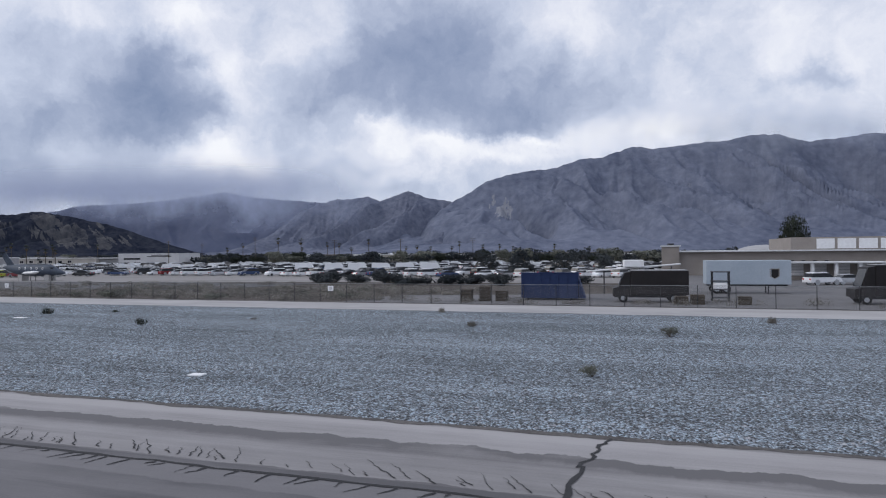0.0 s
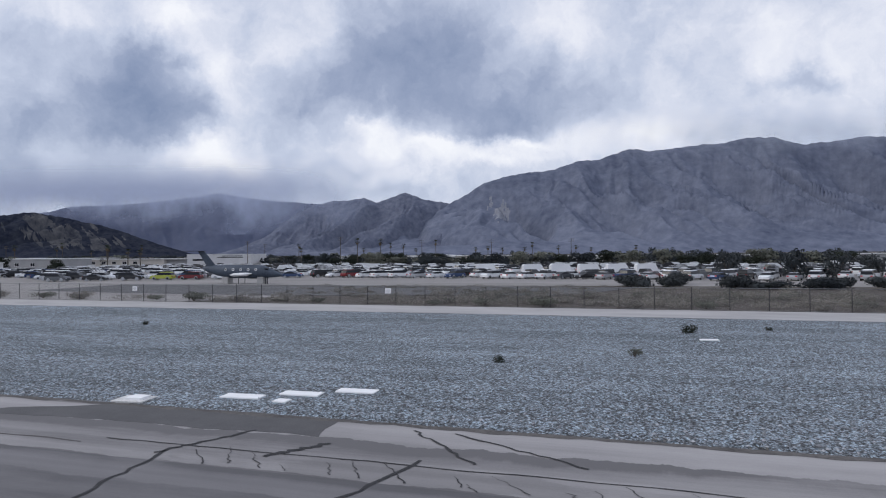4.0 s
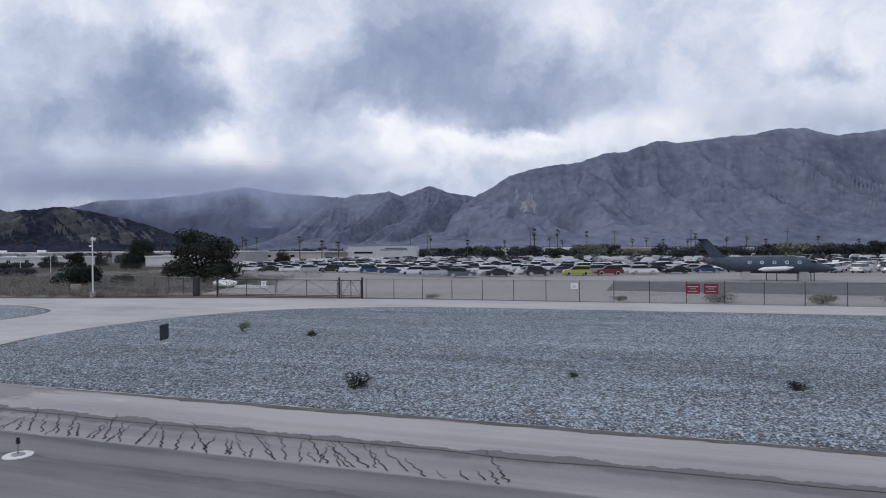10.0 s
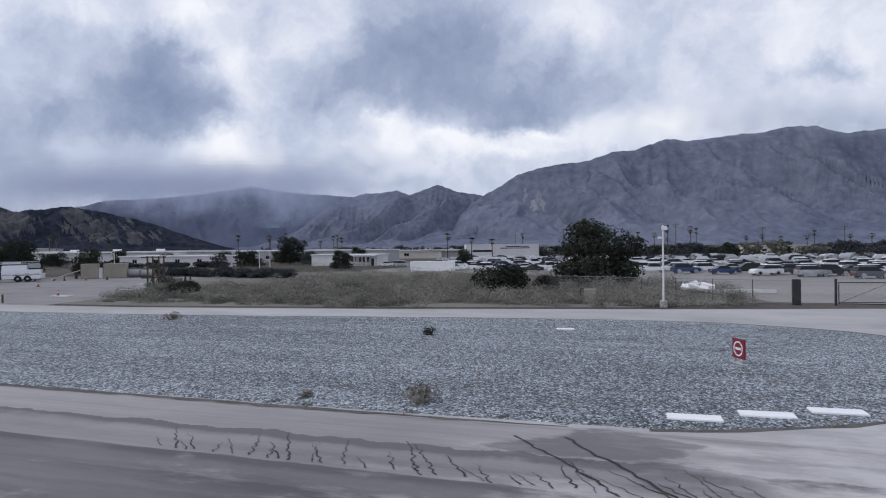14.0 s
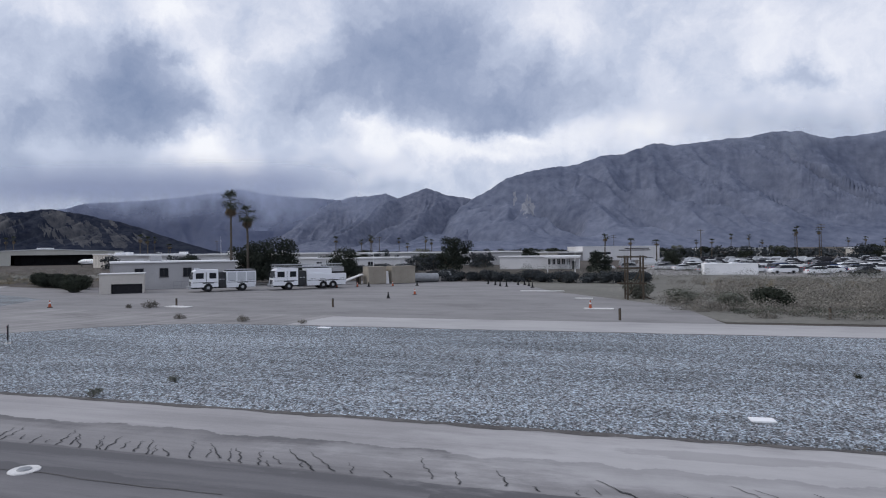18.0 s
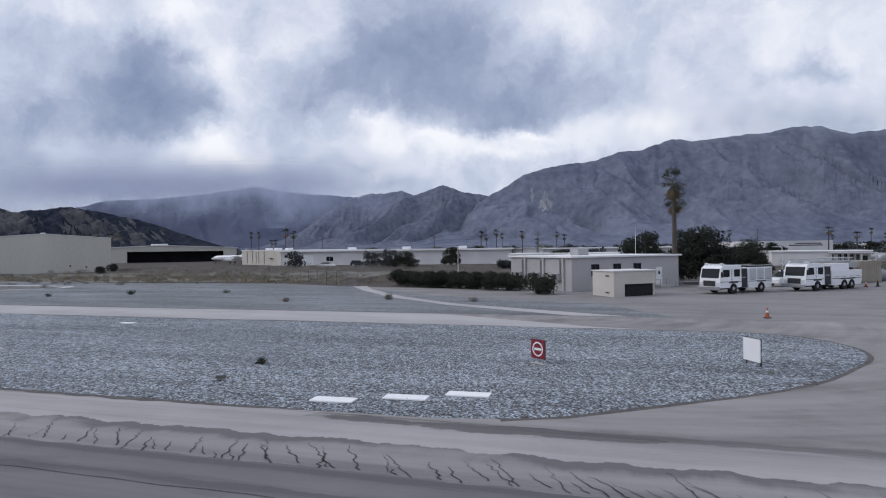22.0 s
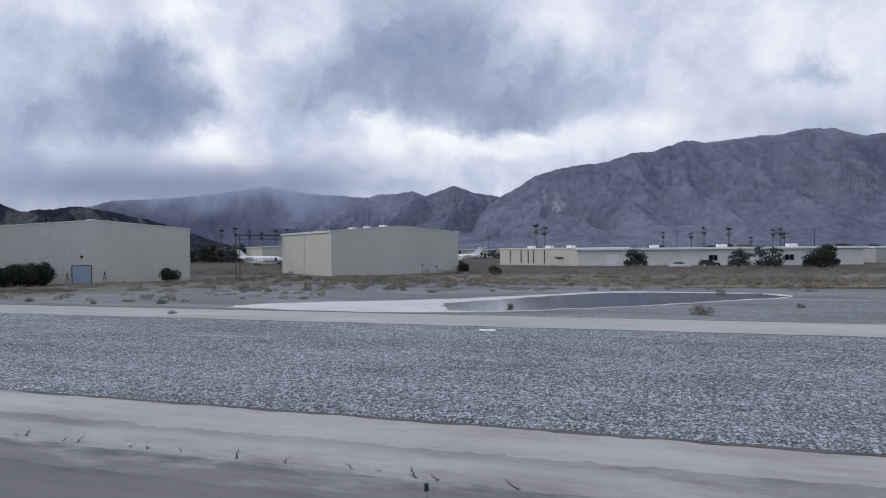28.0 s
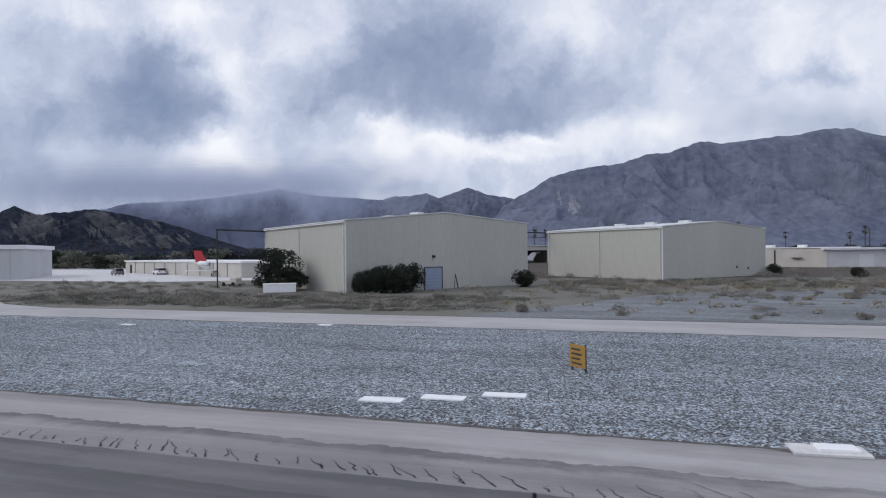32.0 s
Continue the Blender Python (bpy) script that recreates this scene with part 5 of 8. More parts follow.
up = part("upper_block", block(mesh(), 21, 130, 7, 30, 4.85, 7.3), stucco_tan, dp)
for k in range(12):
    part("upper_panel", block(mesh(), 25.5 + k * 3.6, 28.6 + k * 3.6, 6.9, 6.996, 5.05, 7.0, 0.01), trim_white, up)
dk = base("loading_dock", "loading dock with pale doors between dark posts", "building", 21.5, 112, -0.06, 2)
wall_box("wall", dk, 0, 60, 3.0, 3.3, 0, 3.0, stucco_tan)
part("canopy", block(mesh(), -0.4, 60, -0.6, 3.4, 2.75, 3.0, 0.03), hangar_roof, dk)
for k in range(13):
    part("post", block(mesh(), k * 3.3, k * 3.3 + 0.45, -0.3, 0.4, 0, 2.75, 0.02), trim_white, dk)
    dd = part("dock_door", block(mesh(), k * 3.3 + 0.75, k * 3.3 + 3.0, 2.9, 2.996, 0.7, 2.6, 0.01), stucco_white, dk)
    for i in range(4):
        part("door_rib", block(mesh(), k * 3.3 + 0.76, k * 3.3 + 2.99, 2.87, 2.898, 0.75 + i * 0.45, 0.8 + i * 0.45), galv, dd)
for k in range(5):
    b = base("domed_roof", "pale domed canopy behind the depot", "canopy", 30 + k * 16, 182 + 4 * (k % 2), -0.06, 0)
    bm = mesh()
    bmesh.ops.create_uvsphere(bm, u_segments=16, v_segments=8, radius=1)
    bmesh.ops.transform(bm, matrix=Matrix.Translation((0, 0, 4.5)) @ Matrix.Diagonal((7, 7, 1.7, 1)), verts=bm.verts[:])
    part("dome", bm, stucco_grey, b, smooth=True)
    part("drum", tube(mesh(), (0, 0, 0), (0, 0, 4.6), 6.9, n=20), stucco_tan, b)


# ---- plants ----
def leaf_cloud(rng, lumps, count, size):
    """Small leaf blades scattered through lumps (x, y, z, rx, ry, rz)."""
    table = np.array(lumps, float)
    weights = (table[:, 3] * table[:, 4] * table[:, 5]) ** 0.67
    mine = table[rng.choice(len(lumps), count, p=weights / weights.sum())]
    dirs = rng.normal(size=(count, 3))
    dirs /= np.linalg.norm(dirs, axis=1)[:, None]
    c = mine[:, :3] + dirs * mine[:, 3:] * (rng.uniform(0.25, 1.0, count) ** 0.45)[:, None]
    c[:, 2] = np.maximum(0.03, c[:, 2])
    out = dirs + 0.45 * rng.normal(size=(count, 3))
    a = np.cross(out, rng.normal(size=(count, 3)))
    a /= np.linalg.norm(a, axis=1)[:, None]
    b = np.cross(out, a)
    b /= np.linalg.norm(b, axis=1)[:, None]
    s = (size * rng.uniform(0.5, 1.4, count))[:, None]
    verts = np.stack((c - a * s, c + b * s * 0.55, c + a * s, c - b * s * 0.55), axis=1).reshape(-1, 3)
    return verts.tolist(), np.arange(4 * count).reshape(-1, 4).tolist()


def raw_mesh(name, verts, faces, mat):
    me = bpy.data.meshes.new(name)
    me.from_pydata(verts, [], faces)
    me.materials.append(mat)
    return me


def bush_meshes(seed, wide, high, mat, count=300, size=0.09):
    rng = np.random.RandomState(seed)
    lumps = []
    for k in range(7):
        a, r = rng.uniform(0, 6.28), wide * 0.34 * rng.uniform(0.2, 1)
        lumps.append((r * math.cos(a), r * math.sin(a), high * rng.uniform(0.22, 0.6), wide * rng.uniform(0.2, 0.32), wide * rng.uniform(0.2, 0.32), high * rng.uniform(0.25, 0.4)))
    bm = mesh()
    for k in range(7):
        a, r = rng.uniform(0, 6.28), wide * rng.uniform(0.1, 0.34)
        tube(bm, (0, 0, 0), (r * math.cos(a), r * math.sin(a), high * rng.uniform(0.5, 0.95)), 0.012 + 0.006 * wide, 0.004, 4)
    twigs = bpy.data.meshes.new("twig_frame")
    bm.to_mesh(twigs)
    bm.free()
    twigs.materials.append(bark)
    return twigs, raw_mesh("foliage", *leaf_cloud(rng, lumps, count, size), mat)


def tree_meshes(seed, wide, high, mat, count=1500, size=0.26, stem=0.28):
    rng = np.random.RandomState(seed)
    bm = mesh()
    r = 0.028 * high
    fork = (rng.uniform(-0.2, 0.2), rng.uniform(-0.2, 0.2), high * stem)
    tube(bm, (0, 0, 0), fork, r * 1.25, r, 8)
    lumps = []
    for k in range(11):
        a = k * 2.4 + rng.uniform(-0.4, 0.4)
        reach = wide * 0.36 * rng.uniform(0.35, 1.0)
        z = high * rng.uniform(stem + 0.16, 0.86)
        tip = (reach * math.cos(a), reach * math.sin(a), z)
        tube(bm, fork, tip, r * 0.6, r * 0.12, 5)
        lumps.append((*tip, wide * rng.uniform(0.13, 0.22), wide * rng.uniform(0.13, 0.22), high * rng.uniform(0.10, 0.17)))
    lumps.append((0, 0, high * 0.58, wide * 0.36, wide * 0.36, high * 0.34))
    for k in range(6):
        a = k * 1.05
        lumps.append((wide * 0.3 * math.cos(a), wide * 0.3 * math.sin(a), high * (stem + 0.14), wide * 0.17, wide * 0.17, high * 0.17))
    trunk = bpy.data.meshes.new("trunk")
    bm.to_mesh(trunk)
    bm.free()
    trunk.materials.append(bark)
    return trunk, raw_mesh("crown", *leaf_cloud(rng, lumps, count, size), mat)


def palm_meshes(seed, high, span=2.0, fronds=30, skirt=True):
    rng = np.random.RandomState(seed)
    bm = mesh()
    lean = rng.uniform(-0.25, 0.25)
    rings = 9
    for k in range(rings):
        a, b = k / rings, (k + 1) / rings
        tube(bm, (lean * a * a, 0, high * a), (lean * b * b, 0, high * b), 0.24 - 0.09 * a, 0.22 - 0.09 * b, 8)
    trunk = bpy.data.meshes.new("trunk")
    bm.to_mesh(trunk)
    bm.free()
    trunk.materials.append(palm_bark)

    def fan(count, lo, hi, droop, length):
        verts, faces = [], []
        for k in range(count):
            a, up = rng.uniform(0, 6.28), rng.uniform(lo, hi)
            d = Vector((math.cos(a) * math.cos(up), math.sin(a) * math.cos(up), math.sin(up)))
            side = Vector((-math.sin(a), math.cos(a), 0))
            start = Vector((lean, 0, high))
            stem = length * rng.uniform(0.35, 0.55)
            hub = start + d * stem
            for blade in range(9):
                t = (blade - 4) / 4 * 1.15
                w = (d * math.cos(t) + side * math.sin(t)).normalized()
                tip = hub + w * length * rng.uniform(0.4, 0.6) - Vector((0, 0, droop * rng.uniform(0.6, 1.3) * length * 0.5))
                mid = hub + w * length * 0.28
                e = side * math.cos(t) * 0.05 - d * math.sin(t) * 0.05
                n = len(verts)
                verts += [tuple(hub - e * 0.5), tuple(mid + e), tuple(tip), tuple(mid - e)]
                faces.append((n, n + 1, n + 2, n + 3))
            n = len(verts)
            e = side * 0.02
            verts += [tuple(start - e), tuple(start + e), tuple(hub + e), tuple(hub - e)]
            faces.append((n, n + 1, n + 2, n + 3))
        return verts, faces

    crown = raw_mesh("crown", *fan(fronds, -0.55, 1.35, 0.35, span), palm_leaf)
    dead = raw_mesh("dead_fronds", *fan(fronds // 2, -1.45, -0.8, 0.3, span * 0.9), palm_skirt) if skirt else None
    return trunk, crown, dead


def plant(name, label, category, meshes, x, y, rz=0.0, scale=(1, 1, 1), group="", z=-0.03):
    b = base(name, label, category, x, y, z, rz, group)
    b.scale = scale
    for me in meshes:
        if me:
            ob = new(me.name.split(".")[0], me)
            ob.parent = b
    return b


random.seed(5)
big_trees = [tree_meshes(30 + k, 10, 8, leaf, 8500, 0.19, 0.08) for k in range(3)]
for x, y, w, h, what in ((-200.4, 81, 1.32, 1.06, "dense dark round tree at the lot's end"), (-307.5, 88.5, 1.0, 1.03, "dense dark tree behind the fire trucks"), (-315, 93, 0.8, 0.9, "dark tree behind the white station"), (-303, 176, 1.1, 1.16, "broad dark tree in open ground"),
                         (-300.5, 98, 0.7, 0.8, "dark tree behind the fire trucks"), (-512.8, 74.2, 0.86, 0.76, "dark leafy tree against the hangar side"), (-366, 171, 0.7, 0.7, "round dark tree before the long building"), (37.6, 187, 1.05, 1.95, "tall dim tree behind the depot"), (-372, 150, 0.8, 0.6, "low dark tree by the long building"),
                         (-260, 128, 0.6, 0.6, "small dark tree in scrub"), (-282, 182, 0.7, 0.7, "dark tree beside the clinic"), (-244, 172, 0.6, 0.62, "small round tree beside the clinic")):
    plant("tree", what, "tree", random.choice(big_trees), x, y, random.uniform(0, 360), (w, w, h))
grey_bushes = [bush_meshes(70 + k, 4.0, 3.0, leaf_grey, 2200, 0.12) for k in range(2)]
low_bushes = [bush_meshes(60 + k, 4.0, 3.0, leaf, 3200, 0.115) for k in range(3)]
for x, y, w, h, what in ((-209.5, 66.5, 1.75, 1.3, "large dark shrub beside the big tree"), (-498.0, 69.2, 0.9, 1.15, "dark bush against the hangar wall"), (-496.2, 71.2, 1.2, 1.3, "dark bush against the hangar wall"), (-494.0, 73.0, 1.15, 1.45, "dark bush against the hangar wall"), (-497.2, 70.0, 1.25, 1.25, "dark bush against the hangar wall"), (-495.2, 71.8, 1.25, 1.4, "dark bush against the hangar wall"),
                         (-482.4, 86.0, 1.05, 0.95, "dark bush at the hangar corner"), (-443.8, 129.4, 0.8, 0.85, "dark bush at the hangar corner"), (-325.6, 67.4, 1.1, 0.9, "dense dark hedge by the station"),
                         (-253.5, 66.5, 1.0, 0.75, "grey shrub beside the timber frame"), (-249.5, 60.5, 0.9, 0.55, "grey shrub in dry scrub"), (-205, 70, 0.9, 0.75, "dark shrub under the big tree"), (-434, 116, 0.7, 0.75, "dark bush near the hangar"),
                         (-246, 58.5, 0.9, 0.5, "grey shrub in dry scrub"), (-243, 57.5, 1.0, 0.7, "dark shrub by the service road"), (-226, 64, 0.8, 0.6, "grey shrub in dry scrub")):
    plant("bush", what, "bush", random.choice(low_bushes if "scrub" not in what and "timber" not in what else grey_bushes), x, y, random.uniform(0, 360), (w, w, h))
for k in range(13):
    a = k / 12
    plant("hedge_bush", "clipped dark hedge beside the narrow path", "hedge", random.choice(low_bushes), -346.2 + 16.4 * a, 80.2 - 8.0 * a, random.uniform(0, 360), (1.05, 0.95, 0.85), "hedge by the path")

tall_palms = [palm_meshes(80 + k, 10.0, 2.0) for k in range(3)]
far_palms = [palm_meshes(90 + k, 10.0, 1.9, 18) for k in range(3)]
plant("palm_tree", "tall fan palm behind the fire station", "palm", tall_palms[0], -311.3, 81.9, 10, (0.95, 0.95, 1.26))
plant("palm_tree", "shorter fan palm behind the fire station", "palm", tall_palms[1], -310.9, 85.6, 80, (0.95, 0.95, 1.07))
palm_rows = [(380, [(-219, 8.5), (-201, 11.3), (-192, 10.8), (-185, 8.1), (-170, 12.7), (-145, 8.4), (-111, 10.8), (-95, 8.8), (-76, 7.5), (-137, 9), (-128, 7.9), (-115, 8.3), (-85, 8.9), (-51, 8.5), (-31, 7), (-395, 12.2), (-268, 11.7)]),
             (300, [(-516, 13.5), (-511, 13.4), (-386, 10.2), (-353, 11.1), (-349, 9.7), (-220, 8), (-187, 12.3), (-177, 12.1), (-507, 9.5), (-502, 9.5), (-381, 12.4), (-362, 8)]),
             (250, [(-592, 13.5), (-587, 14.5), (-579, 13.3), (-565, 13.1), (-558, 13.4), (-377, 10.7), (-360, 10.4), (-570, 12.2)]),
             (208, [(-440.3, 11.6), (-437.5, 11.0)]), (215, [(-254, 7.5), (-262, 9), (-246, 7)])]
for y, row in palm_rows:
    for x, h in row:
        plant("palm_tree", "distant slender fan palm above the rooftops", "palm", random.choice(far_palms), x, y + random.uniform(-4, 4), random.uniform(0, 360), (1.0, 1.0, h / 10.3), "distant palms")

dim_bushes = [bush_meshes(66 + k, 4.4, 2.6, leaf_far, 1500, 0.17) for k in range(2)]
for k in range(15):
    a = k / 14
    w = random.uniform(0.85, 1.15)
    plant("bush", "dim rounded shrub between the apron and the car lot", "bush", random.choice(dim_bushes), -285.5 + 33 * a, 100.6 - 7.0 * a + random.uniform(-0.8, 0.8), random.uniform(0, 360), (w, w, random.uniform(0.65, 0.95)), "shrubs behind the apron")
for k in range(14):
    w = random.uniform(0.9, 1.3)
    plant("bush", "dim rounded shrub before the white block", "bush", random.choice(dim_bushes), -346 + 2.9 * k, 146 + 0.3 * k + random.uniform(-1, 1), random.uniform(0, 360), (w, w, random.uniform(0.6, 1.05)), "shrubs before the white block")
for k in range(13):
    plant("bush", "dim desert shrub beside the parked cars", "bush", random.choice(dim_bushes), -54 + 3.6 * k + random.uniform(-1.5, 1.5), random.uniform(92, 108), random.uniform(0, 360), (1.25, 1.25, random.uniform(0.55, 1.0)), "shrubs by the lot")
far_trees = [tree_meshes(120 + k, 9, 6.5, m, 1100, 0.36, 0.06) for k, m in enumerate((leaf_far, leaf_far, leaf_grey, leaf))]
for k in range(110):
    x = -760 + 900 * (k + random.uniform(0, 1)) / 110
    y = random.choice((238, 270, 300, 330, 360, 395, 430)) + random.uniform(-12, 12)
    if -560 < x < -330 and y < 300:
        y += 90
    if -310 < x < -185 and y < 330:
        y += 95
    if x > -15:
        y = max(y, 215)
    s, h = random.uniform(0.7, 1.5), random.uniform(0.5, 1.1)
    plant("tree", "dark tree in the distant tree belt", "tree", random.choice(far_trees), x, y, random.uniform(0, 360), (s, s, h), "distant tree belt")


for k in range(64):
    x = -330 + 355 * (k + random.uniform(0, 1)) / 64
    y = random.uniform(222, 262) if x > -180 else random.uniform(300, 330)
    s, h = random.uniform(0.8, 1.3), random.uniform(0.6, 1.05)
    plant("tree", "dark tree behind the vehicle lot", "tree", random.choice(far_trees), x, y, random.uniform(0, 360), (s, s, h), "trees behind the lot")
for x, y, s, h in ((-409, 160, 0.75, 0.8), (-386, 161, 0.7, 0.7), (-380, 160, 0.8, 0.8), (-24, 128, 0.7, 0.95), (-16, 134, 0.6, 0.8), (-34, 140, 0.7, 0.85), (-8, 140, 0.6, 0.75)):
    plant("tree", "dim garden tree behind low roofs", "tree", random.choice(far_trees[:2]), x, y, random.uniform(0, 360), (s, s, h), "garden trees")


def far_woods():
    rng = np.random.RandomState(31)
    verts, faces = [], []
    for k in range(1900):
        x, y = rng.uniform(-900, 240), rng.choice((315, 350, 390, 450, 520, 600)) + rng.uniform(-18, 18)
        stand = noise.fractal((x * 0.012, y * 0.01, 2.0), 0.8, 2.0, 3)
        if stand < -0.25:
            continue
        w, h = rng.uniform(5, 12), rng.uniform(2.8, 4.8) * (1 + 0.55 * stand)
        v, f = leaf_cloud(rng, [(0, 0, h * 0.45, w * 0.5, w * 0.5, h * 0.5), (w * 0.3, 0, h * 0.35, w * 0.4, w * 0.4, h * 0.4)], 40, 0.85)
        n = len(verts)
        verts += [(a + x, b + y, c) for a, b, c in v]
        faces += [tuple(i + n for i in q) for q in f]
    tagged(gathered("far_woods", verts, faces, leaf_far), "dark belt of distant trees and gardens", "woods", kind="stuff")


far_woods()
for k in range(20):
    x = -352 + random.uniform(0, 60)
    y = random.uniform(135, 225)
    s = random.uniform(0.45, 0.9)
    plant("tree", "dark garden tree among low buildings", "tree", random.choice(far_trees), x, y, random.uniform(0, 360), (s, s, s * random.uniform(0.7, 1.1)), "garden trees")
for k in range(44):
    x = -725 + random.uniform(0, 125)
    plant("tree", "green tree beyond the hangar ramp", "tree", random.choice(far_trees), x, 176 + random.uniform(0, 44), random.uniform(0, 360), (1.1, 1.1, random.uniform(0.75, 1.25)), "trees beyond the ramp")
for k in range(30):
    a = random.uniform(0, 1)
    y = random.uniform(228, 268)
    plant("tree", "olive-brown tree behind the parked jets", "tree", far_trees[random.choice((2, 3, 2, 1))], -393.4 - (0.98 - 0.3 * a) * y + random.uniform(-4, 4), y, random.uniform(0, 360), (1.0, 1.0, random.uniform(0.9, 1.35)), "trees behind the jets")
for x, y, h in ((-700, 196, 8.4), (-690, 202, 9.2), (-668, 190, 9.6), (-655, 200, 9.0), (-648, 204, 8.2)):
    plant("palm_tree", "slender fan palm beyond the hangar ramp", "palm", random.choice(far_palms), x, y, random.uniform(0, 360), (1.0, 1.0, h / 10.3), "palms beyond the ramp")


def scatter(name, label, areas, mat, seed, blades, size, category="scrub", gravel=False):
    """areas: x0, x1, y0, y1, clumps, width, height."""
    rng = np.random.RandomState(seed)
    verts, faces = [], []
    for x0, x1, y0, y1, count, wide, high in areas:
        for _ in range(count):
            x, y = rng.uniform(x0, x1), rng.uniform(y0, y1)
            if gravel and not any(inside(x, y, o) for o in island_outlines):
                continue
            w, h = wide * rng.uniform(0.5, 1.5), high * rng.uniform(0.5, 1.5)
            lumps = [(0, 0, h * 0.4, w * 0.5, w * 0.5, h * 0.5), (w * 0.3, 0.1, h * 0.3, w * 0.35, w * 0.35, h * 0.4), (-w * 0.25, -0.1, h * 0.3, w * 0.35, w * 0.35, h * 0.35)]
            v, f = leaf_cloud(rng, lumps, blades, size)
            n = len(verts)
            verts += [(a + x, b + y, c - 0.03) for a, b, c in v]
            faces += [tuple(i + n for i in q) for q in f]
    ob = gathered(name, verts, faces, mat)
    return tagged(ob, label, category, kind="stuff")


scatter("dry_scrub", "dense dry grey-brown desert scrub", [(-252, -186, 54, 66, 150, 2.0, 0.85), (-250, -190, 64, 100, 210, 2.4, 1.1), (-250, -212, 48.5, 56, 80, 1.7, 0.6), (-212, -190, 54, 60, 45, 1.7, 0.65), (-62, 20, 60.0, 64, 40, 1.6, 0.7),
                                                             (-78, -22, 61, 82, 150, 1.7, 0.6), (-100, -40, 64, 95, 150, 1.7, 0.4), (-540, -478, 49, 66, 150, 1.9, 0.45), (-478, -440, 50, 84, 22, 1.6, 0.5), (-480, -340, 86, 110, 200, 1.7, 0.55),
                                                             (-570, -520, 66, 92, 110, 1.8, 0.5), (-300, -250, 98, 130, 80, 2.2, 1.0), (-455, -385, 72, 84, 40, 1.2, 0.5)],
        leaf_dry, 3, 210, 0.055)
scatter("brush_clumps", "rounded grey-brown desert brush covering the verge", [(-251, -190, 52, 62, 120, 2.3, 1.0), (-246, -192, 60, 92, 210, 2.9, 1.45), (-540, -484, 50, 66, 90, 2.2, 0.7), (-484, -430, 66, 98, 60, 2.0, 0.8), (-110, -40, 60.5, 64, 30, 2.4, 0.9), (-80, -20, 62, 84, 60, 2.0, 0.8), (-452, -345, 100, 160, 150, 2.8, 1.2), (-520, -470, 100, 150, 60, 2.6, 1.1)],
        leaf_dry, 17, 340, 0.07)
scatter("edge_tufts", "low dry tufts along the gravel edges", [(-298, -284, 18.4, 21.5, 40, 0.55, 0.10), (-313, -306.5, 21, 37, 36, 0.6, 0.12), (-190, -181.5, 19.5, 27, 70, 0.5, 0.10), (-169, -160, 18.5, 26, 70, 0.5, 0.10), (-500, -324, 17.6, 18.3, 60, 0.45, 0.07), (-156, 20, 17.7, 18.4, 60, 0.45, 0.07), (-282, -196, 17.7, 18.4, 40, 0.45, 0.08)],
        leaf_dry, 23, 60, 0.04, gravel=True)
scatter("olive_scrub", "olive desert brush among dry scrub", [(-250, -186, 55, 80, 120, 2.4, 1.1), (-250, -214, 49, 56, 60, 1.9, 0.55), (-535, -478, 50, 67, 140, 2.1, 0.45), (-240, -215, 90, 120, 50, 2.6, 1.5), (-72, -30, 62, 80, 40, 1.7, 0.7),
                                                              (-475, -440, 88, 108, 60, 1.7, 0.6), (-290, -240, 105, 150, 100, 3.4, 2.0), (-420, -350, 84, 110, 60, 1.8, 0.8)],
        leaf_grey, 8, 210, 0.06)
scatter("straw_tufts", "pale straw tufts on sandy ground", [(-480, -350, 82, 102, 560, 1.1, 0.5), (-505, -440, 52, 84, 120, 1.0, 0.4), (-245, -215, 84, 100, 60, 1.0, 0.4), (-420, -380, 92, 120, 80, 1.8, 1.0)], leaf_straw, 12, 44, 0.09)
small_bushes = [bush_meshes(140 + k, 1.1, 0.62, m, 460, 0.045) for k, m in enumerate((leaf_dry, leaf, leaf_grey))]
dry_weeds = [(-404, 50, 1.6), (-418.7, 52.9, 0.8), (-118, 21.2, 0.9), (-113, 23.6, 0.7), (-11, 41, 0.9), (-28.3, 41.5, 0.5), (8, 47, 1), (-16, 50, 0.9), (-201, 19, 1.3),
             (-205, 18.6, 0.6), (-226.5, 37, 1.2), (-296.8, 48.6, 1.5), (-298.8, 48.2, 0.8), (-339, 58, 1.3), (-348, 54, 1), (-330, 57, 0.9), (-396, 57, 0.8), (-362, 64, 0.9),
             (-287, 40.5, 0.9), (-281, 39.8, 0.9), (-276, 39.5, 0.6), (-444, 42, 0.7), (-476, 51, 1.6), (-468, 49.5, 1), (-459, 48.8, 0.8), (-452, 50, 1), (-488, 50, 1.8)]
dark_weeds = [(-34.5, 36.8, 1), (-48.7, 41.5, 1.2), (-105.2, 41.4, 0.7), (-104.8, 28.6, 0.8), (-101, 33.9, 0.7), (-145.1, 20.6, 1.1), (-130.5, 24.3, 0.7), (-153.5, 31.9, 0.7), (-138, 24.4, 0.5),
              (-205.9, 33.8, 1), (-285, 18.6, 0.5), (-58, 28.5, 0.7), (-44, 44, 0.6), (-86, 38, 0.6), (-331, 24, 0.6), (-240.5, 29, 0.5), (-246, 27, 0.4), (-238, 26.5, 0.5),
              (-372, 60, 1.1), (-380, 56, 0.8)]
green_weeds = [(1.3, 38.4, 1.1), (-159, 33, 1), (-272.1, 17.7, 0.6), (-271, 20.5, 0.5), (-92, 21.5, 0.5), (-80.5, 21, 0.5), (-2, 25.5, 0.9), (-52, 31.5, 0.8), (-330.5, 20.5, 0.5),
               (-292, 19.5, 0.5)]
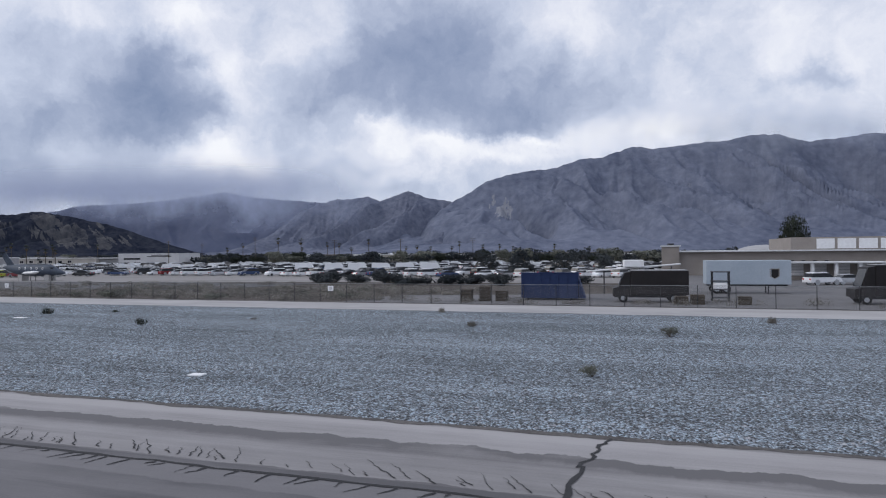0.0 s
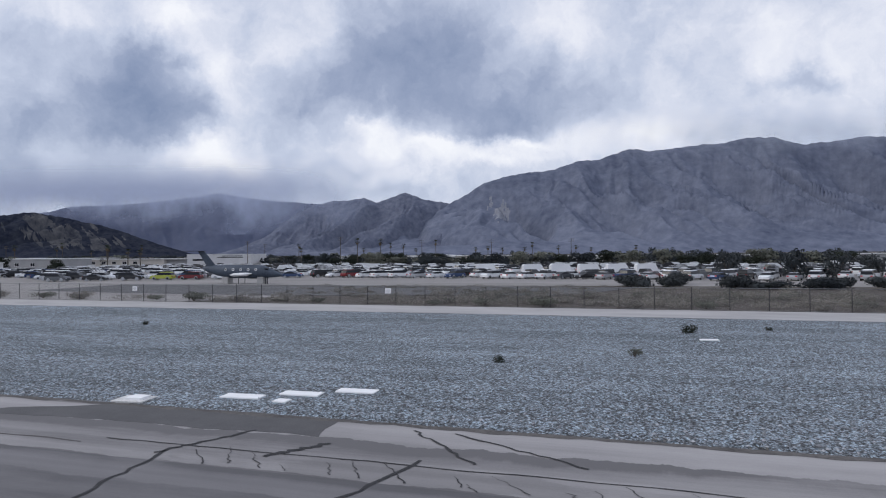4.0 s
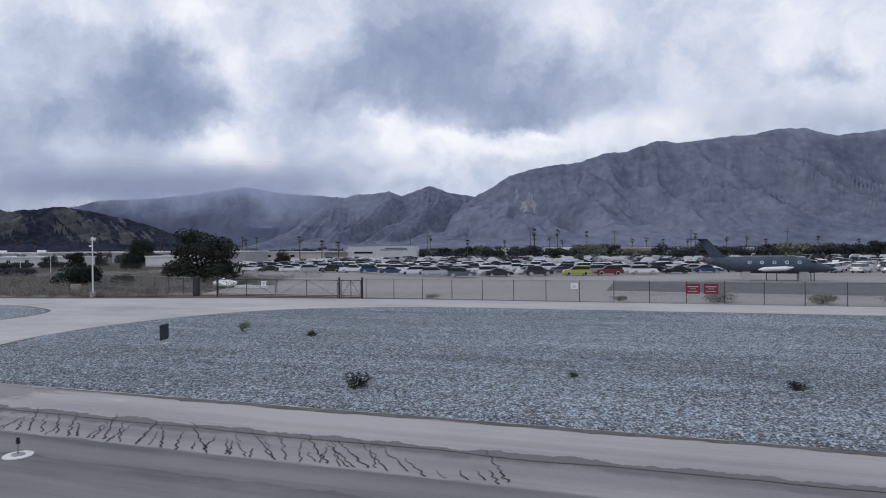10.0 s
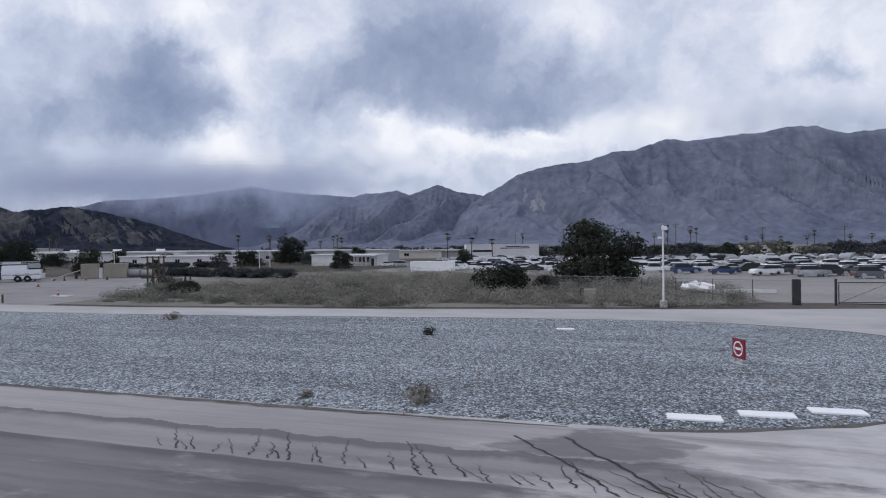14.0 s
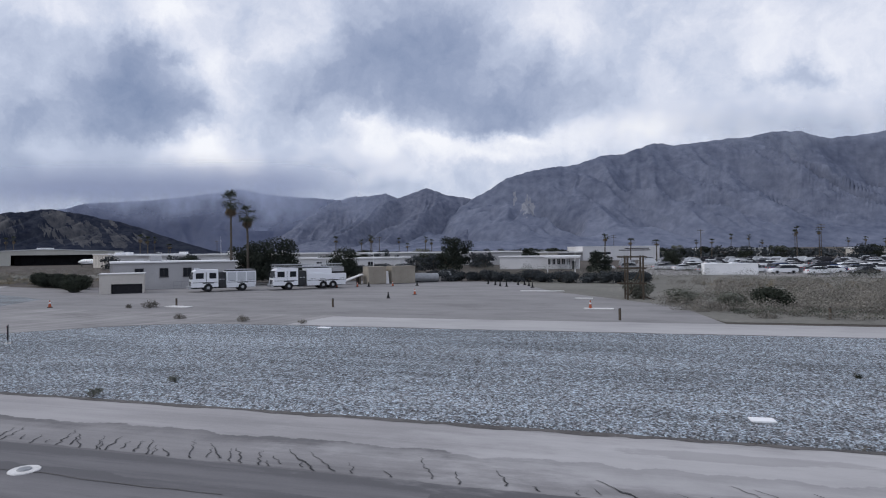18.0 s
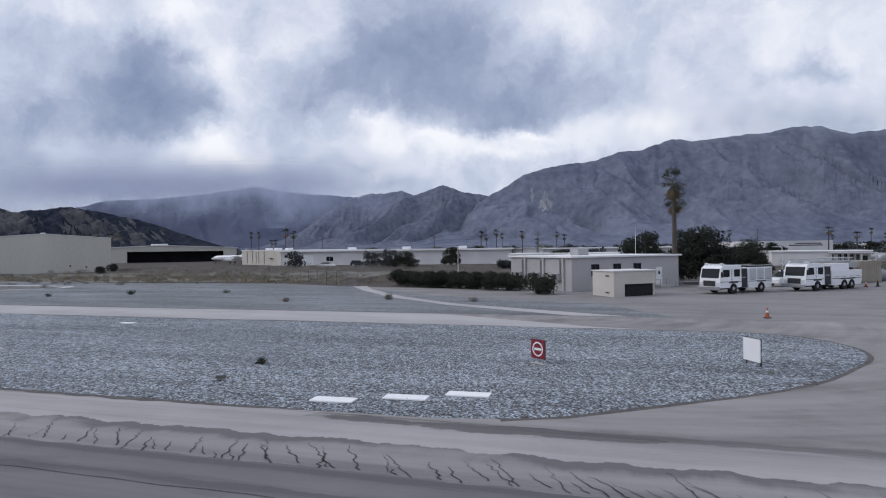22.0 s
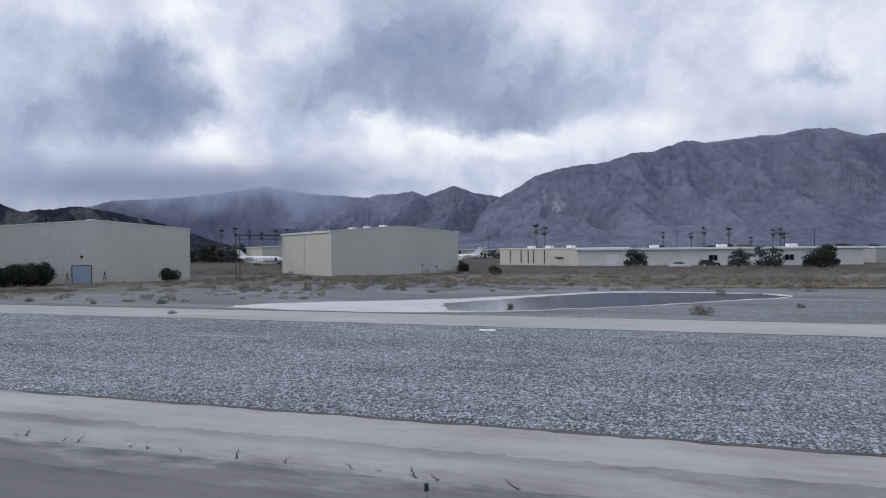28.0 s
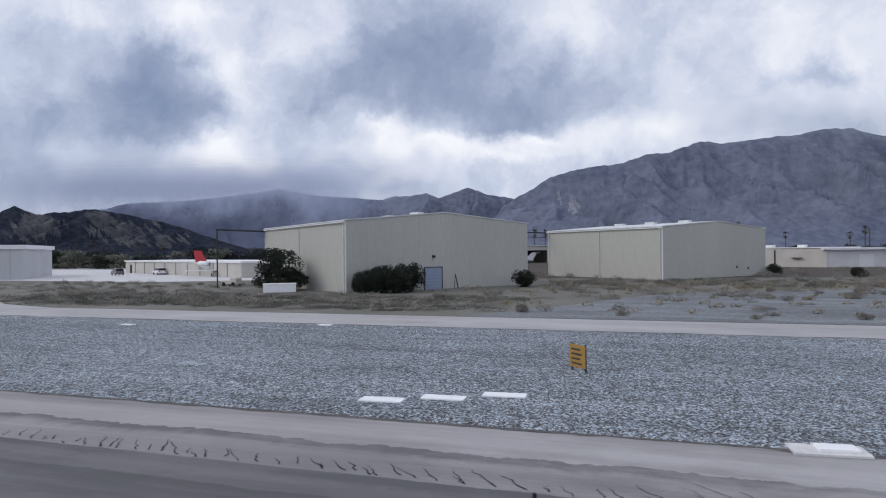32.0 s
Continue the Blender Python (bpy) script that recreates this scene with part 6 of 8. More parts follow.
for k, weeds in enumerate((dry_weeds, dark_weeds, green_weeds)):
    for x, y, s in weeds:
        plant("weed_clump", ("brown dry weed clump on grey gravel", "small dark weed clump on grey gravel", "grey-green weed clump on grey gravel")[k], "weeds", small_bushes[k], x, y, random.uniform(0, 360), (s, s, s), "weed clumps", 0.02 if y < 40 else -0.03)
fence_bushes = [bush_meshes(160 + k, 3.4, 1.15, leaf_grey if k else leaf_dry, 1100, 0.08) for k in range(2)]
for x, s in ((-129.5, 1.0), (-121.5, 0.9), (-115.7, 1.0), (-138, 0.5), (-105, 0.7), (-94, 0.7), (-84, 0.6), (-60.3, 1.1), (-52, 0.7), (-156, 0.5), (-37, 0.6), (-66, 0.8), (-99.5, 1.15), (-46, 0.8), (-71, 0.6)):
    plant("fence_bush", "rounded dry bush at the fence foot", "bush", random.choice(fence_bushes), x, 59.6 + random.uniform(0, 1.2), random.uniform(0, 360), (s, s, s), "bushes at the fence")


# ---- fence and gate ----
def wire_material():
    m = bpy.data.materials.new("chain_link_mesh")
    m.use_nodes = True
    tree = m.node_tree
    shader = tree.nodes["Principled BSDF"]
    shader.inputs["Base Color"].default_value = (0.25, 0.25, 0.26, 1)
    shader.inputs["Roughness"].default_value = 0.6
    clear = tree.nodes.new("ShaderNodeBsdfTransparent")
    mix = tree.nodes.new("ShaderNodeMixShader")
    mix.inputs[0].default_value = 0.06
    tree.links.new(clear.outputs[0], mix.inputs[1])
    tree.links.new(shader.outputs[0], mix.inputs[2])
    tree.links.new(mix.outputs[0], tree.nodes["Material Output"].inputs["Surface"])
    return m


wire = wire_material()


def fence_line(label, x0, y0, x1, y1, high=1.95, gap=3.05, name="fence"):
    span = math.hypot(x1 - x0, y1 - y0)
    n = max(1, round(span / gap))
    f = base(name, label, "fence", x0, y0, -0.06, math.degrees(math.atan2(y1 - y0, x1 - x0)))
    step = span / n
    post = None
    for i in range(n + 1):
        if post is None:
            ob = part("post", tube(mesh(), (0, 0, 0), (0, 0, high + 0.05), 0.03, n=8), dark_steel, f)
            post = ob.data
        else:
            ob = new("post", post)
            ob.parent = f
        ob.location = (i * step, 0, 0)
    part("top_rail", tube(mesh(), (0, 0, high), (span, 0, high), 0.02, n=6), galv, f)
    part("bottom_wire", tube(mesh(), (0, 0, 0.08), (span, 0, 0.08), 0.01, n=4), galv, f)
    part("wire_mesh", block(mesh(), 0, span, 0.036, 0.042, 0.06, high - 0.03), wire, f)
    return f


fence_line("dark-posted chain-link fence along the service road", -162.6, 58.6, 62, 58.9)
fence_line("chain-link fence running into dry scrub", -182.8, 58.4, -204, 66)
fence_line("chain-link fence beside the path", -351, 77, -366, 88, 1.9)
gate = base("swing_gate", "dark double swing gate of chain-link panels", "gate", -180.0, 57.9, -0.05, 0)
for x in (0.0, 14.75, 17.3):
    part("gate_post", tube(mesh(), (x, 0, 0), (x, 0, 2.15), 0.10, n=10), dark_steel, gate)
for x0, x1, dz in ((0.2, 7.25, 0), (7.45, 14.55, 0), (14.95, 17.15, 0)):
    leafp = mesh()
    for z in (0.15, 0.28, 1.85):
        tube(leafp, (x0, 0, z), (x1, 0, z), 0.035, n=6)
    for x in (x0, x1, (x0 + x1) / 2):
        tube(leafp, (x, 0, 0.15), (x, 0, 1.85), 0.035, n=6)
    tube(leafp, (x0, 0, 0.2), ((x0 + x1) / 2, 0, 1.85), 0.015, n=5)
    tube(leafp, (x1, 0, 0.2), ((x0 + x1) / 2, 0, 1.85), 0.015, n=5)
    lf = part("gate_leaf", leafp, dark_steel, gate)
    part("wire_mesh", block(mesh(), x0, x1, 0.04, 0.046, 0.18, 1.83), wire, lf)
part("end_post", block(mesh(), -3.1, -2.5, -0.2, 0.3, 0, 2.1, 0.05), dark_steel, gate)


def notice(label, x, z, wide, high, mat, bars, bar_mat, y=58.45):
    b = base("fence_sign", label, "sign", x, y, z, 0, "signs on the fence")
    part("board", block(mesh(), -wide / 2, wide / 2, -0.02, 0.0, 0, high, 0.004), mat, b)
    for x0, x1, z0, z1 in bars:
        part("lettering_bar", block(mesh(), x0 * wide, x1 * wide, -0.026, -0.0205, z0 * high, z1 * high), bar_mat, b)
    for sx in (-0.3, 0.3):
        part("clip", block(mesh(), sx * wide - 0.02, sx * wide + 0.02, 0.001, 0.1, high * 0.8, high * 0.88), galv, b)


for x in (-141.8, -105.9, -75.3, -30.7, -174.0):
    notice("small white notice on chain-link fence", x, 1.15, 0.62, 0.52, sign_white, [(-0.3, 0.3, 0.62, 0.72), (-0.35, 0.35, 0.4, 0.5), (-0.25, 0.25, 0.2, 0.28)], stucco_grey, 57.7 if x < -170 else 58.45)
for x in (-131.75, -130.3):
    notice("red warning board with white lettering lines", x, 0.85, 1.15, 0.85, red_sign, [(-0.38, 0.38, 0.66, 0.76), (-0.2, 0.2, 0.47, 0.53), (-0.34, 0.34, 0.2, 0.28)], stucco_grey)


# ---- airfield signs, lights and markers ----
def entry_sign(x, y, rz, back=dark_steel):
    b = base("no_entry_sign", "red square no-entry sign low over gravel", "sign", x, y, 0.03, rz, "no-entry signs")
    board = part("board", block(mesh(), -0.4, 0.4, -0.04, -0.03, 0.22, 1.02), red_sign, b)
    part("back_panel", block(mesh(), -0.41, 0.41, -0.0295, 0.03, 0.21, 1.03, 0.012), back, b)
    ring = mesh()
    n = 28
    loops = []
    for r in (0.31, 0.25):
        loops.append([ring.verts.new((r * math.cos(6.2832 * i / n), -0.046, 0.62 + r * math.sin(6.2832 * i / n))) for i in range(n)])
    for i in range(n):
        j = (i + 1) % n
        ring.faces.new((loops[0][i], loops[0][j], loops[1][j], loops[1][i]))
    part("ring", ring, sign_white, board)
    part("bar", block(mesh(), -0.19, 0.19, -0.05, -0.0405, 0.57, 0.67), sign_white, board)
    for sx in (-0.28, 0.28):
        part("leg", tube(mesh(), (sx, 0, 0), (sx, 0, 0.23), 0.025, n=8), galv, b)
    part("footing", block(mesh(), -0.4, 0.4, -0.15, 0.15, -0.02, 0.02), concrete, b)


for x, y, rz, back in ((-159.9, 27.5, -77, dark_steel), (-190.6, 28.7, -63, red_sign), (-287.8, 27.3, -41, dark_steel), (-319.4, 26.9, -36, dark_steel)):
    entry_sign(x, y, rz, back)
for label, x, y, rz, mat, bars in (("white board sign on dark posts in gravel", -310.9, 28.5, -60, sign_white, False), ("yellow board sign with dark lettering lines", -468.95, 26.2, -46, yellow_sign, True)):
    b = base("board_sign", label, "sign", x, y, 0.03, rz)
    bd = part("board", block(mesh(), -0.5, 0.5, -0.03, 0.0, 0.18, 1.1, 0.004), mat, b)
    if bars:
        for k in range(4):
            part("lettering_bar", block(mesh(), -0.36, 0.30 - 0.1 * (k % 2), -0.037, -0.0305, 0.3 + 0.19 * k, 0.37 + 0.19 * k), sign_ink, bd)
    for sx in (-0.42, 0.42):
        part("post", block(mesh(), sx - 0.03, sx + 0.03, 0.032, 0.09, -0.02, 1.14, 0.006), dark_steel, b)
    part("footing", block(mesh(), -0.5, 0.5, -0.12, 0.16, -0.02, 0.012), concrete, b)

gs = base("guidance_sign", "black-backed taxiway guidance sign on concrete pad", "sign", -240.25, 14.45, 0.0, 80)
pad = part("pad", block(mesh(), -1.05, 1.15, -0.38, 0.38, -0.01, 0.05, 0.015), pad_white, gs, "pale concrete pad")
part("manhole_ring", tube(mesh(), (0.8, 0.0, 0.05), (0.8, 0.0, 0.058), 0.16, n=16), galv, pad)
part("cabinet", block(mesh(), -0.62, 0.46, -0.11, 0.11, 0.2, 0.84, 0.012), black_paint, gs)
for sx in (-0.55, -0.1, 0.38):
    lg = part("leg", tube(mesh(), (sx, 0, 0.05), (sx, 0, 0.23), 0.03, n=8), galv, gs)
    part("flange", tube(mesh(), (sx, 0, 0.05), (sx, 0, 0.075), 0.08, n=12), galv, lg)

for x, y in ((-70.1, 11.3), (-88.2, 11.4), (-113.7, 11.15), (-241.2, 11.5), (-267.6, 11.3), (-355.7, 11.2), (-412.3, 11.7), (-457.6, 11.6), (-468.3, 11.8), (-190.5, 11.5), (-30, 11.5), (-150, 11.5), (-300, 11.4), (-385, 11.5)):
    b = base("edge_light", "taxiway edge light on a white painted disc", "light", x, y, 0.0, random.uniform(0, 360), "taxiway edge lights")
    part("disc", tube(mesh(), (0, 0, 0), (0, 0, 0.02), 0.34, 0.33, 24), pad_white, b)
    part("plate", tube(mesh(), (0, 0, 0.02), (0, 0, 0.05), 0.16, 0.14, 16), galv, b)
    if x not in (-190.5, -267.6, -457.6):
        part("stem", tube(mesh(), (0, 0, 0.05), (0, 0, 0.30), 0.022, n=8), galv, b)
        part("lamp", tube(mesh(), (0, 0, 0.30), (0, 0, 0.44), 0.05, 0.04, 10), black_paint, b)

slab_mesh = None
for x, y in ((-65.2, 19.35), (-63.4, 20.25), (-61.65, 21.15), (-192.9, 19.3), (-190.9, 20.2), (-188.9, 21.1), (-324.9, 18.8), (-322.7, 19.7), (-320.8, 20.6), (-474.7, 19.5), (-472.8, 20.3), (-470.9, 21.2)):
    b = base("marker_slab", "white painted marker slab lying on gravel", "marker", x, y, 0.03, 3, "marker slabs")
    if slab_mesh is None:
        ob = part("slab", block(mesh(), -0.74, 0.74, -0.3, 0.3, 0, 0.06, 0.012), white_paint, b)
        slab_mesh = ob.data
    else:
        ob = new("slab", slab_mesh)
        ob.parent = b
for x, y, w, d in ((-68.7, 18.1, 0.6, 0.45), (-462.1, 17.5, 0.85, 0.42)):
    b = base("concrete_pad", "white concrete pad with a raised lid", "pad", x, y, 0.0, 5)
    part("pad", block(mesh(), -w, w, -d, d, 0, 0.07, 0.015), pad_white, b)
    part("lid", block(mesh(), -w * 0.3, w * 0.75, -d * 0.6, d * 0.6, 0.07, 0.15, 0.015), white_paint, b)
for x, y, w in ((-63.5, 19.1, 0.25), (-17.6, 21.8, 0.3), (-48, 38.4, 0.5), (-115.6, 19.5, 0.32), (-118.1, 37.6, 0.3), (-198.9, 37.9, 0.5), (-250.5, 19.8, 0.33), (-273.2, 37.3, 0.4), (-349.3, 35.6, 0.5), (-417.1, 37.4, 0.5), (-501.2, 35.9, 0.5), (-487.1, 38.6, 0.5)):
    b = base("marker_plate", "small flat white plate in gravel", "marker", x, y, 0.03, random.uniform(-8, 8), "small marker plates")
    part("plate", block(mesh(), -w, w, -0.22, 0.22, 0, 0.06, 0.01), white_paint, b)


# ---- parked cars ----
def wheel_mesh(r, w):
    bm = mesh()
    tube(bm, (0, -w / 2, 0), (0, w / 2, 0), r, n=16)
    for f in bm.faces:
        f.material_index = 0
    n = len(bm.faces)
    tube(bm, (0, -w / 2 - 0.012, 0), (0, w / 2 + 0.012, 0), r * 0.62, n=12)
    bm.faces.ensure_lookup_table()
    for f in bm.faces[n:]:
        f.material_index = 1
    me = bpy.data.meshes.new("wheel")
    bm.to_mesh(me)
    bm.free()
    me.materials.append(rubber)
    me.materials.append(rim_mat)
    return me


car_wheel, suv_wheel = wheel_mesh(0.33, 0.22), wheel_mesh(0.38, 0.25)
SHAPES = {
    # body outline, glass outline, roof outline, half width, wheel places, wheel
    "sedan": ([(-2.35, 0.30), (-2.38, 0.62), (-2.25, 0.92), (-1.65, 0.98), (0.95, 0.96), (1.95, 0.84), (2.33, 0.62), (2.35, 0.30)],
              [(-1.75, 0.97), (-1.0, 1.36), (0.25, 1.38), (1.05, 0.96)], [(-1.05, 1.36), (-0.75, 1.42), (0.05, 1.43), (0.32, 1.37)], 0.90, (-1.42, 1.42), car_wheel, 0.33),
    "suv": ([(-2.35, 0.36), (-2.38, 0.75), (-2.30, 1.05), (-1.9, 1.10), (1.0, 1.08), (2.1, 1.00), (2.35, 0.72), (2.36, 0.36)],
            [(-2.2, 1.09), (-1.95, 1.62), (0.35, 1.64), (1.15, 1.08)], [(-2.05, 1.62), (-1.9, 1.72), (0.1, 1.74), (0.45, 1.64)], 0.95, (-1.42, 1.45), suv_wheel, 0.38),
    "pickup": ([(-2.75, 0.42), (-2.78, 0.80), (-2.75, 1.12), (-0.7, 1.12), (1.1, 1.10), (2.4, 1.04), (2.68, 0.80), (2.70, 0.42)],
               [(-0.85, 1.11), (-0.65, 1.72), (0.75, 1.74), (1.35, 1.10)], [(-0.7, 1.72), (-0.55, 1.82), (0.55, 1.83), (0.82, 1.74)], 0.97, (-1.75, 1.72), suv_wheel, 0.38),
    "van": ([(-2.8, 0.36), (-2.85, 1.2), (-2.8, 2.35), (-2.6, 2.52), (1.15, 2.52), (1.45, 2.35), (1.95, 1.35), (2.65, 1.10), (2.8, 0.80), (2.8, 0.36)],
            [(1.06, 1.40), (1.06, 2.12), (1.49, 2.14), (1.92, 1.41)], [(-2.5, 2.52), (-2.4, 2.58), (0.9, 2.58), (1.0, 2.52)], 1.0, (-1.7, 1.75), suv_wheel, 0.38),
}


def build_car(kind, paint, label):
    body, glass, roof, half, axles, wheel, r = SHAPES[kind]
    c = base("parked_" + kind if kind != "sedan" else "parked_car", label, kind if kind in ("van", "pickup") else "car", group="cars in the storage lot")
    bm = prism(mesh(), body, -half, half, (0.6, 0.10))
    bmesh.ops.bevel(bm, geom=[e for e in bm.edges if abs(e.verts[0].co.y - e.verts[1].co.y) < 0.2], offset=0.05, segments=2, affect="EDGES")
    part("body", bm, paint, c)
    wide = half - 0.05 if kind != "van" else half - 0.14
    part("cabin_glass", prism(mesh(), glass, -wide, wide, (glass[0][1], 0.30 if kind != "van" else 0.05)), window_glass, c)
    top = half - 0.20
    part("roof", prism(mesh(), roof, -top, top, (roof[0][1], 0.4)), paint, c)
    for ax in axles:
        for sy in (-1, 1):
            w = new("wheel", wheel)
            w.parent = c
            w.location = (ax, sy * (half - 0.12), r)
    front, back = body[-2][0], body[1][0]
    zf = body[-2][1]
    for sy in (-1, 1):
        y0, y1 = sorted((sy * (half - 0.1), sy * (half - 0.42)))
        part("headlight", block(mesh(), front - 0.12, front + 0.012, y0, y1, zf - 0.08, zf + 0.06), lamp_glass, c)
        part("tail_light", block(mesh(), back - 0.012, back + 0.1, y0, y1, 0.72, 0.92), red_paint, c)
    return c


paints = {
    "white": (plain("white_car_paint", (0.76, 0.77, 0.79), 0.25, 0, 0.5, 0.03), "white"), "silver": (plain("silver_car_paint", (0.42, 0.43, 0.45), 0.25, 0.4, 0.5, 0.04), "silver"),
    "black": (plain("black_car_paint", (0.012, 0.012, 0.014), 0.2, 0, 0.5), "black"), "grey": (plain("grey_car_paint", (0.11, 0.115, 0.125), 0.25, 0.3, 0.5), "dark grey"),
    "blue": (plain("blue_car_paint", (0.03, 0.055, 0.13), 0.25, 0.2, 0.5), "dark blue"), "red": (plain("red_car_paint", (0.16, 0.014, 0.018), 0.25, 0, 0.5), "dark red"),
    "lime": (plain("lime_car_paint", (0.40, 0.44, 0.06), 0.3, 0, 0.5), "yellow-green"),
}
random.seed(21)
car_masters = {}


def park(kind, colour, x, y, rz):
    key = (kind, colour)
    m = pose(x, y, -0.02, 0, 0, rz)
    word = {"sedan": "sedan", "suv": "sport utility vehicle", "pickup": "pickup", "van": "high-roofed cargo van"}[kind]
    if key not in car_masters:
        car_masters[key] = build_car(kind, paints[colour][0], "%s %s parked in a storage lot" % (paints[colour][1], word))
        car_masters[key].matrix_world = m
        return car_masters[key]
    return copy_thing(car_masters[key], m)


def lot_front(x):
    return float(np.interp(x, [-245, -224, -208, -191, -178, -166, -155, -142, -131, -120, -97, -62, -30, 10], [133, 126, 121, 119, 111, 101, 109, 113, 121, 130, 127, 124, 121, 124]))


special = {-153: ("suv", "black"), -147: ("suv", "lime"), -141: ("suv", "red"), -111: ("suv", "red")}
for row, (off, x0, x1) in enumerate(((0, -240, -2), (6.5, -236, 0), (13.5, -244, 4), (23, -246, 8), (38, -246, 0), (56, -240, -4))):
    x = x0 + random.uniform(0, 3)
    while x < x1:
        kind = random.choices(("sedan", "suv", "pickup"), (5, 5, 1))[0]
        colour = random.choices(("white", "silver", "black", "grey", "blue", "red"), (11.5, 3, 2.6, 2.4, 0.8, 0.25))[0]
        if row == 0:
            for sx, (k2, c2) in special.items():
                if abs(sx - x) < 2.9:
                    kind, colour = k2, c2
        y = lot_front(x) + off + random.uniform(-0.6, 0.6)
        if row < 2 and random.random() < 0.05:
            x += 4
            continue
        if not (-132 < x < -106 and y < 103) and not (-80 < x < -44 and 138 < y < 152):
            park(kind, colour, x, y, (16 if x < -125 else 62) + random.uniform(-9, 9) + random.choice((0, 0, 0, 180)))
        x += random.uniform(5.2, 6.3) if x < -125 else random.uniform(3.4, 4.4)
for k in range(5):
    park("van", "white", -73.5 + k * 6.1, 143 + 0.6 * k, 24 + random.uniform(-4, 4))
park("van", "white", -86, 150, 20)
for x, y, k, c, rz in ((23.4, 99.5, "suv", "white", 25), (27.0, 101.0, "sedan", "silver", 20), (-298.6, 83.2, "pickup", "white", 220), (-240, 150, "suv", "white", 20), (-247, 152, "sedan", "white", 15), (-254, 150, "suv", "silver", 10),
                       (-260, 153, "sedan", "white", 200), (-232, 140, "suv", "white", 15), (-225, 139, "suv", "blue", 15), (-385, 168, "suv", "silver", 10), (-392, 166, "suv", "black", 10), (-399, 160, "sedan", "white", 10), (-581, 128, "suv", "white", 150),
                       (-590, 124, "suv", "grey", 150)):
    park(k, c, x, y, rz)


def far_cars():
    rng = np.random.RandomState(9)
    verts, faces = [], []
    for row in range(7):
        x = -255.0
        while x < 40:
            y = 188 + row * 9 + rng.uniform(-1, 1)
            n = len(verts)
            h = rng.choice((1.42, 1.72, 1.72))
            for (px, pz), half in (((-2.3, 0.35), 0.9), ((-2.3, 1.0), 0.9), ((-1.7, h), 0.7), ((0.4, h), 0.7), ((1.2, 1.0), 0.9), ((2.3, 0.85), 0.9), ((2.3, 0.35), 0.9)):
                verts += [(x + px, y - half, pz), (x + px, y + half, pz)]
            for k in range(6):
                faces.append((n + 2 * k, n + 2 * k + 1, n + 2 * k + 3, n + 2 * k + 2))
            faces.append(tuple(n + 2 * k for k in range(7)))
            x += rng.uniform(5.3, 8.5)
    m = material("far_car_paint", (0.012, 0.012, 0.016), (0.5, 0.52, 0.55), 0.4, 0.3, 4, island=3.4)
    tagged(gathered("distant_cars", verts, faces, m), "rows of parked cars far back in the lot", "cars", kind="stuff")


far_cars()


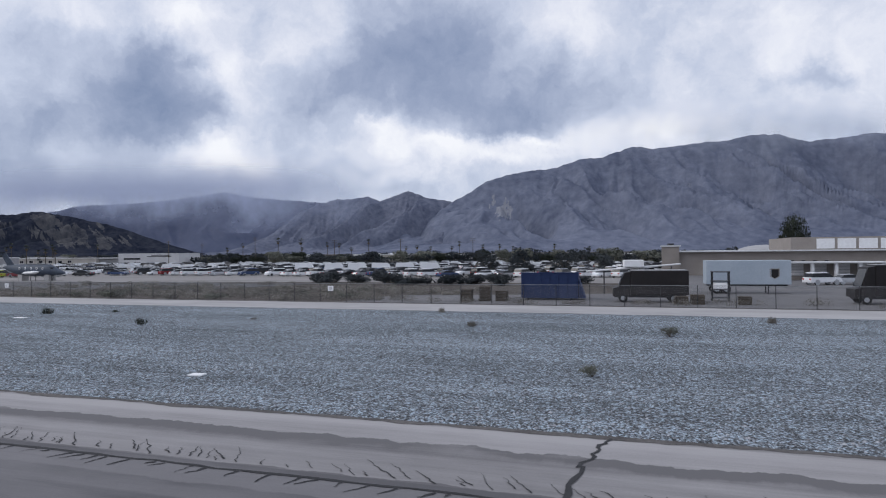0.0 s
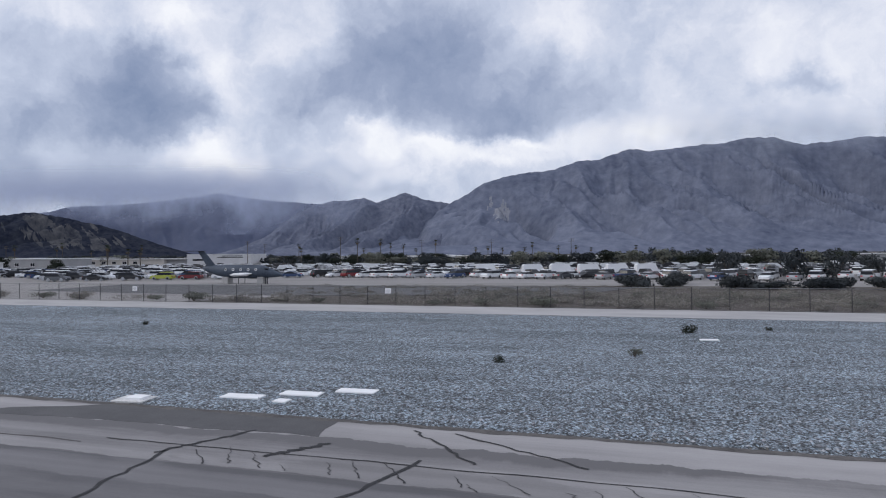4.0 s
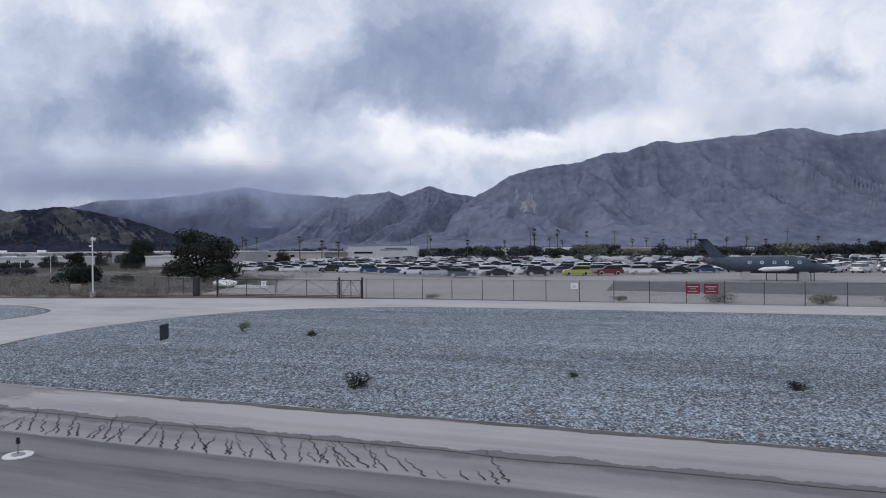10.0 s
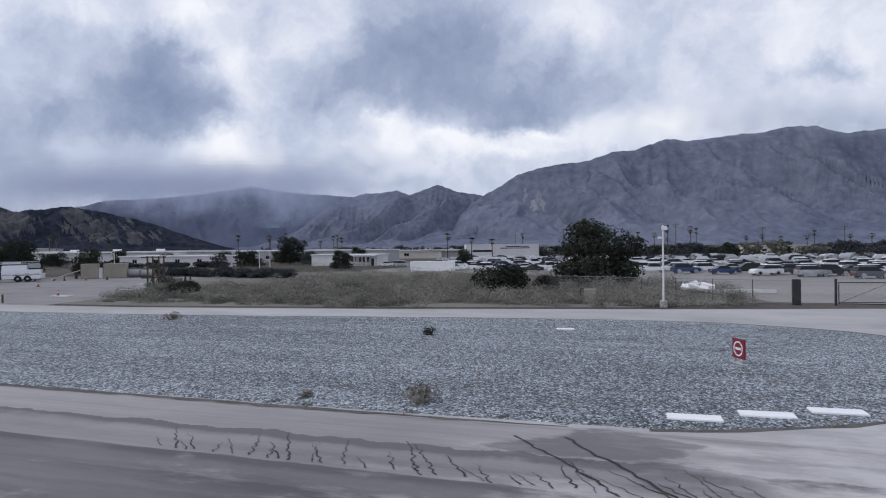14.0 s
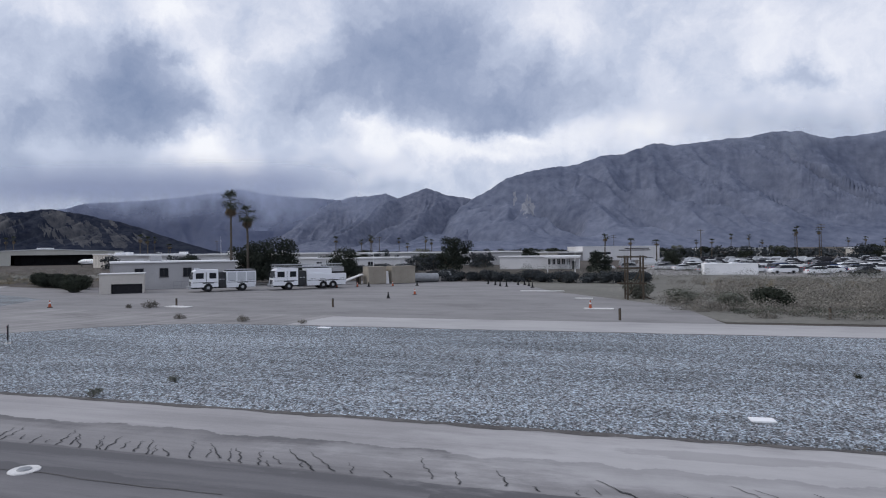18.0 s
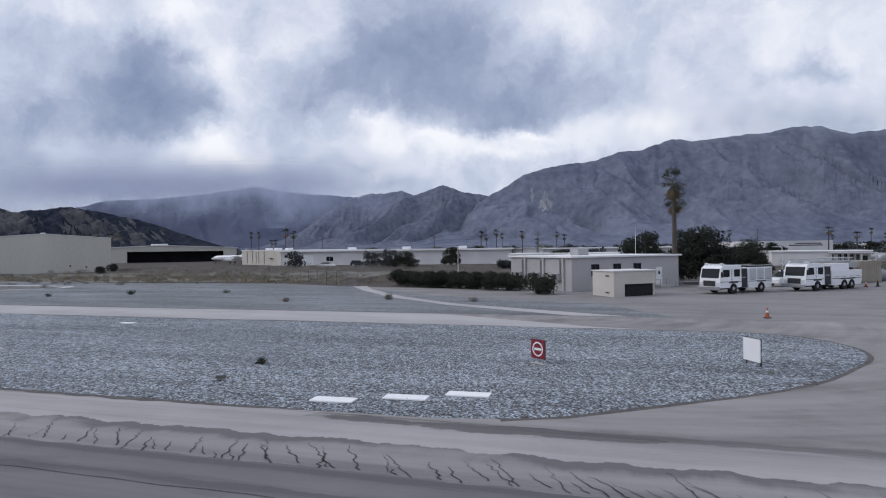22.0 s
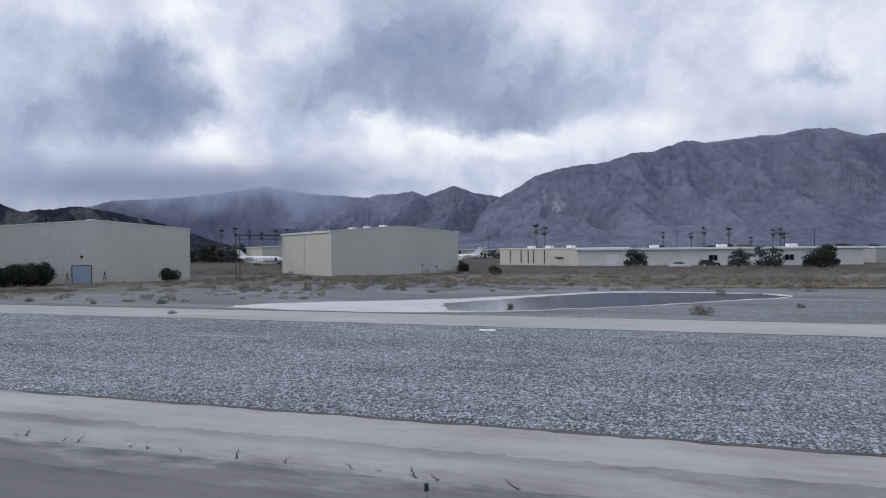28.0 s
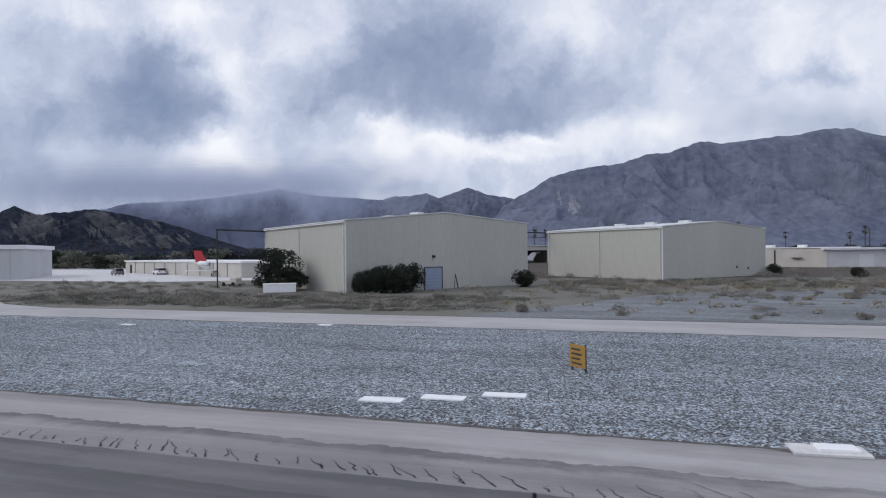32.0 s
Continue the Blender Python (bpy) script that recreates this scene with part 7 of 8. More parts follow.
# ---- fire trucks ----
def fire_truck(label, x, y, rz, wheelbase, tandem, ladder):
    t = base("fire_truck", label, "fire truck", x, y, -0.02, rz)
    wf, wr = wheelbase / 2, -wheelbase / 2
    tail = wr - (1.75 if not tandem else 2.6)
    nose = wf + 2.3
    # cab
    cab0 = wf - 1.25
    outline = [(cab0, 0.62), (cab0, 2.86), (wf + 1.35, 2.88), (wf + 1.75, 2.62), (wf + 2.0, 1.55), (wf + 2.05, 0.62)]
    cab = part("cab", prism(mesh(), outline, -1.22, 1.22, (1.6, 0.04)), truck_white, t)
    part("windscreen", prism(mesh(), [(wf + 1.775, 2.55), (wf + 1.995, 1.62), (wf + 2.015, 1.62), (wf + 1.795, 2.55)], -1.05, 1.05), window_glass, cab)
    for sy in (-1, 1):
        yy = sy * 1.19
        for x0, x1 in ((wf + 0.55, wf + 1.5), (wf - 1.0, wf - 0.15)):
            part("side_window", block(mesh(), x0, x1, yy - 0.03, yy + 0.03, 1.72, 2.45, 0.01), window_glass, cab)
        part("cab_door_gap", block(mesh(), wf + 0.2, wf + 0.24, sy * 1.215 - 0.012, sy * 1.215 + 0.012, 0.75, 2.55), dark_steel, cab)
        part("mirror", block(mesh(), wf + 1.9, wf + 2.0, sy * 1.42 - 0.1, sy * 1.42 + 0.1, 1.7, 2.25, 0.03), black_paint, cab)
        part("stripe", block(mesh(), cab0 + 0.1, wf + 1.9, sy * 1.222 - 0.008, sy * 1.222 + 0.008, 1.2, 1.26), dark_steel, cab)
    part("grille", block(mesh(), wf + 2.03, wf + 2.09, -0.7, 0.7, 0.8, 1.35, 0.02), dark_steel, cab)
    part("headlights", block(block(mesh(), wf + 2.03, wf + 2.10, -1.12, -0.75, 0.85, 1.2, 0.02), wf + 2.03, wf + 2.10, 0.75, 1.12, 0.85, 1.2, 0.02), lamp_glass, cab)
    part("light_bar", block(mesh(), wf + 0.9, wf + 1.3, -1.0, 1.0, 2.89, 3.02, 0.04), lamp_glass, cab)
    part("roof_lights", block(block(mesh(), wf + 1.2, wf + 1.45, -1.05, -0.8, 2.86, 3.1, 0.03), wf + 1.2, wf + 1.45, 0.8, 1.05, 2.86, 3.1, 0.03), lamp_glass, cab)
    part("bumper", block(mesh(), wf + 2.05, nose + 0.05, -1.24, 1.24, 0.42, 0.80, 0.05), rim_mat, t, "bright metal bumper")
    # pump panel and body
    p0 = cab0 - (0.95 if not tandem else 1.15)
    panel = part("pump_panel", block(mesh(), p0, cab0 - 0.06, -1.15, 1.15, 0.6, 2.5, 0.02), dark_steel, t, "dark pump panel")
    for k in range(4):
        for sy in (-1, 1):
            part("gauge", tube(mesh(), (p0 + 0.25 + 0.2 * k, sy * 1.152, 1.6), (p0 + 0.25 + 0.2 * k, sy * 1.175, 1.6), 0.07, n=10), rim_mat, panel)
    high = 2.6 if not tandem else 2.05
    body = part("body", block(mesh(), tail, p0 - 0.04, -1.23, 1.23, 0.75, high, 0.04), truck_white, t)
    part("skirt", block(mesh(), tail + 0.1, p0 - 0.1, -1.2, 1.2, 0.5, 0.745), truck_white, t)
    k = 4 if tandem else 3
    span = (p0 - 0.2 - tail) / k
    for i in range(k):
        for sy in (-1, 1):
            yy = sy * 1.235
            lk = part("locker_shutter", block(mesh(), tail + 0.12 + i * span, tail + (i + 0.88) * span + 0.12, yy - 0.012, yy + 0.012, 1.32, high - 0.12, 0.005), truck_silver if not tandem else truck_white, body)
            part("handle", block(mesh(), tail + 0.3 + i * span, tail + 0.75 * span + i * span, sy * 1.25 - 0.01, sy * 1.25 + 0.01, 1.36, 1.4), dark_steel, lk)
    for sy in (-1, 1):
        part("stripe", block(mesh(), tail + 0.05, p0 - 0.1, sy * 1.255 - 0.006, sy * 1.255 + 0.006, 1.16, 1.22), dark_steel, body)
    if tandem:
        part("upper_lockers", block(mesh(), tail + 2.0, p0 - 0.05, -1.0, 1.0, high + 0.002, 2.75, 0.04), truck_white, t)
        part("basket", block(mesh(), tail + 0.2, tail + 1.8, -0.9, 0.9, high + 0.25, high + 0.85, 0.04), stucco_grey, t)
        part("turntable", tube(mesh(), (tail + 1.0, 0, high), (tail + 1.0, 0, high + 0.26), 0.8, n=16), dark_steel, t)
    else:
        part("hose_bed", block(mesh(), tail + 0.1, p0 - 0.1, -1.0, 1.0, high, high + 0.16, 0.03), dark_steel, t)
        part("deck_rail", tube(tube(mesh(), (tail + 0.1, -1.15, high + 0.2), (p0 - 0.1, -1.15, high + 0.2), 0.03), (tail + 0.1, 1.15, high + 0.2), (p0 - 0.1, 1.15, high + 0.2), 0.03), rim_mat, t)
    if ladder:
        lad = mesh()
        for sy in (-0.42, 0.42):
            for z in (2.98, 3.34):
                tube(lad, (tail + 0.3, sy, z), (wf + 1.9, sy, z), 0.05, n=6)
        for i in range(22):
            xx = tail + 0.4 + (wf + 1.4 - tail) * i / 21
            tube(lad, (xx, -0.42, 2.98), (xx, 0.42, 2.98), 0.025, n=5)
            for sy in (-0.42, 0.42):
                tube(lad, (xx, sy, 2.98), (xx + 0.2, sy, 3.34), 0.02, n=5)
        part("ladder", lad, rim_mat, t, "folded metal aerial ladder")
        part("ladder_sign", block(mesh(), wr + 0.4, wr + 3.1, -0.47, -0.445, 2.96, 3.36), trim_white, t)
        part("ladder_cradle", block(mesh(), wf - 0.2, wf + 0.1, -0.5, 0.5, 2.88, 2.95), dark_steel, t)
        part("ladder_pedestal", block(mesh(), tail + 0.6, tail + 1.4, -0.35, 0.35, 2.3, 2.95, 0.03), dark_steel, t)
    part("chassis", block(mesh(), tail + 0.2, wf + 2.0, -0.5, 0.5, 0.42, 0.62), dark_steel, t)
    rear = (wr,) if not tandem else (wr - 0.68, wr + 0.68)
    for ax in (wf,) + rear:
        for sy in (-1, 1):
            w = part("wheel", tube(mesh(), (ax, sy * 1.24, 0.53), (ax, sy * 0.90, 0.53), 0.53, n=20), rubber, t)
            part("rim", tube(mesh(), (ax, sy * 1.252, 0.53), (ax, sy * 1.1, 0.53), 0.19, n=16), rim_mat, w)
            part("wheel_arch", block(mesh(), ax - 0.68, ax + 0.68, sy * 1.23 - 0.02, sy * 1.23 + 0.02, 1.08, 1.2, 0.02), dark_steel, t)
    return t


fire_truck("white pumper fire truck with silver lockers", -305.6, 72.1, 225, 4.3, False, False)
fire_truck("white tandem-axle ladder fire truck with folded ladder", -296.5, 77.6, 225, 5.4, True, True)


# ---- aircraft ----
def lathe(bm, rings, n=20):
    prev = None
    for x, z, r, squash in rings:
        ring = [bm.verts.new((x, r * math.cos(6.2832 * i / n), z + r * squash * math.sin(6.2832 * i / n))) for i in range(n)]
        if prev:
            for i in range(n):
                j = (i + 1) % n
                bm.faces.new((prev[i], prev[j], ring[j], ring[i]))
        else:
            bm.faces.new(ring[::-1])
        prev = ring
    bm.faces.new(prev)
    return bm


def fin(bm, pts, t=0.08, flat=False):
    """A thin tapered surface; pts in the (x, z) plane, or in (x, y) when flat."""
    a = [bm.verts.new((x, -t, z) if not flat else (x, z, -t)) for x, z in pts]
    b = [bm.verts.new((x, t, z) if not flat else (x, z, t)) for x, z in pts]
    bm.faces.new(a)
    bm.faces.new(b[::-1])
    for i in range(len(pts)):
        j = (i + 1) % len(pts)
        bm.faces.new((a[j], a[i], b[i], b[j]))
    bmesh.ops.recalc_face_normals(bm, faces=bm.faces[:])
    return bm


def lifted(bm, x=0, y=0, z=0):
    bmesh.ops.translate(bm, vec=(x, y, z), verts=bm.verts[:])
    return bm


fu = base("stored_fuselage", "dull blue-grey wingless jet fuselage on block stands", "aircraft", -119.4, 98.6, -0.01, 0)
part("fuselage", lathe(mesh(), [(-8.2, 2.75, 0.25, 1), (-7.2, 2.65, 0.55, 1), (-5.2, 2.4, 0.95, 1), (-3.0, 2.2, 1.18, 1), (3.2, 2.15, 1.2, 1), (4.6, 2.1, 1.12, 1), (5.6, 1.95, 0.9, 0.95), (6.9, 1.72, 0.6, 0.9), (8.0, 1.58, 0.25, 0.9), (8.3, 1.55, 0.06, 0.9)]), fuselage_mat, fu, smooth=True)
part("tail_fin", fin(mesh(), [(-5.4, 3.1), (-7.3, 3.0), (-9.3, 5.9), (-8.0, 5.95)]), fuselage_mat, fu)
part("tailplane", lifted(fin(mesh(), [(-7.9, 0), (-9.5, 0), (-10.4, 2.6), (-9.7, 2.7)], 0.05, True), 0, 0, 5.9), dark_steel, fu)
part("tailplane", lifted(fin(mesh(), [(-7.9, 0), (-9.5, 0), (-10.4, -2.6), (-9.7, -2.7)], 0.05, True), 0, 0, 5.9), dark_steel, fu)
part("top_fairing", block(mesh(), -3.4, 3.4, -0.35, 0.35, 3.35, 3.46, 0.04), stucco_grey, fu)
for k in range(5):
    wdw = part("cabin_window", tube(mesh(), (-2.6 + k * 1.55, -1.14, 2.55), (-2.6 + k * 1.55, -1.22, 2.55), 0.24, n=12), jet_white, fu, "white-ringed round window")
    part("pane", tube(mesh(), (-2.6 + k * 1.55, -1.2, 2.55), (-2.6 + k * 1.55, -1.23, 2.55), 0.14, n=12), window_glass, wdw)
part("cockpit_window", block(mesh(), 5.0, 5.7, -0.82, 0.82, 2.45, 2.75, 0.06), window_glass, fu)
part("wing_root", lathe(mesh(), [(-2.2, 1.55, 0.1, 0.5), (-1.4, 1.6, 0.5, 0.6), (1.2, 1.7, 0.55, 0.6), (2.2, 1.85, 0.2, 0.5)], 12), jet_white, fu, "pale bare wing root")
fu.children[-1].location = (0.6, -1.35, 0)
for sx, w in ((-3.0, 0.55), (4.2, 0.6)):
    part("stand", block(mesh(), sx - w, sx + w, -0.8, 0.8, 0, 1.25, 0.03), concrete, fu)
for sx in (-0.4, 0.9, 5.1, 5.5):
    part("prop", tube(mesh(), (sx, -0.5, 0), (sx, -0.4, 1.25), 0.06, n=8), dark_steel, fu)


def jet(label, x, y, rz, paint, tail_paint, size=1.0, low=False):
    j = base("parked_jet", label, "aircraft", x, y, -0.01, rz)
    j.scale = (size, size, size)
    part("fuselage", lathe(mesh(), [(8.6, 1.75, 0.05, 1), (8.2, 1.8, 0.3, 1), (7.0, 1.95, 0.7, 1), (5.4, 2.1, 0.98, 1), (-3.0, 2.15, 1.0, 1), (-6.0, 2.45, 0.65, 1), (-8.4, 2.8, 0.2, 1)]), paint, j, smooth=True)
    part("tail_fin", fin(mesh(), [(-4.6, 2.9), (-8.2, 2.8), (-8.8, 5.5), (-6.6, 5.5)] if low else [(-5.0, 3.0), (-7.9, 2.9), (-9.4, 5.4), (-7.9, 5.5)]), tail_paint, j)
    for sy in (-1, 1):
        part("tailplane", lifted(fin(mesh(), [(-7.6, 0), (-9.2, 0), (-9.9, sy * 2.8), (-9.3, sy * 2.9)], 0.05, True), 0.9 if low else 0, 0, 2.75 if low else 5.4), paint if low else tail_paint, j)
    for sy in (-1, 1):
        part("wing", lifted(fin(mesh(), [(1.6, sy * 0.6), (-1.6, sy * 0.6), (-2.6, sy * 7.2), (-1.7, sy * 7.3)], 0.08, True), 0, 0, 1.35), paint, j)
        en = part("engine", lathe(mesh(), [(-2.6, 2.75, 0.42, 1), (-2.9, 2.75, 0.52, 1), (-5.0, 2.75, 0.45, 1), (-5.6, 2.75, 0.3, 1)], 14), paint, j, smooth=True)
        en.location = (0, sy * 1.55, 0)
        for k in range(5):
            part("cabin_window", tube(mesh(), (4.0 - k * 1.3, sy * 0.93, 2.35), (4.0 - k * 1.3, sy * 0.985, 2.35), 0.17, n=10), window_glass, j)
        part("main_wheel", tube(mesh(), (-1.4, sy * 1.5, 0.35), (-1.4, sy * 1.25, 0.35), 0.35, n=12), rubber, j)
        part("main_leg", tube(mesh(), (-1.4, sy * 1.4, 0.35), (-1.2, sy * 1.4, 1.35), 0.07, n=8), galv, j)
    part("nose_wheel", tube(mesh(), (6.6, -0.1, 0.26), (6.6, 0.1, 0.26), 0.26, n=12), rubber, j)
    part("nose_leg", tube(mesh(), (6.6, 0, 0.26), (6.6, 0, 1.4), 0.06, n=8), galv, j)
    part("cockpit_glass", block(mesh(), 6.5, 7.2, -0.55, 0.55, 2.2, 2.5, 0.08), window_glass, j)
    part("door", block(mesh(), 5.2, 5.9, -1.02, -0.93, 1.5, 2.7, 0.02), window_glass, j)
    return j


jet("white business jet parked before the dark hangar", -468.5, 212, 178, jet_white, jet_white)
jet("white business jet with a tall tail between hangars", -531, 188, 8, jet_white, jet_white)
jet("white aircraft with a red tail on the ramp", -555, 118, -12, jet_white, red_paint, 1.05, True)
jet("dark-topped business jet parked behind the hangar", -500, 160, 200, fuselage_mat, jet_white, 0.8)


# ---- delivery yard ----
toilet_blue = plain("blue_toilet_plastic", (0.10, 0.22, 0.36), 0.5)


def delivery_van(x, y, rz, long=6.6, high=3.05):
    v = base("delivery_van", "dark brown box delivery van behind the fence", "van", x, y, -0.014, rz, "brown delivery vans")
    part("cargo_box", block(mesh(), -long / 2, long / 2 - 1.3, -1.1, 1.1, 0.75, high, 0.08), brown_paint, v)
    cab = part("cab", prism(mesh(), [(long / 2 - 1.28, 0.6), (long / 2 - 1.28, high - 0.1), (long / 2 - 0.75, high - 0.2), (long / 2 - 0.25, 1.55), (long / 2 + 0.3, 1.35), (long / 2 + 0.35, 0.6)], -1.05, 1.05), brown_paint, v)
    part("windscreen", prism(mesh(), [(long / 2 - 0.72, high - 0.35), (long / 2 - 0.235, 1.62), (long / 2 - 0.2, 1.62), (long / 2 - 0.69, high - 0.35)], -0.9, 0.9), window_glass, cab)
    part("roof_cap", block(mesh(), -long / 2 + 0.1, long / 2 - 1.4, -1.0, 1.0, high, high + 0.06, 0.02), stucco_grey, v)
    part("emblem", prism(mesh(), [(-0.3, 2.0), (0, 1.85), (0.3, 2.0), (0.3, 2.4), (-0.3, 2.4)], -1.112, -1.1005), stucco_tan, v)
    for z in (1.05, 1.75):
        part("rub_rail", block(mesh(), -long / 2 + 0.05, long / 2 - 1.35, -1.125, -1.101, z, z + 0.06), dark_steel, v)
    for ax in (-long / 2 + 1.4, long / 2 - 0.6):
        for sy in (-1, 1):
            w = part("wheel", tube(mesh(), (ax, sy * 1.08, 0.42), (ax, sy * 0.8, 0.42), 0.42, n=16), rubber, v)
            part("rim", tube(mesh(), (ax, sy * 1.09, 0.42), (ax, sy * 1.0, 0.42), 0.22, n=12), rim_mat, w)
    part("chassis", block(mesh(), -long / 2 + 0.2, long / 2 + 0.2, -0.5, 0.5, 0.45, 0.74), dark_steel, v)


delivery_van(0.6, 64.8, 184)
delivery_van(21.5, 66.0, 184, 7.0, 3.5)

tr = base("cargo_trailer", "pale blue-grey cargo trailer with a dark emblem", "trailer", 11.0, 79.5, -0.014, 4)
part("box", block(mesh(), -4.4, 4.4, -1.25, 1.25, 1.05, 3.75, 0.05), trailer_grey, tr)
part("emblem", prism(mesh(), [(2.3, 2.0), (2.7, 1.75), (3.1, 2.0), (3.1, 2.75), (2.3, 2.75)], -1.262, -1.2505), brown_paint, tr)
part("emblem_edge", prism(mesh(), [(2.2, 1.96), (2.7, 1.66), (3.2, 1.96), (3.2, 2.83), (2.2, 2.83)], -1.2565, -1.2502), stucco_tan, tr)
part("under_frame", block(mesh(), -4.2, 4.2, -0.5, 0.5, 0.8, 1.05), dark_steel, tr)
for sx in (-3.3, -2.3):
    for sy in (-1, 1):
        w = part("wheel", tube(mesh(), (sx, sy * 1.2, 0.5), (sx, sy * 0.8, 0.5), 0.5, n=16), rubber, tr)
        part("rim", tube(mesh(), (sx, sy * 1.21, 0.5), (sx, sy * 1.1, 0.5), 0.27, n=12), rim_mat, w)
for sy in (-0.6, 0.6):
    part("landing_leg", tube(mesh(), (2.2, sy, 0.0), (2.2, sy, 0.85), 0.07, n=8), dark_steel, tr)
for k in range(8):
    part("side_rib", block(mesh(), -4.0 + k * 1.05, -3.95 + k * 1.05, -1.263, -1.2505, 1.1, 3.65), trailer_grey, tr)

bx = base("waste_container", "large blue steel waste container", "container", -9.4, 66.6, -0.03, 2)
for x0, x1, y0, y1 in ((-2.9, 2.9, -1.2, -1.1), (-2.9, 2.9, 1.1, 1.2), (-2.9, -2.8, -1.1, 1.1), (2.8, 2.9, -1.1, 1.1)):
    part("side", block(mesh(), x0, x1, y0, y1, 0.2, 2.75), navy_steel, bx)
part("floor_plate", block(mesh(), -2.8, 2.8, -1.1, 1.1, 0.2, 0.3), navy_steel, bx)
for k in range(7):
    part("rib", block(mesh(), -2.8 + k * 0.9, -2.68 + k * 0.9, -1.28, -1.201, 0.25, 2.7, 0.01), navy_steel, bx)
part("top_rim", block(mesh(), -2.95, 2.95, -1.27, -1.08, 2.75, 2.85, 0.01), navy_steel, bx)
for sx in (-2.2, 2.2):
    part("skid", block(mesh(), sx - 0.1, sx + 0.1, -1.1, 1.1, 0, 0.2), dark_steel, bx)
part("tail_ramp", prism(mesh(), [(2.95, 0.2), (3.6, 0.2), (2.95, 2.2)], -1.0, 1.0), navy_steel, bx)
rf = base("equipment_rack", "dark steel equipment rack behind the fence", "rack", 6.2, 66.5, -0.014, 0)
for sx in (0, 1.5):
    for sy in (0, 1.0):
        part("upright", block(mesh(), sx, sx + 0.1, sy, sy + 0.1, 0, 2.9), dark_steel, rf)
for z in (0.3, 1.1, 1.9, 2.8):
    part("shelf", block(mesh(), -0.05, 1.65, -0.05, 1.15, z, z + 0.08), dark_steel, rf)
part("tarpaulin", block(mesh(), 0.1, 1.4, -0.05, 0.9, 1.18, 1.8, 0.12), white_paint, rf)
for k, (x, y) in enumerate(((-17.5, 63), (-15.6, 63.2), (-13.9, 63.4), (3.2, 62.6), (4.6, 62.7), (8.6, 63.0))):
    pl = base("pallet_stack", "stack of dark weathered timber pallets", "pallets", x, y, -0.014, random.uniform(-8, 8), "pallet stacks")
    n = (8, 10, 7, 5, 6, 5)[k]
    for i in range(n):
        part("pallet", block(block(mesh(), -0.6, 0.6, -0.5, 0.5, i * 0.15 + 0.1, i * 0.15 + 0.13), -0.55, 0.55, -0.45, 0.45, i * 0.15, i * 0.15 + 0.1), wood, pl)
cb = base("conveyor_boom", "pale slanted loading boom over the vans", "conveyor", -3.5, 76, -0.014, 8)
part("boom", tube(tube(mesh(), (-3, 0, 2.6), (7.5, 0, 3.4), 0.09), (-3, 0.6, 2.6), (7.5, 0.6, 3.4), 0.09), trim_white, cb)
for sx, z in ((-1, 2.7), (3, 3.0), (6.5, 3.3)):
    part("support", tube(mesh(), (sx, 0.3, 0), (sx, 0.3, z), 0.07, n=8), dark_steel, cb)
part("motor_box", block(mesh(), 1.2, 3.4, -0.4, 1.0, 3.1, 3.9, 0.08), white_paint, cb)
wc = base("portable_toilet", "blue plastic portable toilet with a white roof", "toilet", -1.0, 89.8, -0.014, 8)
part("cabin", block(mesh(), -0.55, 0.55, -0.55, 0.55, 0.08, 2.1, 0.03), toilet_blue, wc)
part("roof", block(mesh(), -0.6, 0.6, -0.6, 0.6, 2.1, 2.3, 0.08), trim_white, wc)
part("door", block(mesh(), -0.4, 0.4, -0.58, -0.553, 0.15, 1.95, 0.01), toilet_blue, wc)
part("skid", block(mesh(), -0.6, 0.6, -0.6, 0.6, 0, 0.08), dark_steel, wc)



# ---- fire training ground ----
def steel_box(label, x, y, rz, w, d, h, mat):
    b = base("steel_container", label, "container", x, y, -0.02, rz, "training containers")
    part("box", block(mesh(), -w / 2, w / 2, -d / 2, d / 2, 0.05, h, 0.02), mat, b)
    n = int(w / 0.35)
    for k in range(n):
        part("rib", block(mesh(), -w / 2 + 0.1 + k * 0.35, -w / 2 + 0.2 + k * 0.35, -d / 2 - 0.035, -d / 2 - 0.001, 0.1, h - 0.05), mat, b)
    part("roof_lip", block(mesh(), -w / 2 - 0.04, w / 2 + 0.04, -d / 2 - 0.05, d / 2 + 0.04, h, h + 0.07), mat, b)
    return b


steel_box("tan steel training container on the apron", -291.8, 90.4, 40, 2.8, 3.0, 2.6, tan_steel)
steel_box("tan steel training container with a leaning board", -288.5, 93.0, 38, 3.8, 3.0, 2.6, tan_steel)
steel_box("low white storage container in scrub", -237, 124, 6, 9, 2.4, 2.0, white_paint)
rp = base("timber_ramp", "pale timber ramp propped on a container", "ramp", -295.0, 88.4, -0.02, 40)
part("deck", block(mesh(), -2.6, 2.0, -0.9, 0.9, -0.06, 0.06, 0.01, Matrix.Translation((0, 0, 0.85)) @ Matrix.Rotation(radians(-19), 4, "Y")), pad_white, rp)
part("trestle", block(mesh(), 1.2, 1.5, -0.8, 0.8, 0, 1.25), wood, rp)
lb = base("leaning_board", "white board leaning on a tan container", "board", -289.8, 90.7, -0.02, 40)
part("board", block(mesh(), -0.3, 0.3, -0.03, 0.03, 0, 2.0, 0.005, Matrix.Rotation(radians(-14), 4, "X")), white_paint, lb)
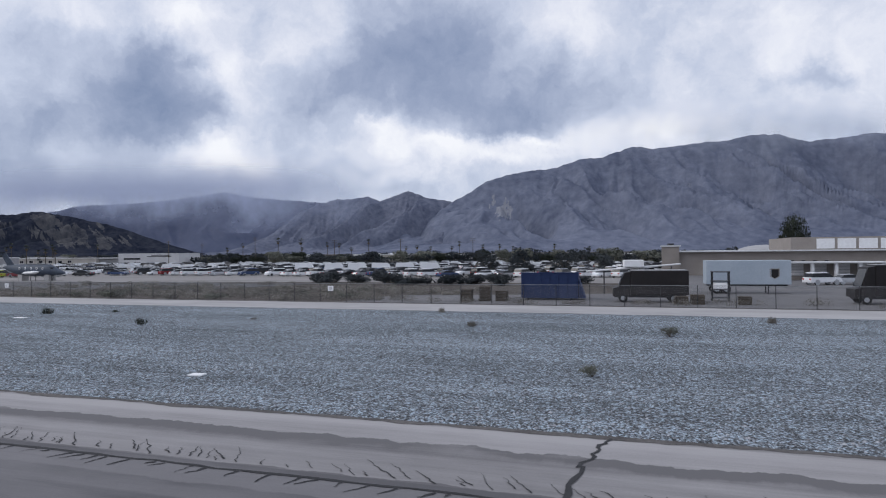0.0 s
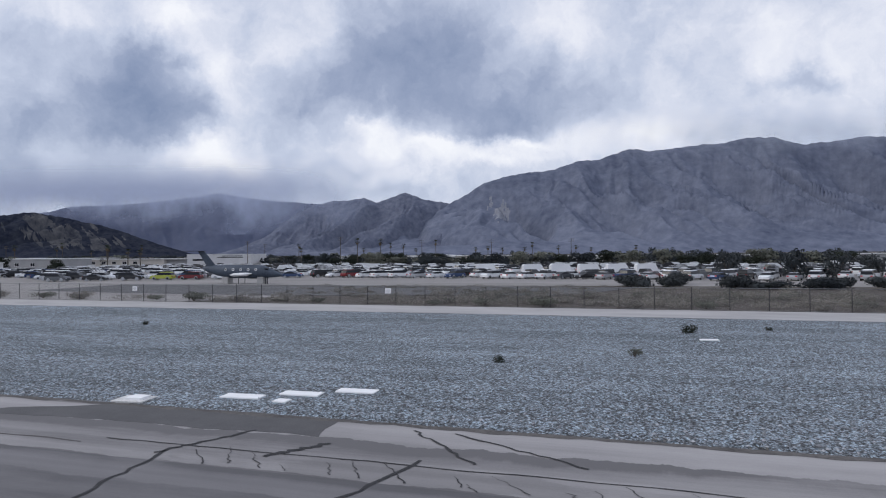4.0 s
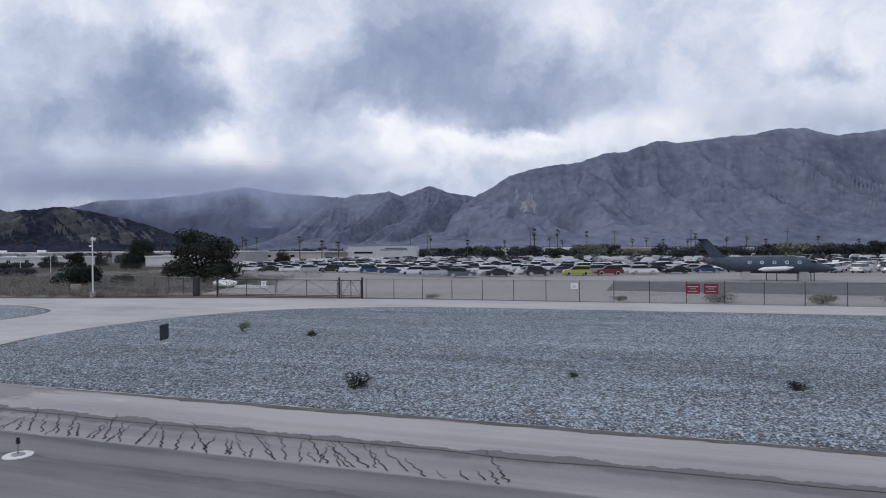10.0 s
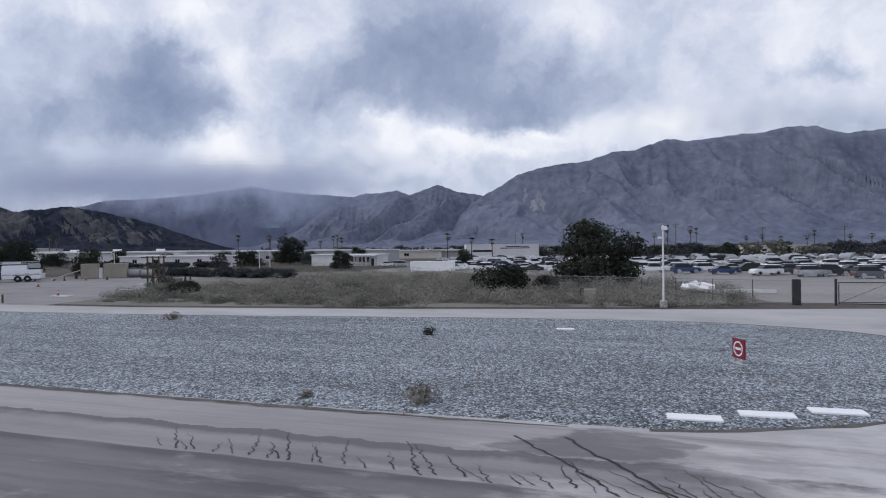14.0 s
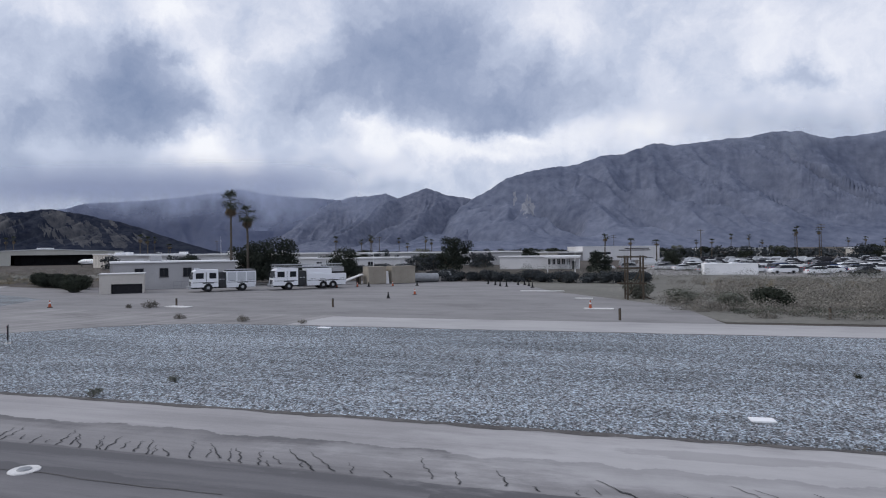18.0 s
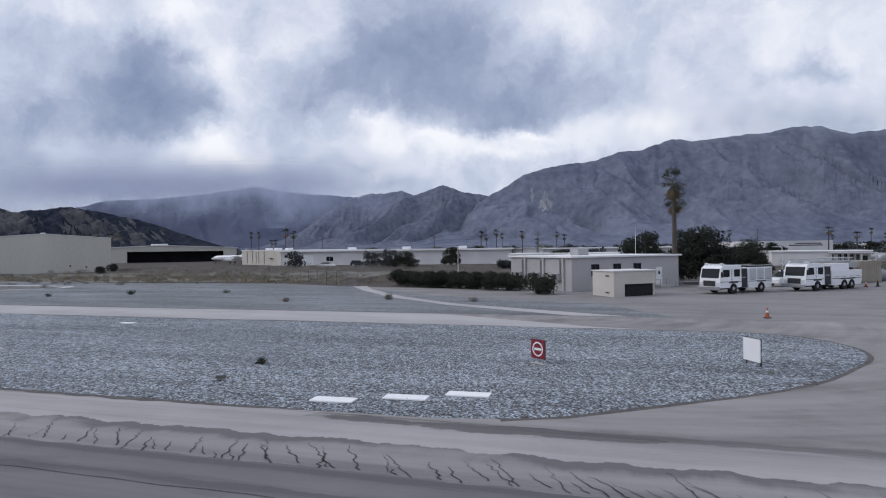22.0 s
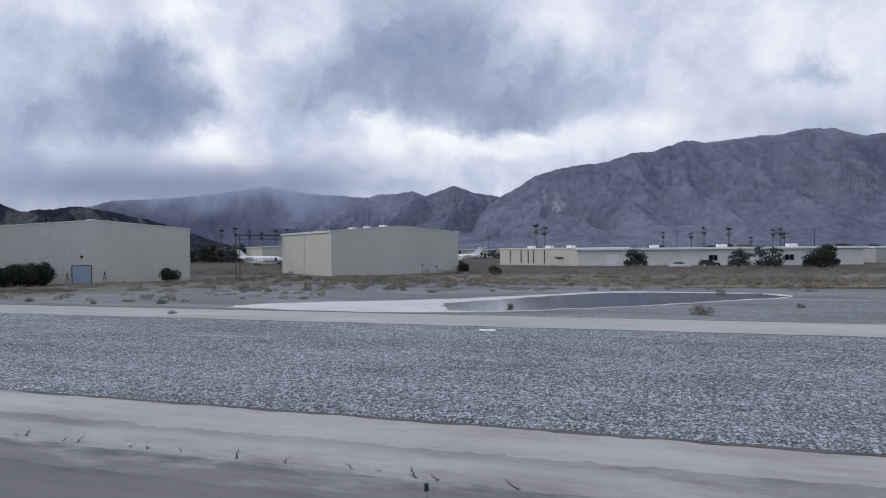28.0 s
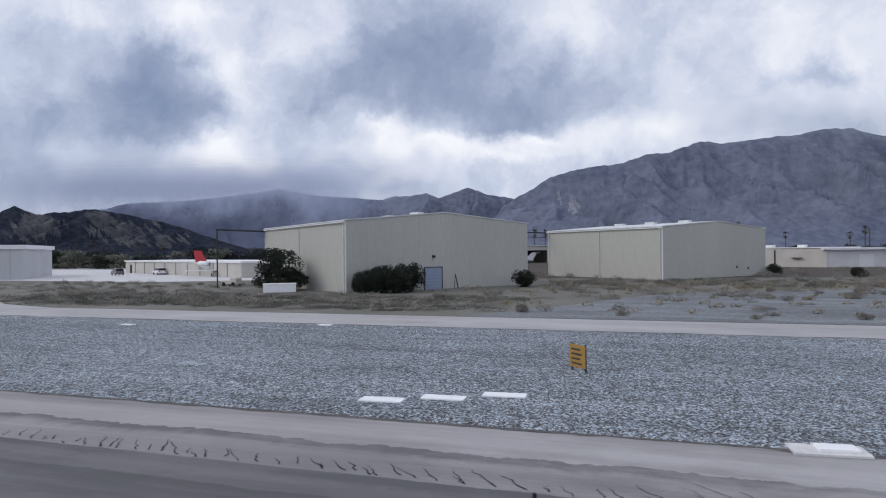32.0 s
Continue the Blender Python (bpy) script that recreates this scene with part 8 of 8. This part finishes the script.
for x, y, r, ln in ((-286.0, 95.0, 0.75, 1.8), (-284.6, 96.2, 0.7, 2.4), (-283.0, 99.0, 0.85, 1.7)):
    b = base("steel_pipe", "wide grey steel training pipe lying down", "pipe", x, y, -0.02, 30, "training pipes")
    part("shell", tube(mesh(), (-ln / 2, 0, r), (ln / 2, 0, r), r, n=20), galv, b)
    # dark disc: the hollow's shade painted on the pipe end
    part("mouth", tube(mesh(), (ln / 2, 0, r), (ln / 2 + 0.02, 0, r), r * 0.86, n=20), shadow_inside, b)
    part("flange", tube(mesh(), (-ln / 2 - 0.05, 0, r), (-ln / 2 + 0.05, 0, r), r * 1.06, n=20), galv, b)
rig = base("training_tower", "dark timber training tower of braced posts", "frame", -254.4, 64.2, -0.03, 12)
for sx in (0, 1.5):
    for sy in (0, 1.2):
        part("post", block(mesh(), sx, sx + 0.16, sy, sy + 0.16, 0, 4.3, 0.01), wood, rig)
for z in (1.5, 3.0, 4.1):
    for sy in (-0.05, 1.2):
        part("rail", block(mesh(), -0.7, 1.9, sy, sy + 0.05, z, z + 0.14), wood, rig)
for sy in (0.0, 1.3):
    part("brace", tube(tube(mesh(), (0.1, sy, 0.3), (1.6, sy, 3.0), 0.05, n=6), (1.6, sy, 0.3), (2.6, sy, 0.0), 0.05, n=6), wood, rig)
for x, y, white in ((-277.7, 68.4, True), (-278.7, 62.7, False), (-257.3, 54.1, True), (-307.1, 47.2, True), (-274.1, 91.0, False), (-272.5, 88.4, False), (-271.3, 85.9, False), (-270.2, 84.8, False), (-269.3, 88.8, False), (-268.4, 88.9, False), (-267.4, 86.4, False),
                    (-266.4, 82.9, False), (-289.6, 83.0, False), (-286.6, 84.6, True), (-283.4, 86.0, False), (-293.4, 80.6, True), (-291.0, 82.2, True)):
    b = base("traffic_cone", "dark-based traffic cone on the apron" if not white else "orange cone with a white collar", "cone", x, y, -0.02, random.uniform(0, 90), "cones on the apron")
    part("cone_base", block(mesh(), -0.2, 0.2, -0.2, 0.2, 0, 0.05, 0.01), rubber, b)
    part("cone_body", tube(mesh(), (0, 0, 0.05), (0, 0, 0.7), 0.15, 0.03, 12), orange if white else rubber, b)
    if white:
        part("collar", tube(mesh(), (0, 0, 0.36), (0, 0, 0.52), 0.092, 0.066, 12), sign_white, b)
for x, y, h in ((-279.9, 52.1, 0.75), (-254.8, 45.8, 0.8), (-295.6, 50.7, 0.7), (-241.0, 49.0, 0.8)):
    b = base("bollard", "short rusty steel bollard in worn paving", "bollard", x, y, -0.02)
    part("tube", tube(mesh(), (0, 0, 0), (0, 0, h), 0.09, n=12), wood, b)
    part("cap", tube(mesh(), (0, 0, h), (0, 0, h + 0.05), 0.10, 0.05, 12), dark_steel, b)
for x, y, w, d, rz in ((-294.6, 49.8, 1.35, 0.5, -12), (-256.6, 54.0, 1.2, 0.4, 0), (-264.2, 75.8, 2.6, 0.35, 2), (-258.6, 65.0, 0.9, 0.4, 0)):
    b = base("kerb_slab", "pale concrete slab flush in the apron", "slab", x, y, -0.02, rz)
    part("slab", block(mesh(), -w, w, -d, d, 0, 0.07, 0.02), pad_white, b)

# poles
lp = base("lamp_pole", "slim pale lamp pole on a concrete footing", "pole", -193.1, 53.9, -0.05)
part("footing", tube(mesh(), (0, 0, 0), (0, 0, 0.55), 0.32, 0.28, 14), concrete, lp)
part("pole", tube(mesh(), (0, 0, 0.55), (0, 0, 6.6), 0.085, 0.06, 10), trim_white, lp)
part("lamp", block(mesh(), -0.12, 0.35, -0.12, 0.12, 6.2, 6.5, 0.03), trim_white, lp)
part("camera_box", block(mesh(), -0.4, -0.08, -0.08, 0.08, 5.5, 5.68, 0.02), trim_white, lp)
eb = base("electrical_cabinet", "tan electrical cabinet in dry scrub", "cabinet", -199.2, 57.2, -0.05, 5)
part("body", block(mesh(), -0.5, 0.5, -0.3, 0.3, 0.1, 1.2, 0.03), tan_steel, eb)
part("post", block(mesh(), -0.85, -0.72, -0.06, 0.06, 0, 1.25), wood, eb)
part("plinth", block(mesh(), -0.6, 0.6, -0.4, 0.4, 0, 0.1), concrete, eb)
hp = base("rubbish_heap", "heap of white and red sheeting by the fence", "heap", -189.2, 71.5, -0.05)
for k in range(9):
    m = Matrix.Translation((random.uniform(-1.3, 1.3), random.uniform(-0.6, 0.6), 0.3 + random.uniform(0, 0.5))) @ Euler((random.uniform(-0.5, 0.5), random.uniform(-0.5, 0.5), random.uniform(0, 3))).to_matrix().to_4x4()
    part("sheet", block(mesh(), -0.7, 0.7, -0.35, 0.35, -0.18, 0.18, 0.06, m), red_paint if k == 4 else white_paint, hp)
bs = base("pale_beam", "long pale beam lying on the lot", "beam", -184.5, 70.5, -0.02, 3)
part("beam", block(mesh(), -2.4, 2.4, -0.2, 0.2, 0.02, 0.35, 0.02), pad_white, bs)
for k, (x, y, h) in enumerate(((-184.4, 272, 13.5), (-150, 290, 12), (-118, 300, 12), (-228, 262, 12), (-80, 300, 12), (-262, 330, 12), (-352, 240, 11), (-395, 245, 11), (-480, 310, 12))):
    b = base("utility_pole", "tall timber utility pole with crossarms", "pole", x, y, -0.06, random.uniform(-15, 15), "utility poles")
    part("pole", tube(mesh(), (0, 0, 0), (0, 0, h), 0.17, 0.11, 8), wood, b)
    for z in (h - 0.5, h - 1.5):
        arm = part("crossarm", block(mesh(), -1.3, 1.3, -0.06, 0.06, z, z + 0.13), wood, b)
        for sx in (-1.2, -0.5, 0.5, 1.2):
            part("insulator", tube(mesh(), (sx, 0, z + 0.13), (sx, 0, z + 0.32), 0.05, n=6), galv, arm)
for x, y, h in ((-262.3, 100, 4.6), (-268, 112, 4.6), (-346, 108, 5.2), (-296, 100, 4.5)):
    b = base("street_lamp", "slim street lamp with a short arm", "lamp", x, y, -0.05, 0, "slim street lamps")
    part("pole", tube(mesh(), (0, 0, 0), (0, 0, h), 0.07, 0.05, 8), trim_white, b)
    part("arm", tube(mesh(), (0, 0, h), (-0.9, 0, h + 0.1), 0.04, n=6), trim_white, b)
    part("head", block(mesh(), -1.3, -0.85, -0.12, 0.12, h + 0.02, h + 0.16, 0.03), galv, b)
wbx = base("white_crate", "long white crate resting by the hangar", "crate", -510.5, 70.2, -0.05, 30)
part("body", block(mesh(), -2.0, 2.0, -0.7, 0.7, 0.06, 1.1, 0.06), white_paint, wbx)
part("lid", block(mesh(), -2.05, 2.05, -0.75, 0.75, 1.1, 1.2, 0.03), white_paint, wbx)
part("skids", block(block(mesh(), -1.6, -1.4, -0.7, 0.7, 0, 0.06), 1.4, 1.6, -0.7, 0.7, 0, 0.06), wood, wbx)
tg = base("tow_cart", "pale yellow tow cart on the ramp edge", "cart", -527, 83, -0.05, -10)
part("body", block(mesh(), -1.6, 1.6, -0.7, 0.7, 0.35, 0.9, 0.1), stucco_cream, tg)
part("hood", block(mesh(), 0.2, 1.5, -0.6, 0.6, 0.9, 1.3, 0.12), stucco_cream, tg)
for sx in (-1.0, 1.0):
    for sy in (-0.65, 0.65):
        part("wheel", tube(mesh(), (sx, sy - 0.1, 0.35), (sx, sy + 0.1, 0.35), 0.35, n=14), rubber, tg)
